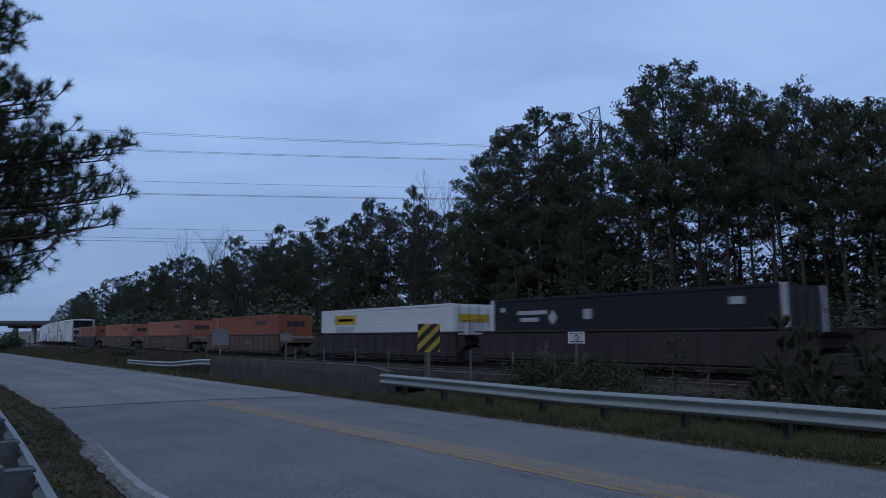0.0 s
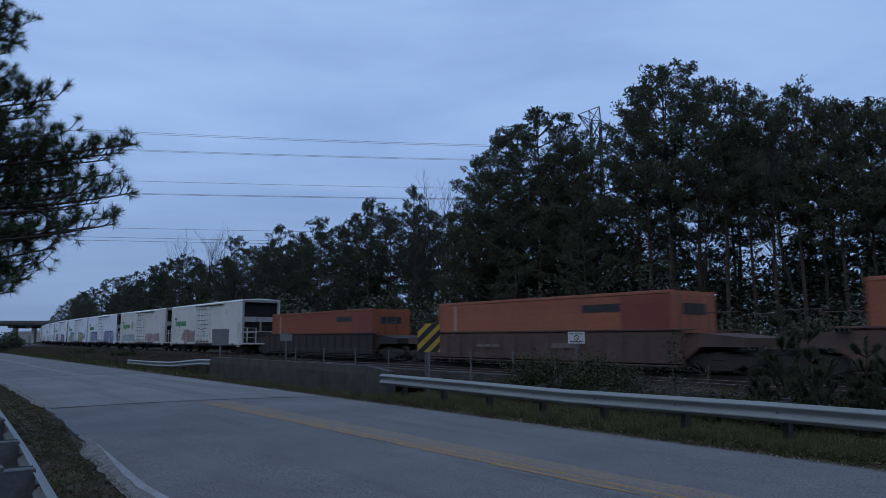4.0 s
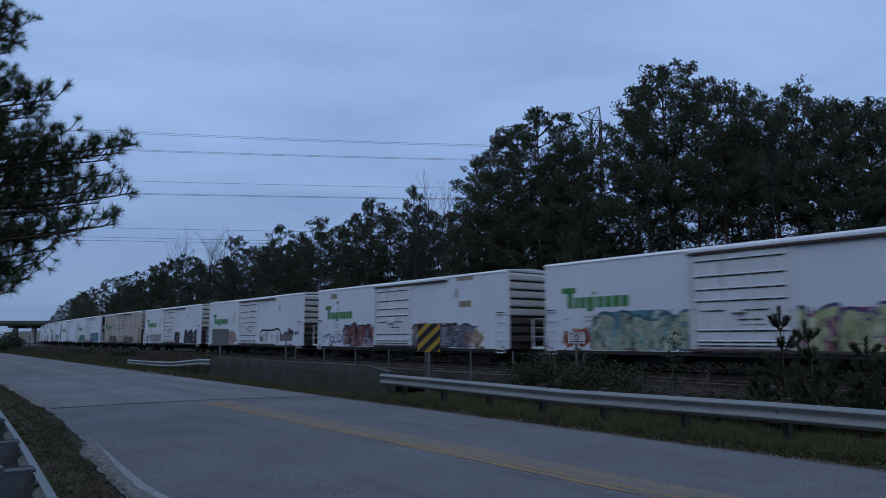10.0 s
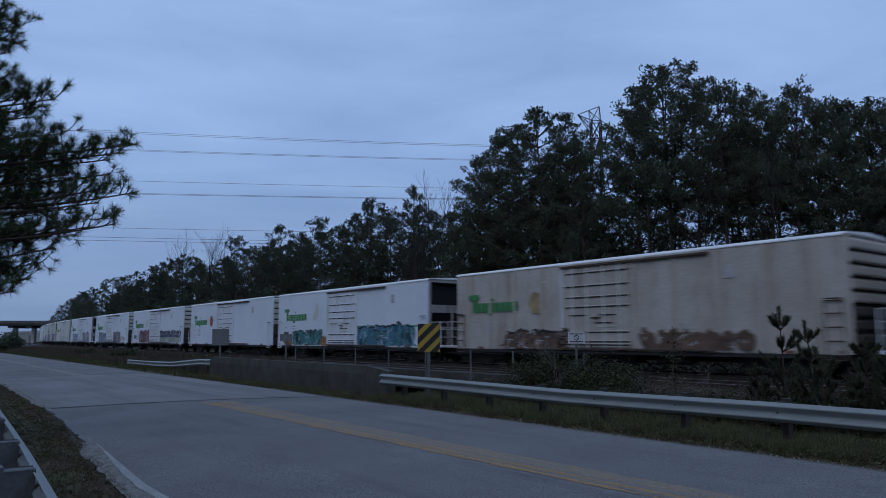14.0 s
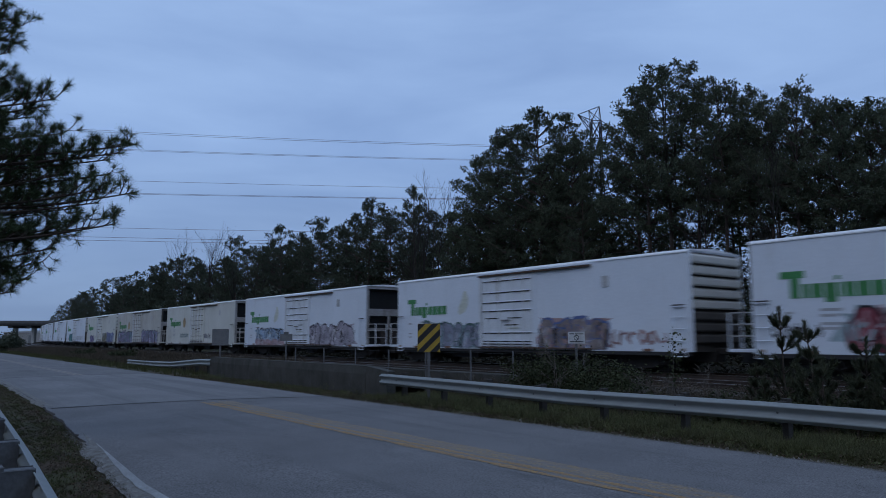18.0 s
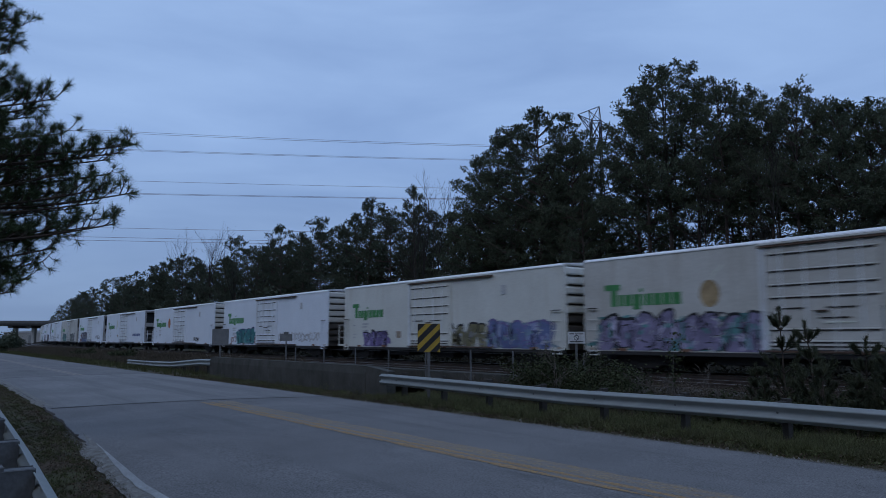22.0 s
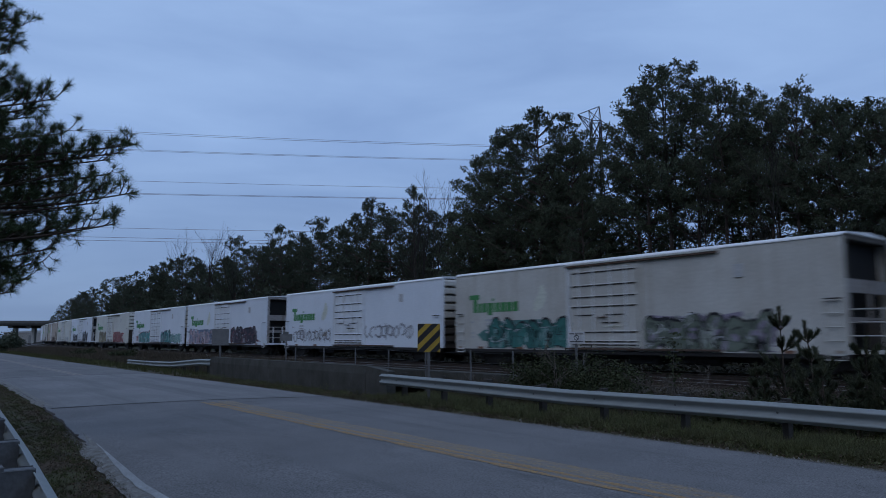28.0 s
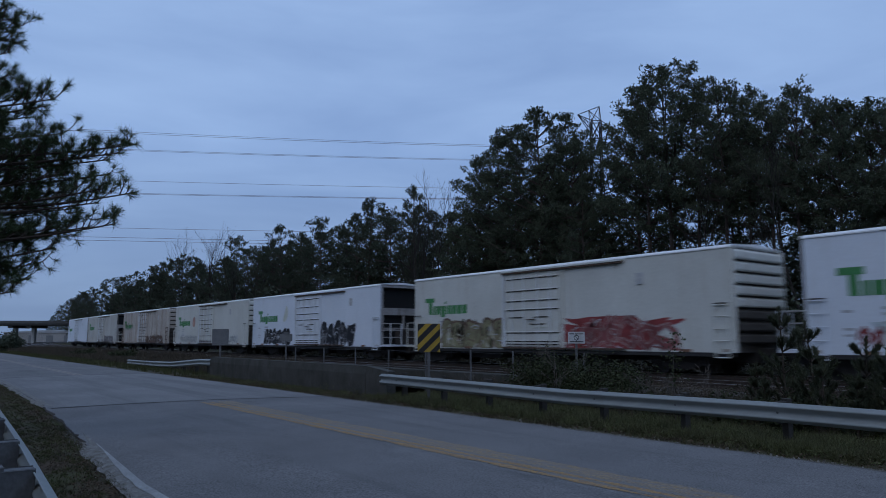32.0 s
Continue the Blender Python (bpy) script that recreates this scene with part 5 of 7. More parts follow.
def young_pine(x, y, h, seed, label="young pine with long needles behind the guardrail"):
    rng = np.random.default_rng(seed)
    g = thing("young_pine", label, "young pine", pose(x, y, ground_z(x, y)))
    wood, cen, way = Shape(), [], []
    tr = limb_points(rng, (0, 0, -0.1), (0, 0, 1), h, 0.05, 6, 0.05)
    wood.tube(tr, [0.03, 0.027, 0.023, 0.019, 0.014, 0.010, 0.006], 5, caps=False)
    for q in range(16):
        cen.append(tr[-1] - np.array([0, 0, 0.022 * q]))
        way.append((rng.normal() * 0.25, rng.normal() * 0.25, 1.0))
    for k in (1, 2, 3, 4, 5):
        for j in range(5):
            a = rng.uniform(0, 6.28)
            ln = (0.75 - 0.10 * k) * h / 2.0 * rng.uniform(0.7, 1.15)
            p = limb_points(rng, tr[k], (math.cos(a), math.sin(a), 0.35), ln, 1.0, 4, 0.08)
            wood.tube(p, [0.013, 0.011, 0.009, 0.007, 0.005], 4, caps=False)
            for q in range(18):
                f = (0.35 + 0.65 * q / 17) * 4
                i = min(int(f), 3)
                cen.append(p[i] + (p[i + 1] - p[i]) * (f - i))
                way.append(unit(p[i + 1] - p[i]) + np.array([0, 0, 0.3]))
    part("stem", wood, BARK, g)
    part("foliage", blade_mesh("young_foliage", needles(rng, np.array(cen), np.array(way), 14, 0.120, 0.0095, 0.75)), NEEDLE_SAPLING, g)
    return g


for i, (x, y, h) in enumerate(((-6.85, 13.0, 2.45), (-6.2, 12.9, 2.2), (-5.6, 13.4, 1.95), (-5.0, 12.9, 1.7), (-7.5, 13.3, 1.35), (-4.2, 13.2, 1.9), (-6.4, 13.5, 1.7), (-5.9, 12.8, 1.45),
                               (-5.3, 13.6, 1.6), (-4.7, 13.4, 1.7), (-6.9, 13.6, 1.4), (-5.5, 12.7, 1.2), (-4.4, 12.8, 1.4), (-3.7, 13.3, 1.7), (-7.1, 12.9, 1.1))):
    young_pine(x * 1.045, y * 1.045, h * 1.03, i + 1)


# the pine that leans in beside the near verge
def near_pine():
    rng = np.random.default_rng(77)
    base = Vector((-14.55, -0.75, 0))
    g = thing("pine_tree", "near pine with long-needled boughs overhanging the verge", "tree", pose(base.x, base.y, ground_z(base.x, base.y)))
    wood, cen, way, tufts, cones = Shape(), [], [], [], []
    wood.tube([(0.05 * math.sin(z), 0, z) for z in np.linspace(-0.4, 11.5, 9)], [0.21 - 0.021 * i for i in range(9)], 10)
    ends = [(-13.34, 1.30, 6.95), (-13.53, 1.20, 6.1), (-13.3, 1.05, 7.5), (-13.11, 1.88, 5.75), (-13.35, 2.10, 5.25), (-12.42, 2.90, 5.0), (-12.75, 2.55, 4.75), (-12.54, 2.92, 4.2),
            (-12.35, 2.62, 3.62), (-13.51, 2.46, 3.7), (-13.44, 1.92, 3.28), (-13.75, 1.66, 2.78), (-13.54, 1.44, 2.55), (-14.2, 2.2, 4.3), (-14.6, 2.0, 5.1), (-13.0, 2.0, 4.5), (-14.9, 1.7, 3.6), (-13.9, 1.75, 3.05)]
    extra = [(-15.8 + rng.uniform(-1, 1), -2.6 + rng.uniform(-1, 1), z) for z in (3.2, 4.0, 4.8, 5.6, 6.4, 7.2, 8.2, 9.4)] + [(-13.0, -1.5, 5.5), (-13.4, -1.8, 7.5), (-15.9, 0.4, 6.8), (-14.2, 0.1, 9.5), (-14.0, -0.4, 10.8), (-14.8, -0.9, 11.6)]
    fill = [(-13.43, 1.26, 6.74), (-13.58, 1.23, 5.92), (-13.14, 1.25, 7.0), (-13.36, 1.23, 6.49), (-13.48, 1.55, 5.81), (-14.15, 1.24, 5.43), (-13.62, 1.59, 5.51), (-13.95, 1.93, 5.03), (-12.95, 2.29, 4.78), (-14.39, 1.75, 4.7), (-13.5, 2.16, 4.31), (-12.94, 2.46, 4.04), (-14.12, 1.76, 3.93), (-13.29, 2.08, 3.65), (-13.97, 1.56, 3.42), (-14.1, 1.5, 5.29), (-12.99, 2.62, 4.56), (-14.79, 1.47, 4.32), (-12.52, 2.68, 4.84), (-12.54, 2.46, 4.21), (-13.93, 1.93, 3.54), (-13.29, 1.83, 5.67), (-13.88, 1.46, 2.92), (-13.95, 1.3, 4.85), (-13.8, 2.32, 4.06), (-12.82, 1.87, 4.42)]
    for n, e in enumerate(ends + fill + extra):
        e = (np.array(e) - np.array(base)) * (np.array([0.965, 0.965, 1.0]) if e[2] > 5.15 else np.array([1.02, 1.02, 1.0])) + np.array([0, 0, -0.03])
        z0 = e[2] + 0.05 - 0.07 * math.hypot(e[0], e[1])
        st = np.array([0.0, 0.0, z0])
        sag = np.array([0, 0, -0.18])
        side = unit(np.array([e[1], -e[0], 0])) * rng.uniform(-0.25, 0.25)
        pts = [st + (e - st) * f + (sag + side) * math.sin(math.pi * f) for f in np.linspace(0, 1, 8)]
        wood.tube(pts, [0.045 - 0.005 * j for j in range(8)], 5, caps=False)
        many = 18 if n < len(ends) + len(fill) else 8
        for s in range(many):
            f = 0.22 + 0.78 * (s + rng.uniform(0, 1)) / many
            k = min(int(f * 7), 6)
            p = pts[k] + (pts[k + 1] - pts[k]) * min(1.0, f * 7 - k)
            d = unit(pts[k + 1] - pts[k])
            sd = unit(d * 0.9 + unit(rng.normal(size=3) * np.array([1, 1, 0.45])) * 0.9)
            sl = rng.uniform(0.28, 0.66) * (1.2 - 0.6 * f)
            tw = limb_points(rng, p, sd, sl, 1.5, 3, 0.12)
            wood.tube(tw, [0.012, 0.010, 0.008, 0.006], 3, caps=False)
            tufts.append((tw[-1], unit(tw[-1] - tw[-2])))
            for q in range(2):
                t2 = limb_points(rng, tw[1 + q], unit(sd + unit(rng.normal(size=3) * np.array([1, 1, 0.6])) * 0.8), sl * 0.5, 0.9, 2, 0.1)
                wood.tube(t2, [0.008, 0.007, 0.005], 3, caps=False)
                tufts.append((t2[-1], unit(t2[-1] - t2[-2])))
            if rng.random() < 0.10:
                cones.append(tw[2])
        tufts.append((pts[-1], unit(pts[-1] - pts[-2] + np.array([0, 0, 0.08]))))
    for c, w in tufts:
        for q in range(3):
            cen.append(c - w * 0.026 * q)
            way.append(w)
    for c in cones:
        wood.tube([c + np.array([0, 0, -0.01]), c + np.array([0.01, 0, -0.035]), c + np.array([0.012, 0, -0.075])], [0.012, 0.026, 0.008], 6)
    part("trunk", wood, BARK, g, "brown trunk and thin boughs")
    part("crown", blade_mesh("near_crown", needles(rng, np.array(cen), np.array(way), 17, 0.165, 0.0068, 1.35)), NEEDLE_NEAR, g, "long green needles in tufts")


near_pine()


# ---------------------------------------------------------------- power line and overpass
def lattice_tower(x, y, turn):
    g = thing("transmission_tower", "grey steel lattice transmission tower behind the pines", "tower", pose(x, y, 0, 0, 0, turn))

    def bar(s, a, b, r=0.09):
        s.tube([a, b], r, 4)
    body = Shape()
    lv = [(0.3, 4.0), (12, 2.8), (24, 1.7), (33, 1.1), (38.5, 1.05), (43, 1.0), (46.8, 0.95)]
    for (z0, w0), (z1, w1) in zip(lv, lv[1:]):
        c0 = [(-w0, -w0, z0), (w0, -w0, z0), (w0, w0, z0), (-w0, w0, z0)]
        c1 = [(-w1, -w1, z1), (w1, -w1, z1), (w1, w1, z1), (-w1, w1, z1)]
        for i in range(4):
            j = (i + 1) % 4
            bar(body, c0[i], c1[i], 0.13)
            bar(body, c0[i], c1[j])
            bar(body, c0[j], c1[i])
            bar(body, c1[i], c1[j])
    part("mast", body, LATTICE, g)
    for sgn, nm in ((-1, 1), (1, 1)):
        arm = Shape()
        tip = (-3.7, 0, 48.3) if sgn < 0 else (2.85, 0, 45.8)
        for yy in (-0.95, 0.95):
            bar(arm, (sgn * 0.95, yy, 46.8), tip)
            bar(arm, (sgn * 0.95, yy, 44.6), tip)
            bar(arm, ((tip[0] + sgn * 0.95) / 2, yy * 0.5, (tip[2] + 46.8) / 2), (sgn * 0.95, yy, 44.6), 0.06)
        part("cross_arm", arm, LATTICE, g)
    def brace(p, q, r):
        piece = Shape()
        bar(piece, p, q, r)
        part("peak_brace", piece, LATTICE, g)
    for a in ((-0.95, -0.95), (0.95, -0.95), (0.95, 0.95), (-0.95, 0.95)):
        brace((a[0], a[1], 46.8), (0.85, 0, 50.1), 0.08)
        brace((a[0], a[1], 46.8), (-1.4, 0, 49.2), 0.06)
    brace((-3.7, 0, 48.3), (0.85, 0, 50.1), 0.09)
    for z in (42.0, 38.9, 32.4, 30.3, 22.9, 20.8):
        for sgn in (-1, 1):
            arm = Shape()
            for yy in (-1.0, 1.0):
                bar(arm, (sgn * 0.9, yy, z + 0.2), (sgn * 4.0, 0, z))
                bar(arm, (sgn * 0.9, yy, z - 1.3), (sgn * 4.0, 0, z))
            part("cross_arm", arm, LATTICE, g)
    for top, low in (((2.75, 0, 45.6), (1.75, 0, 42.0)), ((0.95, 0, 43.4), (1.65, 0, 42.0))):
        part("insulator", Shape().tube([top, low], 0.16, 6), LATTICE, g, "long hanging insulator string")
    return g


lattice_tower(-96.87, 113.44, 53)
lattice_tower(-214.4, -41.0, 53)
for heights, run in (((45.53, 45.15), (42.25, 41.95)), ((41.55, 41.3), (39.09, 38.9)), ((34.75,), (32.87,)), ((32.05, 31.85), (30.65, 30.5)), ((24.67,), (23.26,)), ((22.68, 21.97), (21.27, 20.69))):
    g = thing("power_line", "thin dark overhead power cable across the sky", "cable")
    for za, zb in zip(heights, run):
        pa, pb = Vector((-163.6, 27.0, za)), Vector((-112.8, 95.0, zb))
        pts = []
        for q in range(-6, 8):
            f = q / 6 if q < 7 else 1.29
            p = pa + (pb - pa) * f
            p.z += (za - zb) * 0.35 * f * (f - 1)
            pts.append(p)
        part("strand", Shape().tube(pts, 0.030, 4), CABLE, g)


def overpass():
    g = thing("overpass", "distant concrete road overpass on pale piers", "bridge", pose(-269.9, 26.35, 0, 0, 0, 52.85))
    part("deck", Shape().box(-70, 27, 0, 11, 5.9, 6.9, 0.1), mat("overpass_deck", (0.07, 0.07, 0.07), None, 0.3, 3, 0.9), g)
    part("barrier", Shape().box(-70, 27, -0.25, 0.05, 6.5, 7.45, 0.05), mat("overpass_barrier", (0.11, 0.11, 0.11), None, 0.5, 4, 0.9), g)
    for u in (-40, -18, 3.0, 9.0):
        part("pier", Shape().box(u - 0.55, u + 0.55, 3, 4.4, -0.5, 5.9, 0.1), mat("pier_concrete", (0.48, 0.48, 0.46), None, 0.5, 4, 0.9), g)
    for u in (-40, -18, 3.0, 9.0):
        part("pier_cap", Shape().box(u - 0.8, u + 0.8, 0.5, 10.5, 5.1, 5.898, 0.1), CONCRETE, g)
    part("abutment", Shape().prism([(24.0, -0.5), (27, -0.5), (27, 5.89), (26, 5.89)], "y", 0.5, 10.5), CONCRETE, g)


overpass()
far_house = thing("warehouse", "pale low building beyond the overpass", "building", pose(-372, 50, 0, 0, 0, 52.85))
part("wall", Shape().box(-14, 26, 0, 20, -1, 4.4, 0.1), mat("pale_cladding", (0.34, 0.33, 0.32), (0.26, 0.25, 0.24), 0.2, 2, 0.7), far_house)
part("roof", Shape().prism([(-14.5, 4.4), (26.5, 4.4), (26.5, 4.7), (6, 5.6), (-14.5, 4.7)], "y", -0.4, 20.4), mat("pale_roof", (0.4, 0.41, 0.42), None, 0.2, 2, 0.6), far_house)
for u in (-9, -1, 7, 15, 22):
    part("door", Shape().box(u - 1.6, u + 1.6, -0.08, -0.01, -0.4, 3.2), SIGN_BACK, far_house)


# ---------------------------------------------------------------- the train
BLK, GRY, LGR, PNK, TEAL, PUR, BLU, DBL = (0.03, 0.03, 0.035), (0.22, 0.22, 0.24), (0.42, 0.44, 0.46), (0.42, 0.28, 0.27), (0.07, 0.27, 0.27), (0.20, 0.16, 0.34), (0.12, 0.17, 0.36), (0.05, 0.06, 0.16)
YGR, ORG, RED, OLV, BRN, MAG, PALE, LTL = (0.40, 0.44, 0.22), (0.36, 0.17, 0.08), (0.30, 0.06, 0.06), (0.22, 0.20, 0.11), (0.17, 0.11, 0.08), (0.32, 0.08, 0.17), (0.55, 0.55, 0.56), (0.35, 0.50, 0.48)
SIDE = 1.60                      # half its width
SILL, EAVE = 0.77, 4.27          # side sheet above the rail
TRAIN = []                       # (thing, its middle at 0 s)


def truck(parent, x):
    """A two-axle truck under a car."""
    fr = kept("truck_frame", lambda: Shape().box(-0.22, 0.22, -1.15, 1.15, 0.48, 0.78, 0.03)
              .prism([(-1.25, 0.38), (-1.1, 0.30), (-0.75, 0.30), (-0.45, 0.16), (0.45, 0.16), (0.75, 0.30), (1.1, 0.30), (1.25, 0.38), (1.2, 0.58), (0.6, 0.72), (-0.6, 0.72), (-1.2, 0.58)], "y", -1.12, -0.98)
              .prism([(-1.25, 0.38), (-1.1, 0.30), (-0.75, 0.30), (-0.45, 0.16), (0.45, 0.16), (0.75, 0.30), (1.1, 0.30), (1.25, 0.38), (1.2, 0.58), (0.6, 0.72), (-0.6, 0.72), (-1.2, 0.58)], "y", 0.98, 1.12))
    t = part("truck", fr, TRUCK, parent, "dark cast-steel truck", at=pose(x, 0, 0))

    def wheelset():
        s = Shape().tube([(0, -1.2, 0.42), (0, 1.2, 0.42)], 0.08, 8)
        for y in (-0.78, 0.66):
            s.tube([(0, y, 0.42), (0, y + 0.12, 0.42)], 0.42, 20)
        s.tube([(0, -0.66, 0.42), (0, -0.62, 0.42)], 0.45, 20).tube([(0, 0.62, 0.42), (0, 0.66, 0.42)], 0.45, 20)
        return s
    for dx in (-0.85, 0.85):
        part("wheelset", kept("wheelset", wheelset), TRUCK, t, at=pose(dx, 0, 0))
    for dx in (-0.16, 0.0, 0.16):
        part("spring", kept("truck_spring", lambda: Shape().tube([(0, -1.06, 0.28), (0, -1.06, 0.5)], 0.06, 8)), RUSTY, t, at=pose(dx, 0, 0))
    return t


def capsule(s, pts, r, y):
    """A flat brush stroke along pts (u, w) at depth y."""
    for i, ((a, b), (c, d)) in enumerate(zip(pts, pts[1:])):
        ln = math.hypot(c - a, d - b)
        if ln < 1e-6:
            continue
        ux, uz = (c - a) / ln, (d - b) / ln
        an = math.atan2(uz, ux)
        k = len(s.v)
        out = [(c + r * math.cos(an - math.pi / 2 + math.pi * q / 4), d + r * math.sin(an - math.pi / 2 + math.pi * q / 4)) for q in range(5)]
        out += [(a + r * math.cos(an + math.pi / 2 + math.pi * q / 4), b + r * math.sin(an + math.pi / 2 + math.pi * q / 4)) for q in range(5)]
        yy = y - 0.00012 * (i % 7)
        s.v.extend((u, yy, w) for u, w in out)
        s.f.append(tuple(range(k, k + 10)))


def wild_form(rng):
    """Curving strokes of an abstract sprayed form in a unit cell."""
    out = []
    for q in range(rng.choice((1, 2, 2))):
        a = rng.uniform(0, 6.28)
        turn = rng.choice((-1, 1)) * rng.uniform(0.7, 1.5)
        ru, rw = rng.uniform(0.28, 0.5), rng.uniform(0.34, 0.5)
        out.append([(0.5 + ru * math.cos(a + turn * i) + rng.uniform(-0.08, 0.08), 0.5 + rw * math.sin(a + turn * i) * (1 if i % 2 else 0.75)) for i in range(rng.randint(4, 6))])
    if rng.random() < 0.5:
        u = rng.uniform(0.1, 0.9)
        out.append([(u, 0.02), (u + rng.uniform(-0.15, 0.15), 0.98)])
    return out


def spray(parent, ua, ub, wa, wb, seed, style, colours, yy=None):
    """A piece of spray-painted abstract letter forms on the near side between ua and ub."""
    rng = random.Random(seed)
    y = (-SIDE if yy is None else yy) - 0.006
    width, high = ub - ua, wb - wa
    fill, edge, back = colours
    if back is not None:
        s = Shape()
        n = 46
        pts = []
        for i in range(n):
            a = 2 * math.pi * i / n
            k = 1.0 + 0.16 * math.sin(5 * a + seed) + 0.13 * math.sin(11 * a + seed * 2) + rng.uniform(-0.10, 0.10)
            ex = 0.42
            cu = math.copysign(abs(math.cos(a)) ** ex, math.cos(a))
            cw = math.copysign(abs(math.sin(a)) ** ex, math.sin(a))
            pts.append((ua + width * 0.5 + width * 0.50 * cu * k, max(SILL + 0.04, min(EAVE - 0.4, wa + high * 0.5 + high * 0.50 * cw * k))))
        s.v = [(ua + width / 2, y, wa + high / 2)] + [(u, y, w) for u, w in pts]
        s.f = [(0, 1 + i, 1 + (i + 1) % n) for i in range(n)]
        tagged(part("graffiti", s, paint(back), parent, "sprayed cloud of background colour"), kind="stuff")
    if style == "arch":
        over, inner = Shape(), Shape()
        capsule(over, [(ua + width * u, wa + high * w) for u, w in ((0.0, 0.35), (0.02, 0.70), (0.06, 0.92), (0.14, 1.0), (0.30, 0.97), (0.50, 0.95), (0.66, 0.98), (0.78, 1.06), (0.88, 1.02), (0.95, 0.85), (1.0, 0.6))], 0.055, y - 0.005)
        capsule(over, [(ua + width * u, wa + high * w) for u, w in ((0.05, 0.42), (0.09, 0.30), (0.05, 0.22))], 0.10, y - 0.005)
        for q in range(9):
            u = rng.uniform(0.1, 0.95)
            capsule(inner, [(ua + width * u, wa + high * rng.uniform(0.08, 0.3)), (ua + width * (u + rng.uniform(-0.02, 0.02)), wa + high * rng.uniform(0.5, 0.85))], rng.uniform(0.04, 0.11), y - 0.004)
        tagged(part("graffiti", over, paint(fill), parent, "dark sprayed arch"), kind="stuff")
        tagged(part("graffiti", inner, paint(edge), parent, "grey sprayed strokes under the arch"), kind="stuff")
        return
    th = {"tag": 0.03, "thin": 0.04, "bold": 0.07, "fat": 0.05}[style]
    n = max(2, int(width / (high * (0.72 if style != "tag" else 0.6)) + 0.5))
    cell = width / n
    out_s, in_s, rim_s, hole_s = Shape(), Shape(), Shape(), Shape()
    if style == "fat":
        # a row of swollen overlapping forms, each with its rim, dark crest and small holes
        for i in range(n):
            cu, cw = ua + cell * (i + 0.5) + rng.uniform(-0.1, 0.1) * cell, wa + high * (0.48 + rng.uniform(-0.05, 0.05))
            ru, rw = cell * rng.uniform(0.44, 0.60), high * rng.uniform(0.46, 0.56)
            p1, p2, lobes = rng.uniform(0, 6), rng.uniform(0, 6), rng.choice((2, 3, 3))
            lean = rng.uniform(-0.15, 0.3)

            def ring(k, m=26):
                out = []
                for q in range(m):
                    a = 2 * math.pi * q / m
                    r = k * (1 + 0.14 * math.sin(lobes * a + p1) + 0.06 * math.sin(5 * a + p2))
                    du = math.copysign(abs(math.cos(a)) ** 0.7, math.cos(a)) * ru * r
                    dw = math.copysign(abs(math.sin(a)) ** 0.7, math.sin(a)) * rw * r
                    out.append((cu + du + lean * dw, max(SILL + 0.03, cw + dw)))
                return out
            yo = y - 0.003 - 0.0008 * (i % 3)
            for sh, k, dy in ((rim_s, 1.10, 0.0), (in_s, 1.0, 0.0004)):
                r = ring(k)
                at = len(sh.v)
                sh.v.extend([(cu, yo - dy, cw)] + [(u, yo - dy, w) for u, w in r])
                sh.f.extend((at, at + 1 + q, at + 1 + (q + 1) % 26) for q in range(26))
            crest = ring(1.03)
            a0 = rng.randint(1, 4)
            capsule(out_s, [crest[q % 26] for q in range(a0, a0 + rng.randint(6, 9))], rng.uniform(0.035, 0.06), y - 0.0062)
            for q in range(rng.choice((1, 2, 2))):
                hu, hw = cu + rng.uniform(-0.4, 0.4) * ru, cw + rng.uniform(-0.45, 0.45) * rw
                capsule(hole_s, [(hu, hw), (hu + rng.uniform(-0.2, 0.2), hw + rng.uniform(-0.15, 0.15))], rng.uniform(0.04, 0.085), y - 0.0070)
            for stroke in wild_form(rng)[:1]:
                capsule(out_s, [(cu + ru * 1.3 * (u - 0.5), max(SILL + 0.1, cw + rw * 1.5 * (w - 0.5))) for u, w in stroke], 0.022, y - 0.0066)
        for tone, share in ((tuple(min(0.72, 1.1 * c + 0.22) for c in fill), 3), (tuple(0.22 * c for c in fill), 3), (back or tuple(0.8 * c + 0.1 for c in fill), 2)):
            bars = Shape()
            for q in range(int(n * share)):
                u, w = rng.uniform(ua, ub), rng.uniform(wa + 0.1, wb - 0.15)
                tall, lean = rng.uniform(0.15, 0.42) * high, rng.uniform(-0.25, 0.35)
                capsule(bars, [(u - lean * tall, max(SILL + 0.12, w - tall)), (u + rng.uniform(-0.08, 0.08), w), (u + lean * tall * 0.6, min(wb + 0.05, w + 0.5 * tall))], rng.uniform(0.03, 0.085), y - 0.0048)
            tagged(part("graffiti", bars, paint(tone), parent, "sprayed inner strokes"), kind="stuff")
        dark = edge if sum(edge) < sum(fill) else BLK
        tagged(part("graffiti", rim_s, paint(edge), parent, "sprayed rims round swollen forms"), kind="stuff")
        tagged(part("graffiti", in_s, paint(fill), parent, "swollen sprayed forms"), kind="stuff")
        tagged(part("graffiti", out_s, paint(dark), parent, "dark sprayed crests and strokes"), kind="stuff")
        tagged(part("graffiti", hole_s, paint(back or (0.42, 0.43, 0.45)), parent, "small sprayed holes"), kind="stuff")
    for i in range(0 if style == "fat" else n):
        g = wild_form(rng)
        sl = rng.uniform(-0.12, 0.25)
        dz = rng.uniform(-0.05, 0.06) * high
        hk = rng.uniform(0.85, 1.02)
        for stroke in g:
            pts = []
            for u, w in stroke:
                pts.append((ua + cell * (i - 0.12 + 1.24 * (u + sl * (w - 0.5)) + rng.uniform(-0.04, 0.04)), max(SILL + 0.10, wa + dz + high * (w * hk + rng.uniform(-0.03, 0.03)))))
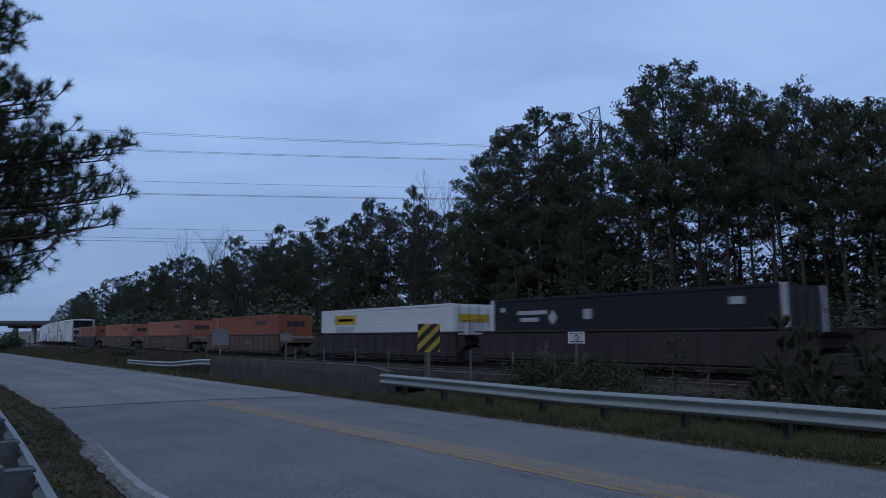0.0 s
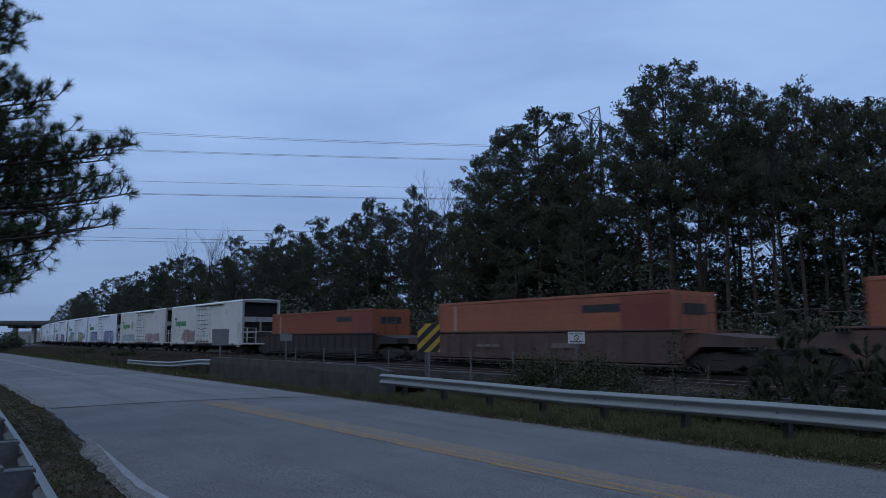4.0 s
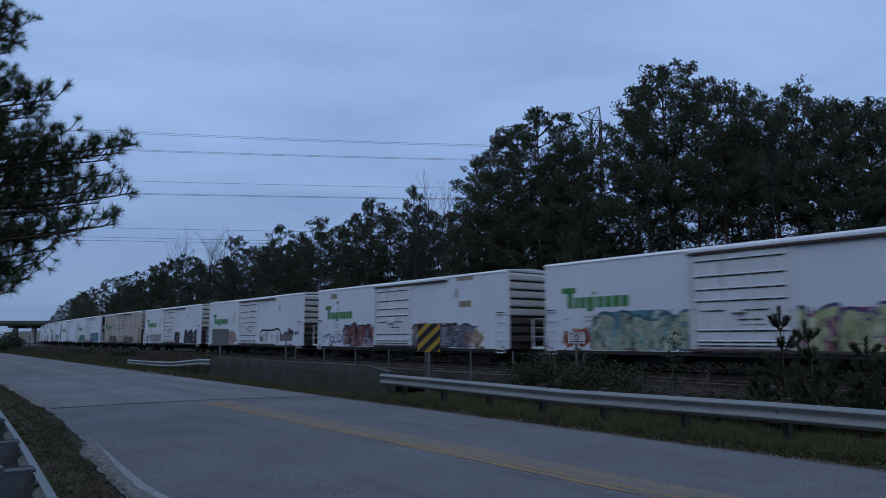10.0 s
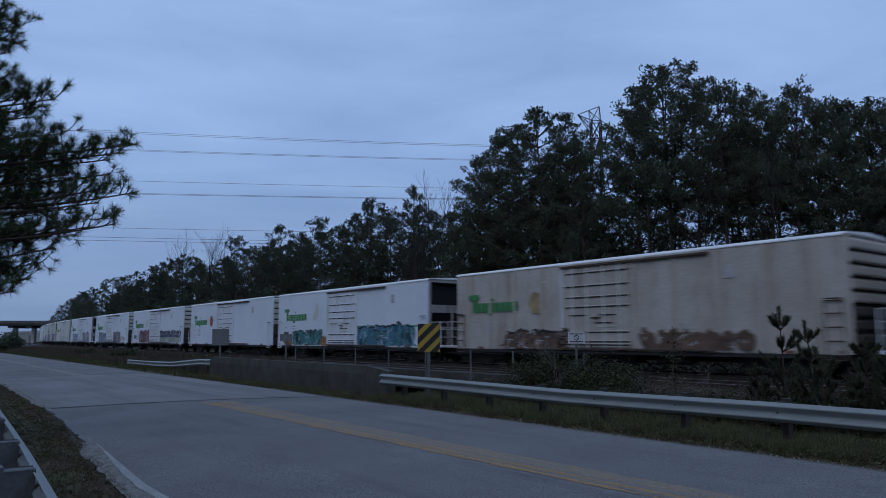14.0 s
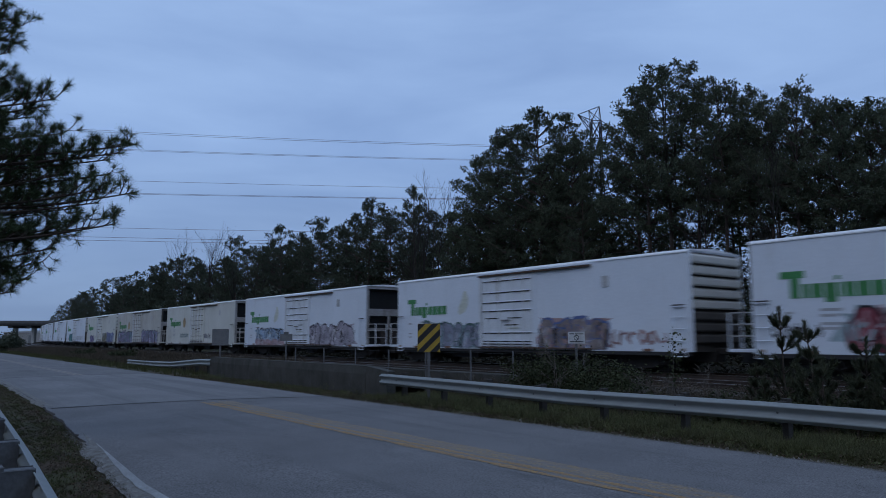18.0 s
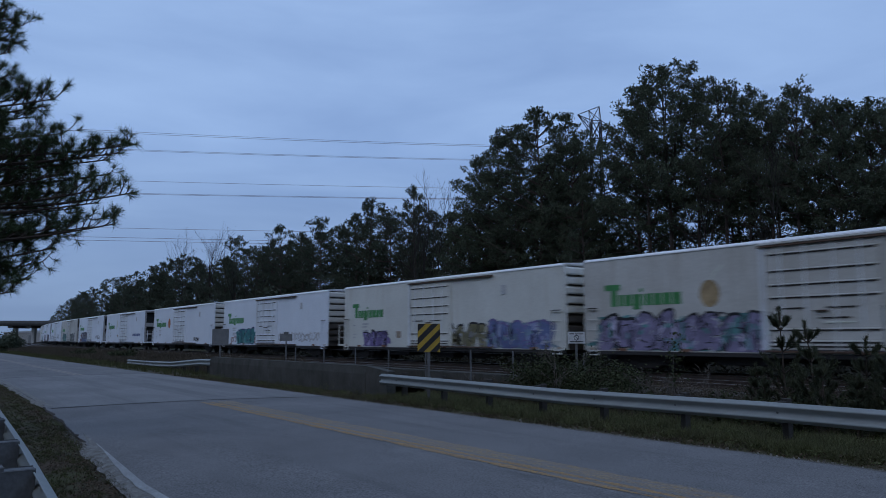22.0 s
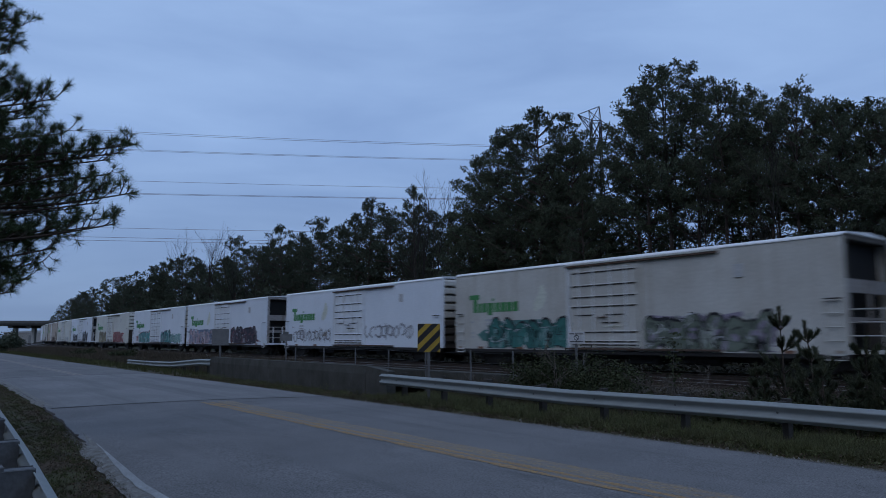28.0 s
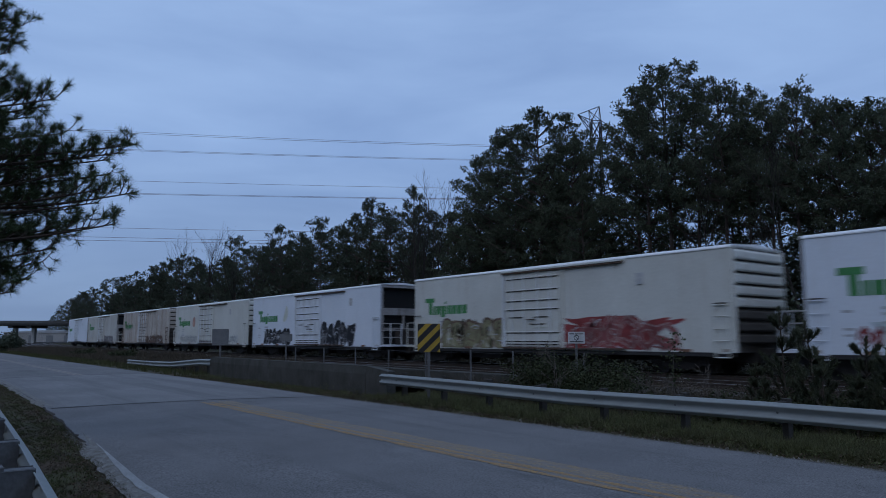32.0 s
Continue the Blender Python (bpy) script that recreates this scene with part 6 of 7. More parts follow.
            fine = [pts[0]]
            for p, q in zip(pts, pts[1:]):
                fine.append(((p[0] + q[0]) / 2 + rng.uniform(-0.04, 0.04) * high, (p[1] + q[1]) / 2))
                fine.append(q)
            if style == "bold":
                capsule(out_s, fine, th + 0.05, y - 0.003 - 0.001 * (i % 2))
            capsule(in_s, fine, th, y - 0.006 - 0.001 * (i % 2))
    if style == "bold":
        tagged(part("graffiti", out_s, paint(edge), parent, "sprayed letter outlines"), kind="stuff")
    if style != "fat":
        tagged(part("graffiti", in_s, paint(fill), parent, "sprayed letter forms"), kind="stuff")
    if style in ("bold", "fat"):
        for tone, many in ((edge, 3), ((0.55, 0.56, 0.58), 3)):
            hi = Shape()
            for q in range(int(width * many)):
                u, w = rng.uniform(ua, ub), rng.uniform(wa, wb)
                a = rng.uniform(0, 6.28)
                k = rng.uniform(0.10, 0.26)
                capsule(hi, [(u + k * math.cos(a + 0.7 * j) * (1 + 0.2 * j), max(SILL + 0.05, w + 0.7 * k * math.sin(a + 0.7 * j))) for j in range(rng.randint(2, 4))], rng.uniform(0.010, 0.028), y - 0.0085)
            tagged(part("graffiti", hi, paint(tone), parent, "small sprayed strokes"), kind="stuff")


def side_outline():
    """Body section across, with a softly rounded eave."""
    return [(-SIDE, SILL), (-SIDE, EAVE - 0.06), (-SIDE + 0.05, EAVE), (SIDE - 0.05, EAVE), (SIDE, EAVE - 0.06), (SIDE, SILL)]


def end_rib(x, e):
    """One deep horizontal corrugation of a plain end."""
    return Shape().prism([(x, 0.0), (x + e * 0.12, 0.0), (x + e * 0.14, 0.05), (x + e * 0.12, 0.24), (x, 0.325)], "y", -1.52, 1.52)


def reefer(number, left, bay_right, tone, ball, sprays, ribbed=False, patches=(), ghost=False):
    """A refrigerator car. bay_right: its machinery end leads; the car's middle follows from its left body end."""
    e = 1 if bay_right else -1
    xl, xr = (-9.48, 8.42) if bay_right else (-8.42, 9.48)
    tint = {"w": CAR_WHITE, "c": CAR_CREAM, "d": CAR_DIRTY, "t": CAR_TAN}[tone]
    words = {"w": "white", "c": "cream-grey", "d": "dirty weathered white", "t": "rusty tan"}[tone]
    lab = words + " refrigerator car " + ("with spray-painted letter forms, " if sprays else "with green lettering block, ") + ("machinery bay leading" if bay_right else "ribbed end leading")
    car = thing("refrigerator_car", lab, "railway car", group="refrigerator cars of the train")
    key = "r" if bay_right else "l"
    rec = 1.25                     # depth of the machinery bay
    xa, xb = (xl, xr - rec) if bay_right else (xl + rec, xr)

    def body_mesh():
        s = Shape().prism(side_outline(), "x", xa, xb)
        # cheeks of the machinery bay: side sheets, middle band and floor
        x0, x1 = (xb, xr) if bay_right else (xl, xa)
        for sg in (-1, 1):
            s.box(x0, x1, sg * SIDE, sg * (SIDE - 0.06), SILL, EAVE - 0.02)
        return s
    part("body", kept("reefer_body_" + key, body_mesh), tint, car)
    xe, xi = (xr, xb) if bay_right else (xl, xa)

    a, b = min(xe, xi), max(xe, xi)
    ea, eb = min(xe, xe - e * 0.06), max(xe, xe - e * 0.06)
    inner = SIDE - 0.06
    for nm, box in (("bay_lip", (a, b, -inner, inner, EAVE - 0.16, EAVE - 0.021)), ("bay_band", (ea, eb, -inner, inner, 2.55, 2.95)),
                    ("bay_post", (ea, eb, -inner, -inner + 0.16, 2.952, EAVE - 0.162)), ("bay_post", (ea, eb, inner - 0.16, inner, 2.952, EAVE - 0.162)),
                    ("bay_post", (ea, eb, -inner, -inner + 0.18, SILL + 0.102, 2.548)), ("bay_post", (ea, eb, inner - 0.18, inner, SILL + 0.102, 2.548)),
                    ("bay_post", (ea, eb, -0.06, 0.06, SILL + 0.102, 2.548)), ("bay_rail", (ea + 0.01, eb - 0.01, -inner + 0.18, inner - 0.18, 1.72, 1.84)),
                    ("bay_floor", (a, b, -inner, inner, SILL, SILL + 0.10))):
        grim = (number in (3, 21) or tone == "d") and nm in ("bay_lip", "bay_post") and box[5] > 2.6
        part(nm, kept(key + nm + "%.2f%.2f" % (box[2], box[4]), lambda: Shape().box(*box)), END_SHADE_GRIME if grim else tint if nm == "bay_floor" else BAY_GREY, car)
    part("bay_interior", kept("bay_in_" + key, lambda: Shape().box(xi, xi + e * 0.9, -SIDE + 0.1, SIDE - 0.1, SILL + 0.14, EAVE - 0.2)), CAVITY, car, "black machinery inside the bay")
    # open platform with railings beyond the bay

    part("end_platform", kept("platform_" + key, lambda: Shape().box(min(xe, xe + e * 0.95), max(xe, xe + e * 0.95), -SIDE + 0.1, SIDE - 0.1, SILL + 0.02, SILL + 0.12, 0.01)), tint, car, "open end platform")
    for yy in (-SIDE + 0.14, -0.75, 0.75, SIDE - 0.14):
        part("railing_post", kept("rail_post_" + key, lambda: Shape().tube([(xe + e * 0.9, 0, SILL + 0.1), (xe + e * 0.9, 0, 2.07)], 0.03, 5)), tint, car, at=pose(0, yy, 0))
    for zz in (1.3, 1.68, 2.05):
        part("handrail", kept("handrail_a_" + key, lambda: Shape().tube([(xe, -SIDE + 0.14, 0), (xe + e * 0.9, -SIDE + 0.14, 0), (xe + e * 0.9, -0.75, 0)], 0.025, 5)), BAY_GREY, car, at=pose(0, 0, zz))
        part("handrail", kept("handrail_b_" + key, lambda: Shape().tube([(xe, SIDE - 0.14, 0), (xe + e * 0.9, SIDE - 0.14, 0), (xe + e * 0.9, 0.75, 0)], 0.025, 5)), BAY_GREY, car, at=pose(0, 0, zz))
    part("fuel_box", kept("fuel_box_" + key, lambda: Shape().box(min(xe + e * 0.05, xe + e * 0.6), max(xe + e * 0.05, xe + e * 0.6), -0.62, 0.62, SILL + 0.12, 1.75, 0.03)), TRUCK, car)
    xp = xr if not bay_right else xl
    # the sheet's dark colour paints in the shade between the ribs
    part("end_sheet", kept("end_sheet_" + key, lambda: Shape().box(min(xp, xp - e * 0.012), max(xp, xp - e * 0.012), -SIDE + 0.02, SIDE - 0.02, SILL, EAVE - 0.05)), END_SHADE_GRIME, car, "end sheet with the shade between the ribs painted dark")
    # the three lowest ribs take the same dark colour
    for i in range(8):
        part("end_rib", kept("end_rib_" + key, lambda: end_rib(xp - e * 0.012, -e)), (CAR_DIRTY if tone == "w" else tint) if i > 2 else END_SHADE_GRIME, car, "horizontal end rib", at=pose(0, 0, SILL + 0.30 + i * 0.395))
    for yy in (-SIDE + 0.05, SIDE - 0.05):
        part("corner_cap", kept("corner_cap_" + key, lambda: Shape().box(min(xp, xp - e * 0.10), max(xp, xp - e * 0.10), -0.05, 0.05, SILL, EAVE - 0.05, 0.012)), tint, car, at=pose(-e * 0.012, yy, 0))
    # roof sheet with running seams

    def roof():
        s = Shape().prism([(-SIDE - 0.03, EAVE - 0.08), (-SIDE - 0.03, EAVE - 0.045), (-SIDE + 0.04, EAVE + 0.03), (0, EAVE + 0.13), (SIDE - 0.04, EAVE + 0.03), (SIDE + 0.03, EAVE - 0.045), (SIDE + 0.03, EAVE - 0.08), (SIDE + 0.002, EAVE - 0.08), (SIDE - 0.1, EAVE + 0.005), (-SIDE + 0.1, EAVE + 0.005), (-SIDE - 0.002, EAVE - 0.08)], "x", xl - 0.03, xr + 0.03)
        for i in range(13):
            x = xl + 0.6 + i * (xr - xl - 1.2) / 12
            s.prism([(-SIDE + 0.4, EAVE + 0.072), (0, EAVE + 0.132), (SIDE - 0.4, EAVE + 0.072), (0, EAVE + 0.158)], "x", x, x + 0.06)
        return s
    part("roof", kept("roof_" + key, roof), CAR_ROOF, car, "pale roof sheet with cross seams")
    # plug door in the middle with its track
    dm = (xl + xr) / 2 + (0.10 if bay_right else -0.25)
    d0, d1 = dm - 1.63, dm + 1.63

    def door_mesh():
        s = Shape().box(-1.63, 1.63, -SIDE - 0.055, -SIDE - 0.004, SILL + 0.12, EAVE - 0.28, 0.015)
        return s
    door = part("door", kept("door", door_mesh), DOOR_WHITE if tone == "w" else tint, car, "plug door with rusty bars", at=pose(dm, 0, 0))
    for i, up in enumerate((0.26, 0.38, 0.74, 1.72, 2.10, 2.54, 3.06)):
        z = SILL + up
        part("rib", kept("door_rib", lambda: Shape().prism([(-SIDE - 0.085, -0.018), (-SIDE - 0.085, 0.006), (-SIDE - 0.056, 0.022), (-SIDE - 0.056, -0.02)], "x", -1.58, 1.58)), tint, door, at=pose(0, 0, z))
        # a dark bar stands in for the shadow that the rib casts
        part("rib_shadow_gap", kept("door_gap", lambda: Shape().box(-1.56, 1.56, -SIDE - 0.078, -SIDE - 0.056, -0.064, -0.022)), RIB_SHADE_IRON, door, "dark bar painted in as the shadow under a rib", at=pose(0, 0, z))
    # shorter shadow lines drawn as dark bars; the lowest one is pale green
    for dx, up in ((-0.95, 1.36), (0.55, 1.36), (0.35, 1.06), (0.45, 0.92)):
        part("short_rib", kept("short_rib", lambda: Shape().box(-0.42, 0.42, -SIDE - 0.082, -SIDE - 0.056, -0.022, 0.022, 0.006)), RIB_SHADE_IRON if up != 0.92 else GHOST_GREEN, door, at=pose(dx, 0, SILL + up))
    for dx in (-1.15, -0.42, 0.42, 1.15):
        part("locking_bar", kept("door_rod", lambda: Shape().tube([(0, -SIDE - 0.115, SILL + 0.08), (0, -SIDE - 0.115, EAVE - 0.25)], 0.020, 6)), DOOR_WHITE, door, at=pose(dx, 0, 0))
    part("operating_gear", kept("door_gear", lambda: Shape().box(-0.22, 0.22, -SIDE - 0.15, -SIDE - 0.07, 2.02, 2.06, 0.01)), RUSTY, door)
    part("door_post", kept("door_post", lambda: Shape().box(-1.84, -1.69, -SIDE - 0.075, -SIDE - 0.002, SILL, EAVE - 0.12, 0.01)), DOOR_WHITE, car, at=pose(dm, 0, 0))
    part("door_post", kept("door_post_b", lambda: Shape().box(1.69, 1.84, -SIDE - 0.06, -SIDE - 0.002, SILL, EAVE - 0.12, 0.01)), tint, car, at=pose(dm, 0, 0))
    part("door_track", kept("door_track_up", lambda: Shape().box(-1.85, 4.9, -SIDE - 0.13, -SIDE - 0.002, EAVE - 0.235, EAVE - 0.165, 0.01)), RUSTY, car, "rusty upper door track", at=pose(dm, 0, 0))
    part("door_track_cover", kept("door_track_cov", lambda: Shape().box(-1.85, 4.9, -SIDE - 0.145, -SIDE - 0.002, EAVE - 0.163, EAVE - 0.11, 0.01)), tint, car, at=pose(dm, 0, 0))
    part("door_track", kept("door_track_lo", lambda: Shape().box(-1.85, 4.9, -SIDE - 0.11, -SIDE - 0.002, SILL + 0.03, SILL + 0.10, 0.01)), RUSTY, car, at=pose(dm, 0, 0))
    # side sill, underframe, trucks and couplers
    part("side_sill", kept("sill_" + key, lambda: Shape().box(xl, xr, -SIDE - 0.012, -SIDE + 0.08, SILL - 0.14, SILL - 0.002, 0.01).box(xl, xr, SIDE - 0.08, SIDE + 0.012, SILL - 0.14, SILL - 0.002, 0.01)), UNDER, car)
    part("underframe", kept("underframe", lambda: Shape().box(-9.6, 9.6, -0.35, 0.35, 0.42, 0.78).box(-4.2, -2.2, -1.2, -0.4, 0.35, 0.75, 0.03).box(0.2, 1.6, -1.1, -0.4, 0.30, 0.75, 0.03)
         .tube([(2.6, -0.9, 0.5), (4.0, -0.9, 0.5)], 0.2, 10).box(-5.5, 5.5, -1.5, 1.5, 0.7, 0.765)), UNDER, car)
    for sg in (-1, 1):
        truck(car, sg * 7.1)
        part("coupler", kept("coupler%d" % sg, lambda: Shape().box(min(sg * 9.5, sg * 10.0), max(sg * 9.5, sg * 10.0), -0.12, 0.12, 0.68, 0.90, 0.02)), UNDER, car)
    for xx in (xl + 0.1, xr - 0.62):
        lad = kept("ladder", lambda: [Shape()][0].tube([(0, -SIDE - 0.07, 0.60), (0, -SIDE - 0.07, 2.35)], 0.018, 5).tube([(0.5, -SIDE - 0.07, 0.60), (0.5, -SIDE - 0.07, 2.35)], 0.018, 5)
                   .tube([(0, -SIDE - 0.07, 0.61), (0.5, -SIDE - 0.07, 0.61)], 0.02, 5).tube([(0, -SIDE - 0.07, 0.75), (0.5, -SIDE - 0.07, 0.75)], 0.02, 5)
                   .tube([(0, -SIDE - 0.07, 1.15), (0.5, -SIDE - 0.07, 1.15)], 0.02, 5).tube([(0, -SIDE - 0.07, 1.55), (0.5, -SIDE - 0.07, 1.55)], 0.02, 5)
                   .tube([(0, -SIDE - 0.07, 1.95), (0.5, -SIDE - 0.07, 1.95)], 0.02, 5).tube([(0, -SIDE - 0.07, 2.32), (0.5, -SIDE - 0.07, 2.32)], 0.02, 5)
                   .tube([(0, -SIDE, 2.32), (0, -SIDE - 0.07, 2.32)], 0.018, 5).tube([(0.5, -SIDE, 2.32), (0.5, -SIDE - 0.07, 2.32)], 0.018, 5)
                   .tube([(0, -SIDE, 0.9), (0, -SIDE - 0.07, 0.9)], 0.018, 5).tube([(0.5, -SIDE, 0.9), (0.5, -SIDE - 0.07, 0.9)], 0.018, 5))
        part("ladder", lad, tint if tone != "t" else RUSTY, car, at=pose(xx, 0, 0))
    for xx in (xl + 0.25, xr - 0.25):
        part("reflector", kept("reflector", lambda: Shape().box(-0.11, 0.11, -SIDE - 0.016, -SIDE - 0.003, SILL + 0.03, SILL + 0.12, 0.004)), PATCH, car, "small amber-brown reflector plate", at=pose(xx, 0, 0))
    for xx in (xl + 1.75, xl + 4.4, dm + 1.2, xr - 1.75):
        part("jacking_pad", kept("jacking_pad", lambda: Shape().box(-0.20, 0.20, -SIDE - 0.022, -SIDE - 0.003, SILL + 0.004, SILL + 0.10, 0.005)), PAD_RUST, car, "rust-brown jacking pad", at=pose(xx, 0, 0))
    for xx in (xl + 0.1, xr - 0.62):
        part("grab_iron", kept("grab_iron", lambda: Shape().box(0.0, 0.5, -SIDE - 0.10, -SIDE - 0.05, 2.36, 2.40, 0.008)), RIB_SHADE_IRON, car, "dark grab iron", at=pose(xx, 0, 0))
    # panel seams of the side sheets
    for i in range(11):
        x = xl + 0.85 + i * (xr - xl - 1.7) / 10
        if d0 - 0.3 < x < d1 + 0.3:
            continue
        if ribbed:
            part("side_post", kept("side_post", lambda: Shape().prism([(-0.09, -SIDE - 0.001), (-0.05, -SIDE - 0.075), (0.05, -SIDE - 0.075), (0.09, -SIDE - 0.001)], "z", SILL + 0.02, EAVE - 0.13)), tint, car, "outside post", at=pose(x, 0, 0))
        else:
            part("seam", kept("seam", lambda: Shape().box(-0.018, 0.018, -SIDE - 0.004, -SIDE - 0.0005, SILL + 0.02, EAVE - 0.12)), tint, car, at=pose(x, 0, 0))
    # painted mark: a green block row with a taller leading block
    gx0 = xl + 0.95

    ly = pose(gx0, -0.05 if ribbed else 0, 0)
    u = 0.66
    blocks = [(0.0, 0.74, 3.02, 3.24), (0.30, 0.58, 2.42, 3.018), (1.62, 1.75, 2.92, 3.04)]
    for w, top, low in ((0.22, 2.84, 2.42), (0.32, 2.84, 2.42), (0.34, 2.84, 2.28), (0.12, 2.84, 2.42), (0.28, 2.84, 2.42), (0.34, 2.84, 2.42), (0.34, 2.84, 2.42), (0.34, 2.84, 2.42)):
        blocks.append((u, u + w, low, top))
        u += w + 0.055
    for k, (ua, ub, za, zb) in enumerate(blocks):
        part("painted_block", kept("mark%d" % k, lambda: Shape().box(ua, ub, -SIDE - 0.010, -SIDE - 0.005, za, zb)), LOGO_GREEN, car, "faded green painted block", at=ly)

    for ua, wd, za, hi in ((1.15, 0.62, 2.02, 0.08), (1.15, 0.52, 1.86, 0.08), (1.15, 0.66, 1.62, 0.08), (1.15, 0.58, 1.48, 0.08), (0.1, 0.24, 1.95, 0.08), (0.1, 0.30, 1.45, 0.07), (0.1, 0.26, 1.28, 0.06)):
        part("stencilled_line", kept("stencil%.2f" % za, lambda: Shape().box(ua, ua + wd, -SIDE - 0.008, -SIDE - 0.004, za, za + hi)), FADED, car, at=pose(gx0, 0, 0))
    part("placard", kept("placard", lambda: Shape().box(-0.16, 0.16, -SIDE - 0.03, -SIDE - 0.004, 3.18, 3.62, 0.01)), FADED, car, "small placard board", at=pose(dm + 5.6, 0, 0))
    if ball:
        c = {"o": (0.50, 0.16, 0.06), "r": (0.40, 0.10, 0.06), "t": (0.40, 0.29, 0.16), "p": (0.55, 0.33, 0.27)}[ball]
        part("painted_fruit", kept("fruit", lambda: Shape().disc(0, 2.72, 0.46, -SIDE - 0.005, 22, 0.82)), paint(c), car, "faded round fruit painting", at=pose(gx0 + 4.45, -0.05 if ribbed else 0, 0))
        st = Shape()
        capsule(st, [(0.05, 3.18), (0.22, 3.42), (0.5, 3.62)], 0.03, -SIDE - 0.006)
        part("painted_straw", st, GHOST_GREEN, car, at=pose(gx0 + 4.45, 0, 0))
    elif ghost:
        part("painted_leaf", kept("leaf_ghost", lambda: Shape().prism([(-0.05, 2.35), (0.34, 2.50), (0.56, 2.8), (0.60, 3.1), (0.44, 3.45), (0.28, 3.5), (0.10, 3.05), (-0.10, 2.75), (-0.16, 2.5)], "y", -SIDE - 0.009, -SIDE - 0.004)), GHOST_GREEN, car, "pale ghost of a painted leaf", at=pose(gx0 + 4.45, 0, 0))
    ln = xr - xl
    for q, (fa, fb, ha, hb, style, colours) in enumerate(sprays):
        spray(car, xl + fa * ln, xl + fb * ln, SILL + ha, SILL + hb, number * 17 + q, style, colours, yy=-SIDE - (0.078 if ribbed else 0.0))
    for fa, fb, ha, hb in patches:
        part("patch", Shape().box(xl + fa * ln, xl + fb * ln, -SIDE - 0.011, -SIDE - 0.003, SILL + ha, SILL + hb, 0.002), PATCH, car, "brown repair patch")
    TRAIN.append((car, left + (9.48 if bay_right else 8.42)))
    return car




reefer(1, -145.7, True, "c", None, [(.20, .40, .12, 1.25, "bold", (PNK, (0.18, 0.24, 0.17), (0.40, 0.31, 0.28)))], ghost=True)
reefer(2, -165.93, True, "c", "t", [(.06, .40, .15, 1.0, "bold", (LTL, LGR, None)), (.61, .90, .15, 1.0, "bold", (PNK, (0.50, 0.40, 0.38), (0.47, 0.38, 0.36)))])
reefer(3, -186.05, True, "w", None, [(.12, .40, .05, 1.35, "fat", ((0.36, 0.33, 0.54), BLK, (0.17, 0.42, 0.43))), (.58, .93, .05, 1.4, "fat", ((0.37, 0.34, 0.55), BLK, (0.15, 0.42, 0.42)))], ghost=True)
reefer(4, -205.22, False, "w", None, [(.14, .40, .02, 1.40, "fat", ((0.42, 0.48, 0.36), (0.06, 0.16, 0.20), (0.12, 0.32, 0.36))), (.06, .13, .15, 1.0, "bold", (RED, ORG, None)), (.56, .84, .05, 1.30, "fat", ((0.44, 0.50, 0.26), (0.06, 0.07, 0.18), MAG)), (.88, .95, .4, 1.2, "bold", (GRY, BLK, None))])
reefer(5, -225.51, False, "w", None, [(.04, .17, .1, .8, "thin", (BLU, BLU, None)), (.18, .41, .06, 1.25, "fat", ((0.27, 0.12, 0.13), BLK, (0.34, 0.48, 0.64))), (.58, .86, .05, 1.15, "fat", ((0.18, 0.19, 0.24), BLK, (0.20, 0.19, 0.22))), (.60, .66, .85, 1.35, "thin", (ORG, ORG, None)), (.82, .90, .05, .85, "bold", ((0.40, 0.27, 0.20), (0.46, 0.34, 0.27), None))], patches=[(.09, .135, 2.9, 3.2), (.13, .15, 2.6, 2.72), (.81, .86, 1.95, 2.25), (.80, .87, 3.22, 3.38)])
reefer(6, -245.68, False, "w", None, [(.18, .34, .05, 1.0, "bold", (PNK, (0.45, 0.33, 0.28), PNK)), (.61, .82, .1, 1.1, "arch", (BLK, LGR, None)), (.85, .92, .55, 1.1, "bold", (BLK, GRY, None)), (.94, .97, .7, .95, "tag", (BLK, BLK, None))], ghost=True)
reefer(7, -265.88, False, "w", None, [(.04, .34, .12, .9, "bold", (LGR, GRY, None)), (.55, .68, .15, 1.05, "fat", (BLK, BLK, None)), (.76, .95, .05, 1.15, "fat", (BLK, BLK, None))], patches=[(.30, .34, .65, .95)], ghost=True)
reefer(8, -285.42, False, "t", "t", [(.20, .40, .05, .75, "fat", (BRN, (0.24, 0.17, 0.12), BRN)), (.60, .84, .05, .8, "bold", (BRN, (0.2, 0.13, 0.1), None))], ribbed=True)
reefer(9, -305.75, True, "w", None, [(.13, .36, .08, .95, "fat", (TEAL, GRY, (0.12, 0.33, 0.33))), (.36, .41, .05, .6, "bold", (ORG, ORG, ORG)), (.58, .93, .05, 1.2, "fat", ((0.09, 0.24, 0.33), PUR, (0.10, 0.34, 0.30))), (.05, .12, .05, .6, "bold", (ORG, BRN, ORG))], ghost=True)
reefer(10, -324.84, False, "w", "r", [])
reefer(11, -345.04, False, "w", None, [(.16, .41, .10, 1.30, "fat", ((0.28, 0.07, 0.09), BLK, (0.40, 0.50, 0.53))), (.03, .12, .4, .9, "tag", (BLK, GRY, None)), (.58, .97, .62, 1.2, "fat", (DBL, (0.24, 0.16, 0.34), None)), (.58, .97, .12, .60, "bold", ((0.46, 0.53, 0.44), LGR, None))], ghost=True)
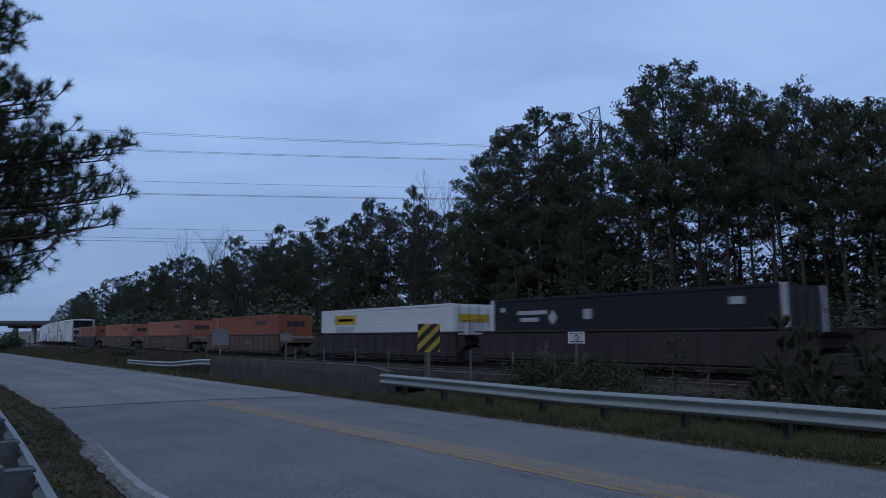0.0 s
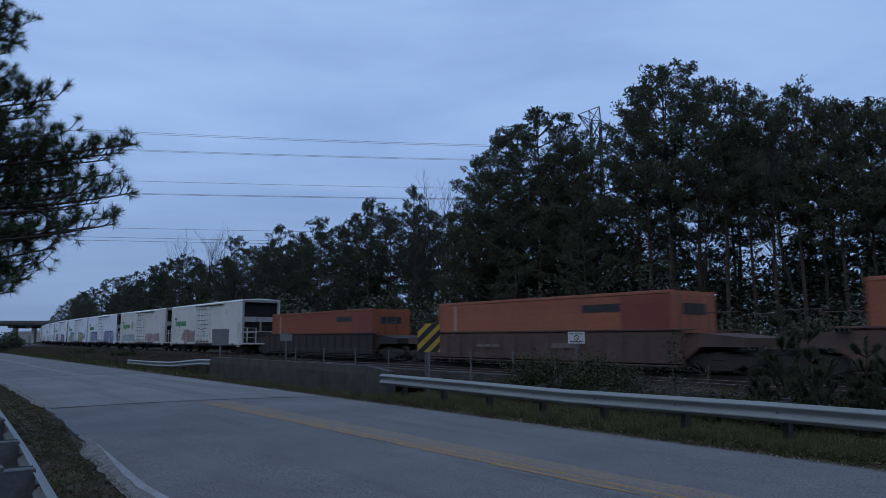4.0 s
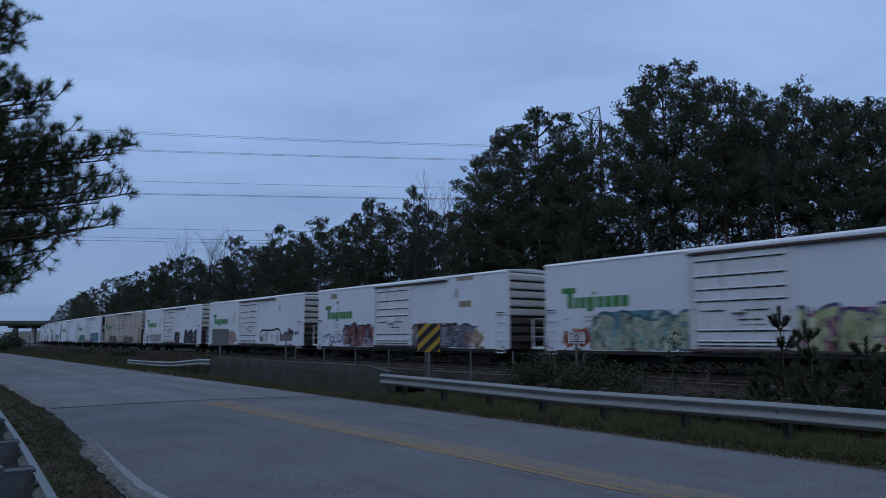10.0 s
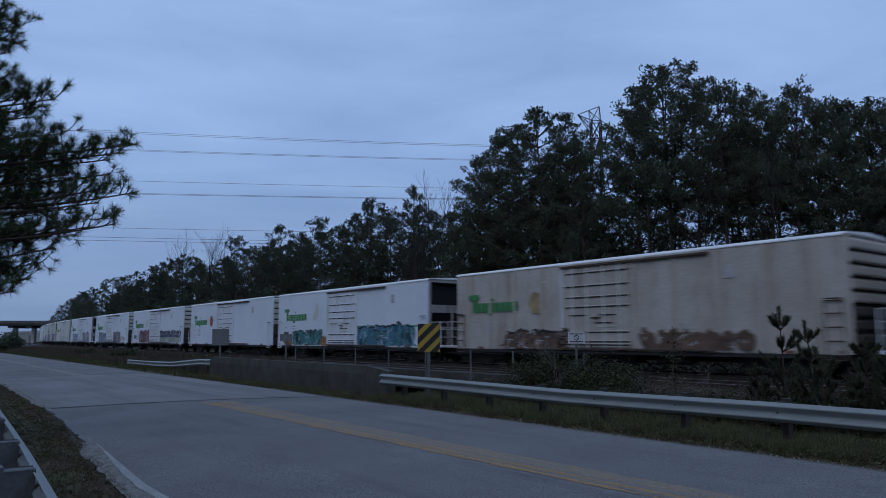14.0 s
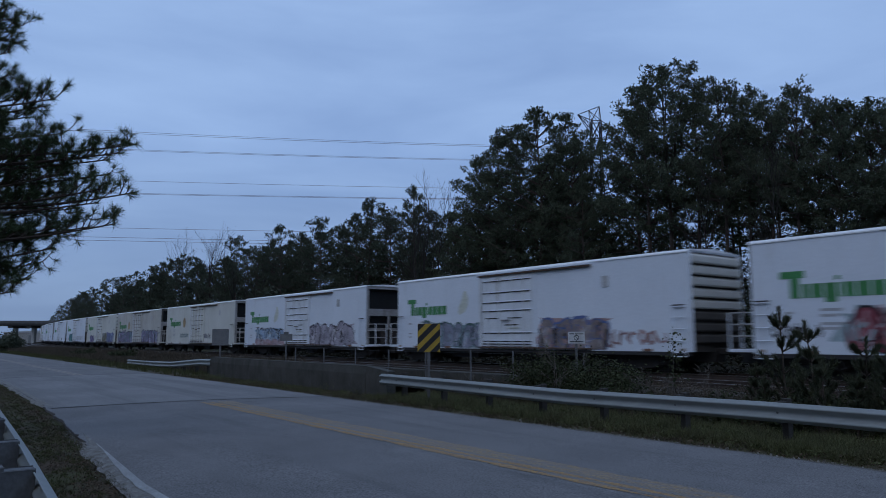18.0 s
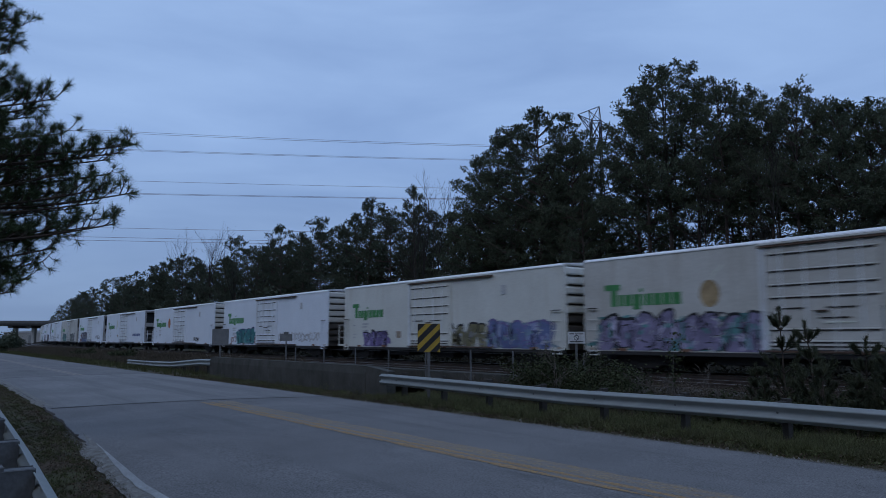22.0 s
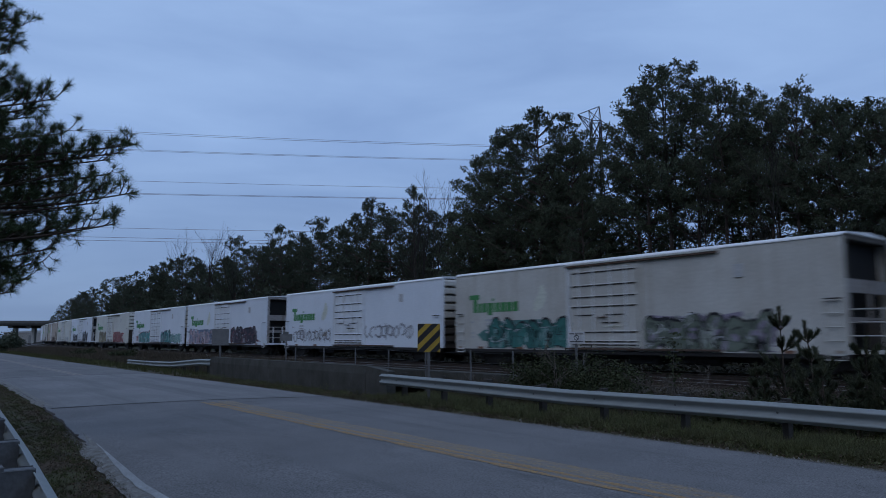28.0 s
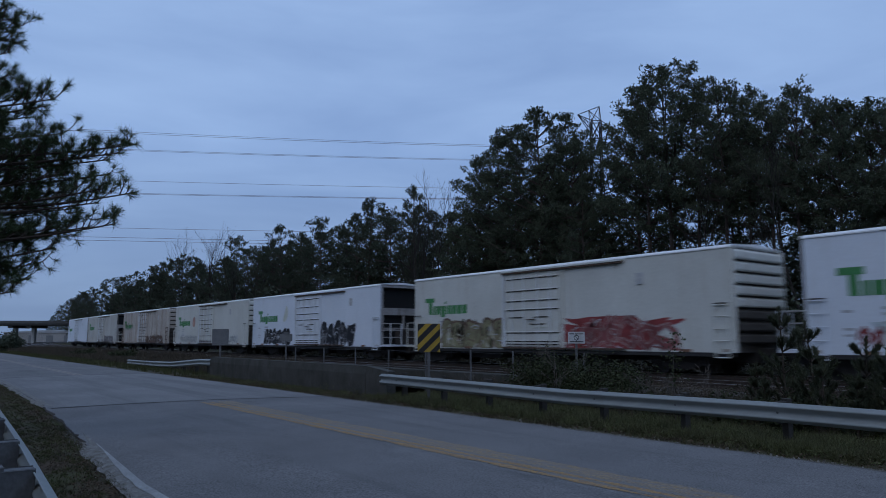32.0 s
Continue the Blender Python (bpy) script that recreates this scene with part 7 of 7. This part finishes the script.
reefer(12, -365.23, False, "w", None, [(.13, .45, .05, 1.2, "fat", ((0.30, 0.31, 0.39), (0.10, 0.17, 0.16), (0.33, 0.42, 0.47))), (.60, .80, .08, 1.25, "fat", ((0.30, 0.25, 0.24), BLU, PNK)), (.81, .95, .2, .8, "thin", (PNK, PNK, None))], ghost=True)
reefer(13, -386.51, True, "w", None, [(.12, .38, .30, 1.15, "fat", ((0.38, 0.50, 0.66), BLK, (0.36, 0.48, 0.62))), (.12, .40, .05, .42, "bold", ((0.48, 0.34, 0.36), PNK, None)), (.60, .92, .05, 1.3, "fat", ((0.46, 0.42, 0.48), (0.10, 0.09, 0.11), (0.45, 0.42, 0.46))), (.555, .61, .2, .8, "thin", (TEAL, TEAL, None))], ghost=True)
reefer(14, -406.79, True, "c", "t", [(.24, .38, .55, .95, "tag", ((0.30, 0.36, 0.35), LTL, None)), (.56, .70, .5, .9, "tag", (GRY, GRY, None)), (.76, .93, .1, .9, "thin", (LGR, LGR, None))])
reefer(15, -426.97, True, "d", "t", [(.03, .42, .05, 1.25, "fat", ((0.27, 0.24, 0.37), BLK, (0.13, 0.31, 0.31))), (.43, .58, .1, 1.15, "fat", ((0.14, 0.12, 0.20), BLK, None)), (.58, .96, .08, 1.25, "fat", ((0.29, 0.26, 0.39), BLK, (0.20, 0.29, 0.33)))])
reefer(16, -446.08, False, "c", None, [(.13, .27, .05, .85, "fat", (PUR, PUR, PUR)), (.56, .74, .1, 1.1, "fat", (OLV, GRY, None)), (.74, .96, .05, 1.2, "fat", ((0.16, 0.20, 0.38), PUR, (0.20, 0.30, 0.36)))], patches=[(.315, .34, .5, .85)])
reefer(17, -466.25, False, "w", None, [(.17, .36, .08, 1.15, "fat", (TEAL, DBL, TEAL)), (.10, .16, .1, .7, "thin", (PNK, PNK, None)), (.37, .42, .1, .8, "bold", (RED, PNK, None)), (.60, .95, .25, .95, "thin", (PALE, LGR, None))])
reefer(18, -486.52, False, "w", "o", [(.72, .80, .25, .6, "tag", (BLK, BLK, None))])
reefer(19, -508.01, True, "w", None, [(.74, .92, .75, 1.05, "tag", (BLU, LGR, None))], patches=[(.33, .355, .65, .95)], ghost=True)
reefer(20, -528.3, True, "w", None, [(.14, .46, .45, 1.35, "fat", ((0.14, 0.13, 0.18), BLK, None)), (.14, .48, .05, .5, "bold", ((0.10, 0.16, 0.30), DBL, None)), (.08, .17, .1, 1.1, "bold", ((0.24, 0.10, 0.11), BRN, None)), (.42, .52, .5, 1.2, "bold", (BRN, RED, None)), (.75, .9, .3, 1.0, "thin", (GRY, GRY, None))])
reefer(21, -548.48, True, "d", None, [(.13, .41, .08, 1.2, "fat", ((0.06, 0.20, 0.18), BLK, (0.10, 0.24, 0.22))), (.56, .88, .05, 1.2, "fat", ((0.17, 0.20, 0.16), BLK, (0.32, 0.28, 0.36)))], ghost=True)
reefer(22, -567.62, False, "w", None, [(.07, .36, .25, 1.15, "tag", (GRY, LGR, None)), (.52, .86, .45, 1.3, "thin", ((0.30, 0.31, 0.34), LGR, None))], patches=[(.31, .335, .6, .85)], ghost=True)
reefer(23, -588.83, True, "w", None, [(.04, .43, .0, 1.2, "fat", ((0.46, 0.35, 0.39), (0.20, 0.25, 0.33), (0.20, 0.27, 0.39))), (.57, .90, .1, 1.25, "fat", ((0.07, 0.06, 0.08), BLK, (0.20, 0.10, 0.12)))], ghost=True)
reefer(24, -607.8, False, "w", None, [(.13, .38, .05, 1.15, "fat", ((0.10, 0.40, 0.40), (0.20, 0.08, 0.10), (0.48, 0.55, 0.57))), (.08, .12, .2, .8, "thin", (RED, PNK, None)), (.60, .78, .05, 1.2, "fat", (TEAL, PUR, LTL)), (.78, .96, .1, .9, "bold", (LTL, TEAL, LTL))])
reefer(25, -628.07, False, "c", None, [(.13, .40, .05, 1.3, "fat", ((0.28, 0.26, 0.15), BRN, (0.30, 0.25, 0.18))), (.565, .88, .05, 1.2, "bold", ((0.28, 0.09, 0.09), (0.42, 0.30, 0.28), RED))])
reefer(26, -649.4, True, "w", None, [(.12, .36, .1, 1.05, "fat", (BLK, GRY, None)), (.56, .84, .05, 1.3, "fat", (BLK, GRY, None))], ghost=True)
reefer(27, -668.5, False, "c", "p", [(.1, .35, .1, .8, "tag", (LGR, LGR, None)), (.6, .9, .1, .8, "thin", (LGR, LGR, None))])
reefer(28, -688.65, False, "t", None, [(.58, .9, .05, .8, "bold", (BRN, BRN, None))], ribbed=True)
reefer(29, -709.85, True, "d", None, [(.6, .9, .05, .8, "bold", (GRY, BRN, None))])
reefer(30, -728.95, False, "w", None, [])


def well_car(mid, length, tone, letters=True):
    """A low well car for one container."""
    col = WELL_PINK if tone == "p" else WELL_BROWN
    car = thing("well_car", ("faded brown" if tone == "p" else "dark brown") + " intermodal well car carrying one container", "railway car", group="well cars of the train")
    w = 14.6 / 2
    h = length / 2
    for sg in (-1, 1):
        s = Shape().prism([(sg * 1.42, 0.30), (sg * 1.55, 0.36), (sg * 1.55, 1.42), (sg * 1.50, 1.50), (sg * 1.36, 1.50), (sg * 1.36, 0.30)], "x", -w, w)
        part("side_sill", s, col, car)
        for i in range(15):
            x = -w + 0.5 + i * (2 * w - 1.0) / 14
            part("post", kept("well_post%d" % sg, lambda: Shape().prism([(-0.05, sg * 1.551), (-0.035, sg * 1.60), (0.035, sg * 1.60), (0.05, sg * 1.551)], "z", 0.42, 1.40)), col, car, at=pose(x, 0, 0))
        part("top_chord", Shape().box(-w - 0.5, w + 0.5, sg * 1.60, sg * 1.38, 1.505, 1.57, 0.01), col, car)
        part("bottom_chord", Shape().box(-w, w, sg * 1.59, sg * 1.36, 0.24, 0.297, 0.01), col, car)
    part("well_floor", Shape().box(-w, w, -1.36, 1.36, 0.26, 0.34), UNDER, car)
    for e in (-1, 1):
        s = Shape().prism([(e * w, 0.5), (e * (w + 0.6), 0.95), (e * (h - 0.55), 0.95), (e * (h - 0.55), 1.25), (e * (w + 0.7), 1.42), (e * w, 1.42)], "y", -1.35, 1.35)
        part("end_deck", s, col, car)
        part("coupler", Shape().box(min(e * (h - 0.6), e * h), max(e * (h - 0.6), e * h), -0.12, 0.12, 0.68, 0.9, 0.02), UNDER, car)
        for yy in (-1.3, 1.3):
            part("handrail", Shape().tube([(e * (w + 0.9), yy, 1.3), (e * (w + 0.9), yy, 2.1), (e * (h - 0.7), yy, 2.1), (e * (h - 0.7), yy, 1.2)], 0.02, 5), col, car)
        truck(car, e * (w + 1.15))
    if letters:
        for xa, wd in ((-3.6, 0.5), (-3.0, 0.35), (-2.5, 0.45), (1.2, 0.3), (1.6, 0.26), (1.95, 0.34), (2.4, 0.3)):
            part("lettering", Shape().box(xa, xa + wd, -1.612, -1.605, 0.84, 1.06 if xa > 0 else 0.98), WELL_MARK, car, "unreadable painted lettering bar")
    TRAIN.append((car, mid))
    return car


HALF_BOX = 6.86                  # half the length of a container


def container(mid, material, label, end_mat=None, panel=None, high=2.62, post_mat=None):
    g = thing("container", label, "container", group="containers on the train")
    L = HALF_BOX
    z0 = 0.345
    body = Shape().box(-L + 0.04, L - 0.04, -1.27, 1.27, z0 + 0.1, z0 + high - 0.08)
    part("box", body, material, g)
    for i in range(44):
        x = -L + 0.32 + i * (2 * L - 0.64) / 43
        part("side_rib", kept("side_rib%.2f" % high, lambda: Shape().prism([(-0.10, -1.2702), (-0.07, -1.292), (0.07, -1.292), (0.10, -1.2702)], "z", 0.345 + 0.17, 0.345 + high - 0.16)), material, g, at=pose(x, 0, 0))
    for sg in (-1, 1):
        part("top_rail", Shape().box(-L, L, sg * 1.30, sg * 1.22, z0 + high - 0.12, z0 + high, 0.01), material, g)
        part("bottom_rail", Shape().box(-L, L, sg * 1.30, sg * 1.22, z0, z0 + 0.16, 0.01), material, g)
    for e in (-1, 1):
        for yy in (-1.24, 1.24):
            part("corner_post", Shape().box(e * L - 0.09, e * L + 0.0 + 0.09 * (e < 0), yy - 0.065, yy + 0.065, z0 + 0.001, z0 + high - 0.001, 0.008), post_mat or end_mat or material, g)
    part("roof", Shape().box(-L + 0.05, L - 0.05, -1.22, 1.22, z0 + high - 0.09, z0 + high - 0.02), material, g)
    for yy in (-0.62, 0.62):
        part("end_door", Shape().box(L - 0.045, L - 0.01, yy - 0.58, yy + 0.58, z0 + 0.17, z0 + high - 0.14, 0.01), end_mat or material, g)
    for yy in (-0.95, -0.3, 0.3, 0.95):
        part("locking_bar", Shape().tube([(L + 0.01, yy, z0 + 0.14), (L + 0.01, yy, z0 + high - 0.12)], 0.02, 6), GALV_POST, g)
    if panel:
        for xa, xb, za, zb, m in panel:
            part("panel", Shape().box(xa, xb, -1.30, -1.293, za, zb), m, g, "painted panel")
    TRAIN.append((g, mid))
    return g


FADED_ORANGE = mat("bleached_orange", (0.42, 0.26, 0.20), (0.36, 0.20, 0.15), 1.0, 10, 0.6, bump=0)
well_car(-25.01 + HALF_BOX + 16.6, 16.6, "b", False)
well_car(-25.01 + HALF_BOX, 16.6, "b", False)
container(-25.01 + HALF_BOX, NAVY_BOX, "dark navy blue shipping container in a well car", NAVY_BOX,
          [(-5.2, -3.4, 2.25, 2.42, FADED), (-5.0, -3.9, 1.95, 2.12, FADED), (-6.3, -6.0, 2.4, 2.6, FADED), (5.0, 5.5, 2.35, 2.6, FADED), (-1.35, -0.95, 2.0, 2.4, FADED)], post_mat=WHITE_BOX)
part_tag = TRAIN[-1][0]
part("emblem", Shape().prism([(-3.3, 2.1), (-3.05, 2.42), (-2.8, 2.1), (-3.05, 1.78)], "y", -1.303, -1.294), FADED, part_tag, "pale diamond emblem")
well_car(-41.64 + HALF_BOX, 16.6, "b", False)
container(-41.64 + HALF_BOX, WHITE_BOX, "white shipping container with a yellow panel in a well car", WHITE_BOX,
          [(-5.2, -2.6, 2.05, 2.62, BOX_YELLOW), (-5.0, -2.9, 1.60, 1.95, FADED), (-4.8, -3.0, 2.25, 2.42, BOX_DARK)])
part("panel", Shape().box(6.855, 6.87, -1.0, 1.0, 2.05, 2.45), BOX_YELLOW, TRAIN[-1][0], "yellow panel on the end doors")
for left, m, tone in ((-61.92, ORANGE_BOX, "p"), (-82.12, ORANGE_FADE, "p"), (-102.32, ORANGE_FADE, "p"), (-122.51, ORANGE_BOX, "b")):
    well_car(left + HALF_BOX, 20.2, tone, tone == "p")
    container(left + HALF_BOX, m, "orange shipping container with dark panels in a well car", m,
              [(2.6, 4.5, 2.25, 2.55, BOX_DARK), (4.55, 6.75, 0.52, 2.80, BOX_RED), (-5.7, -5.45, 0.52, 2.80, FADED_ORANGE)])
    part("panel", Shape().box(6.855, 6.87, -0.7, 0.7, 2.1, 2.5), BOX_DARK, TRAIN[-1][0], "dark panel on the end doors")


def gone(t):
    """Metres that the train has run after t seconds."""
    return 18.267 * t + 0.01243 * t * t


def motions():
    for ob, mid in TRAIN:
        rows = []
        for i in range(17):
            t = 2.0 * i
            x, y, a = along(mid + gone(t))
            rows.append((t, pose(x, y, RAIL_Z, 0, 0, math.degrees(a))))
        walk(ob, rows)


motions()
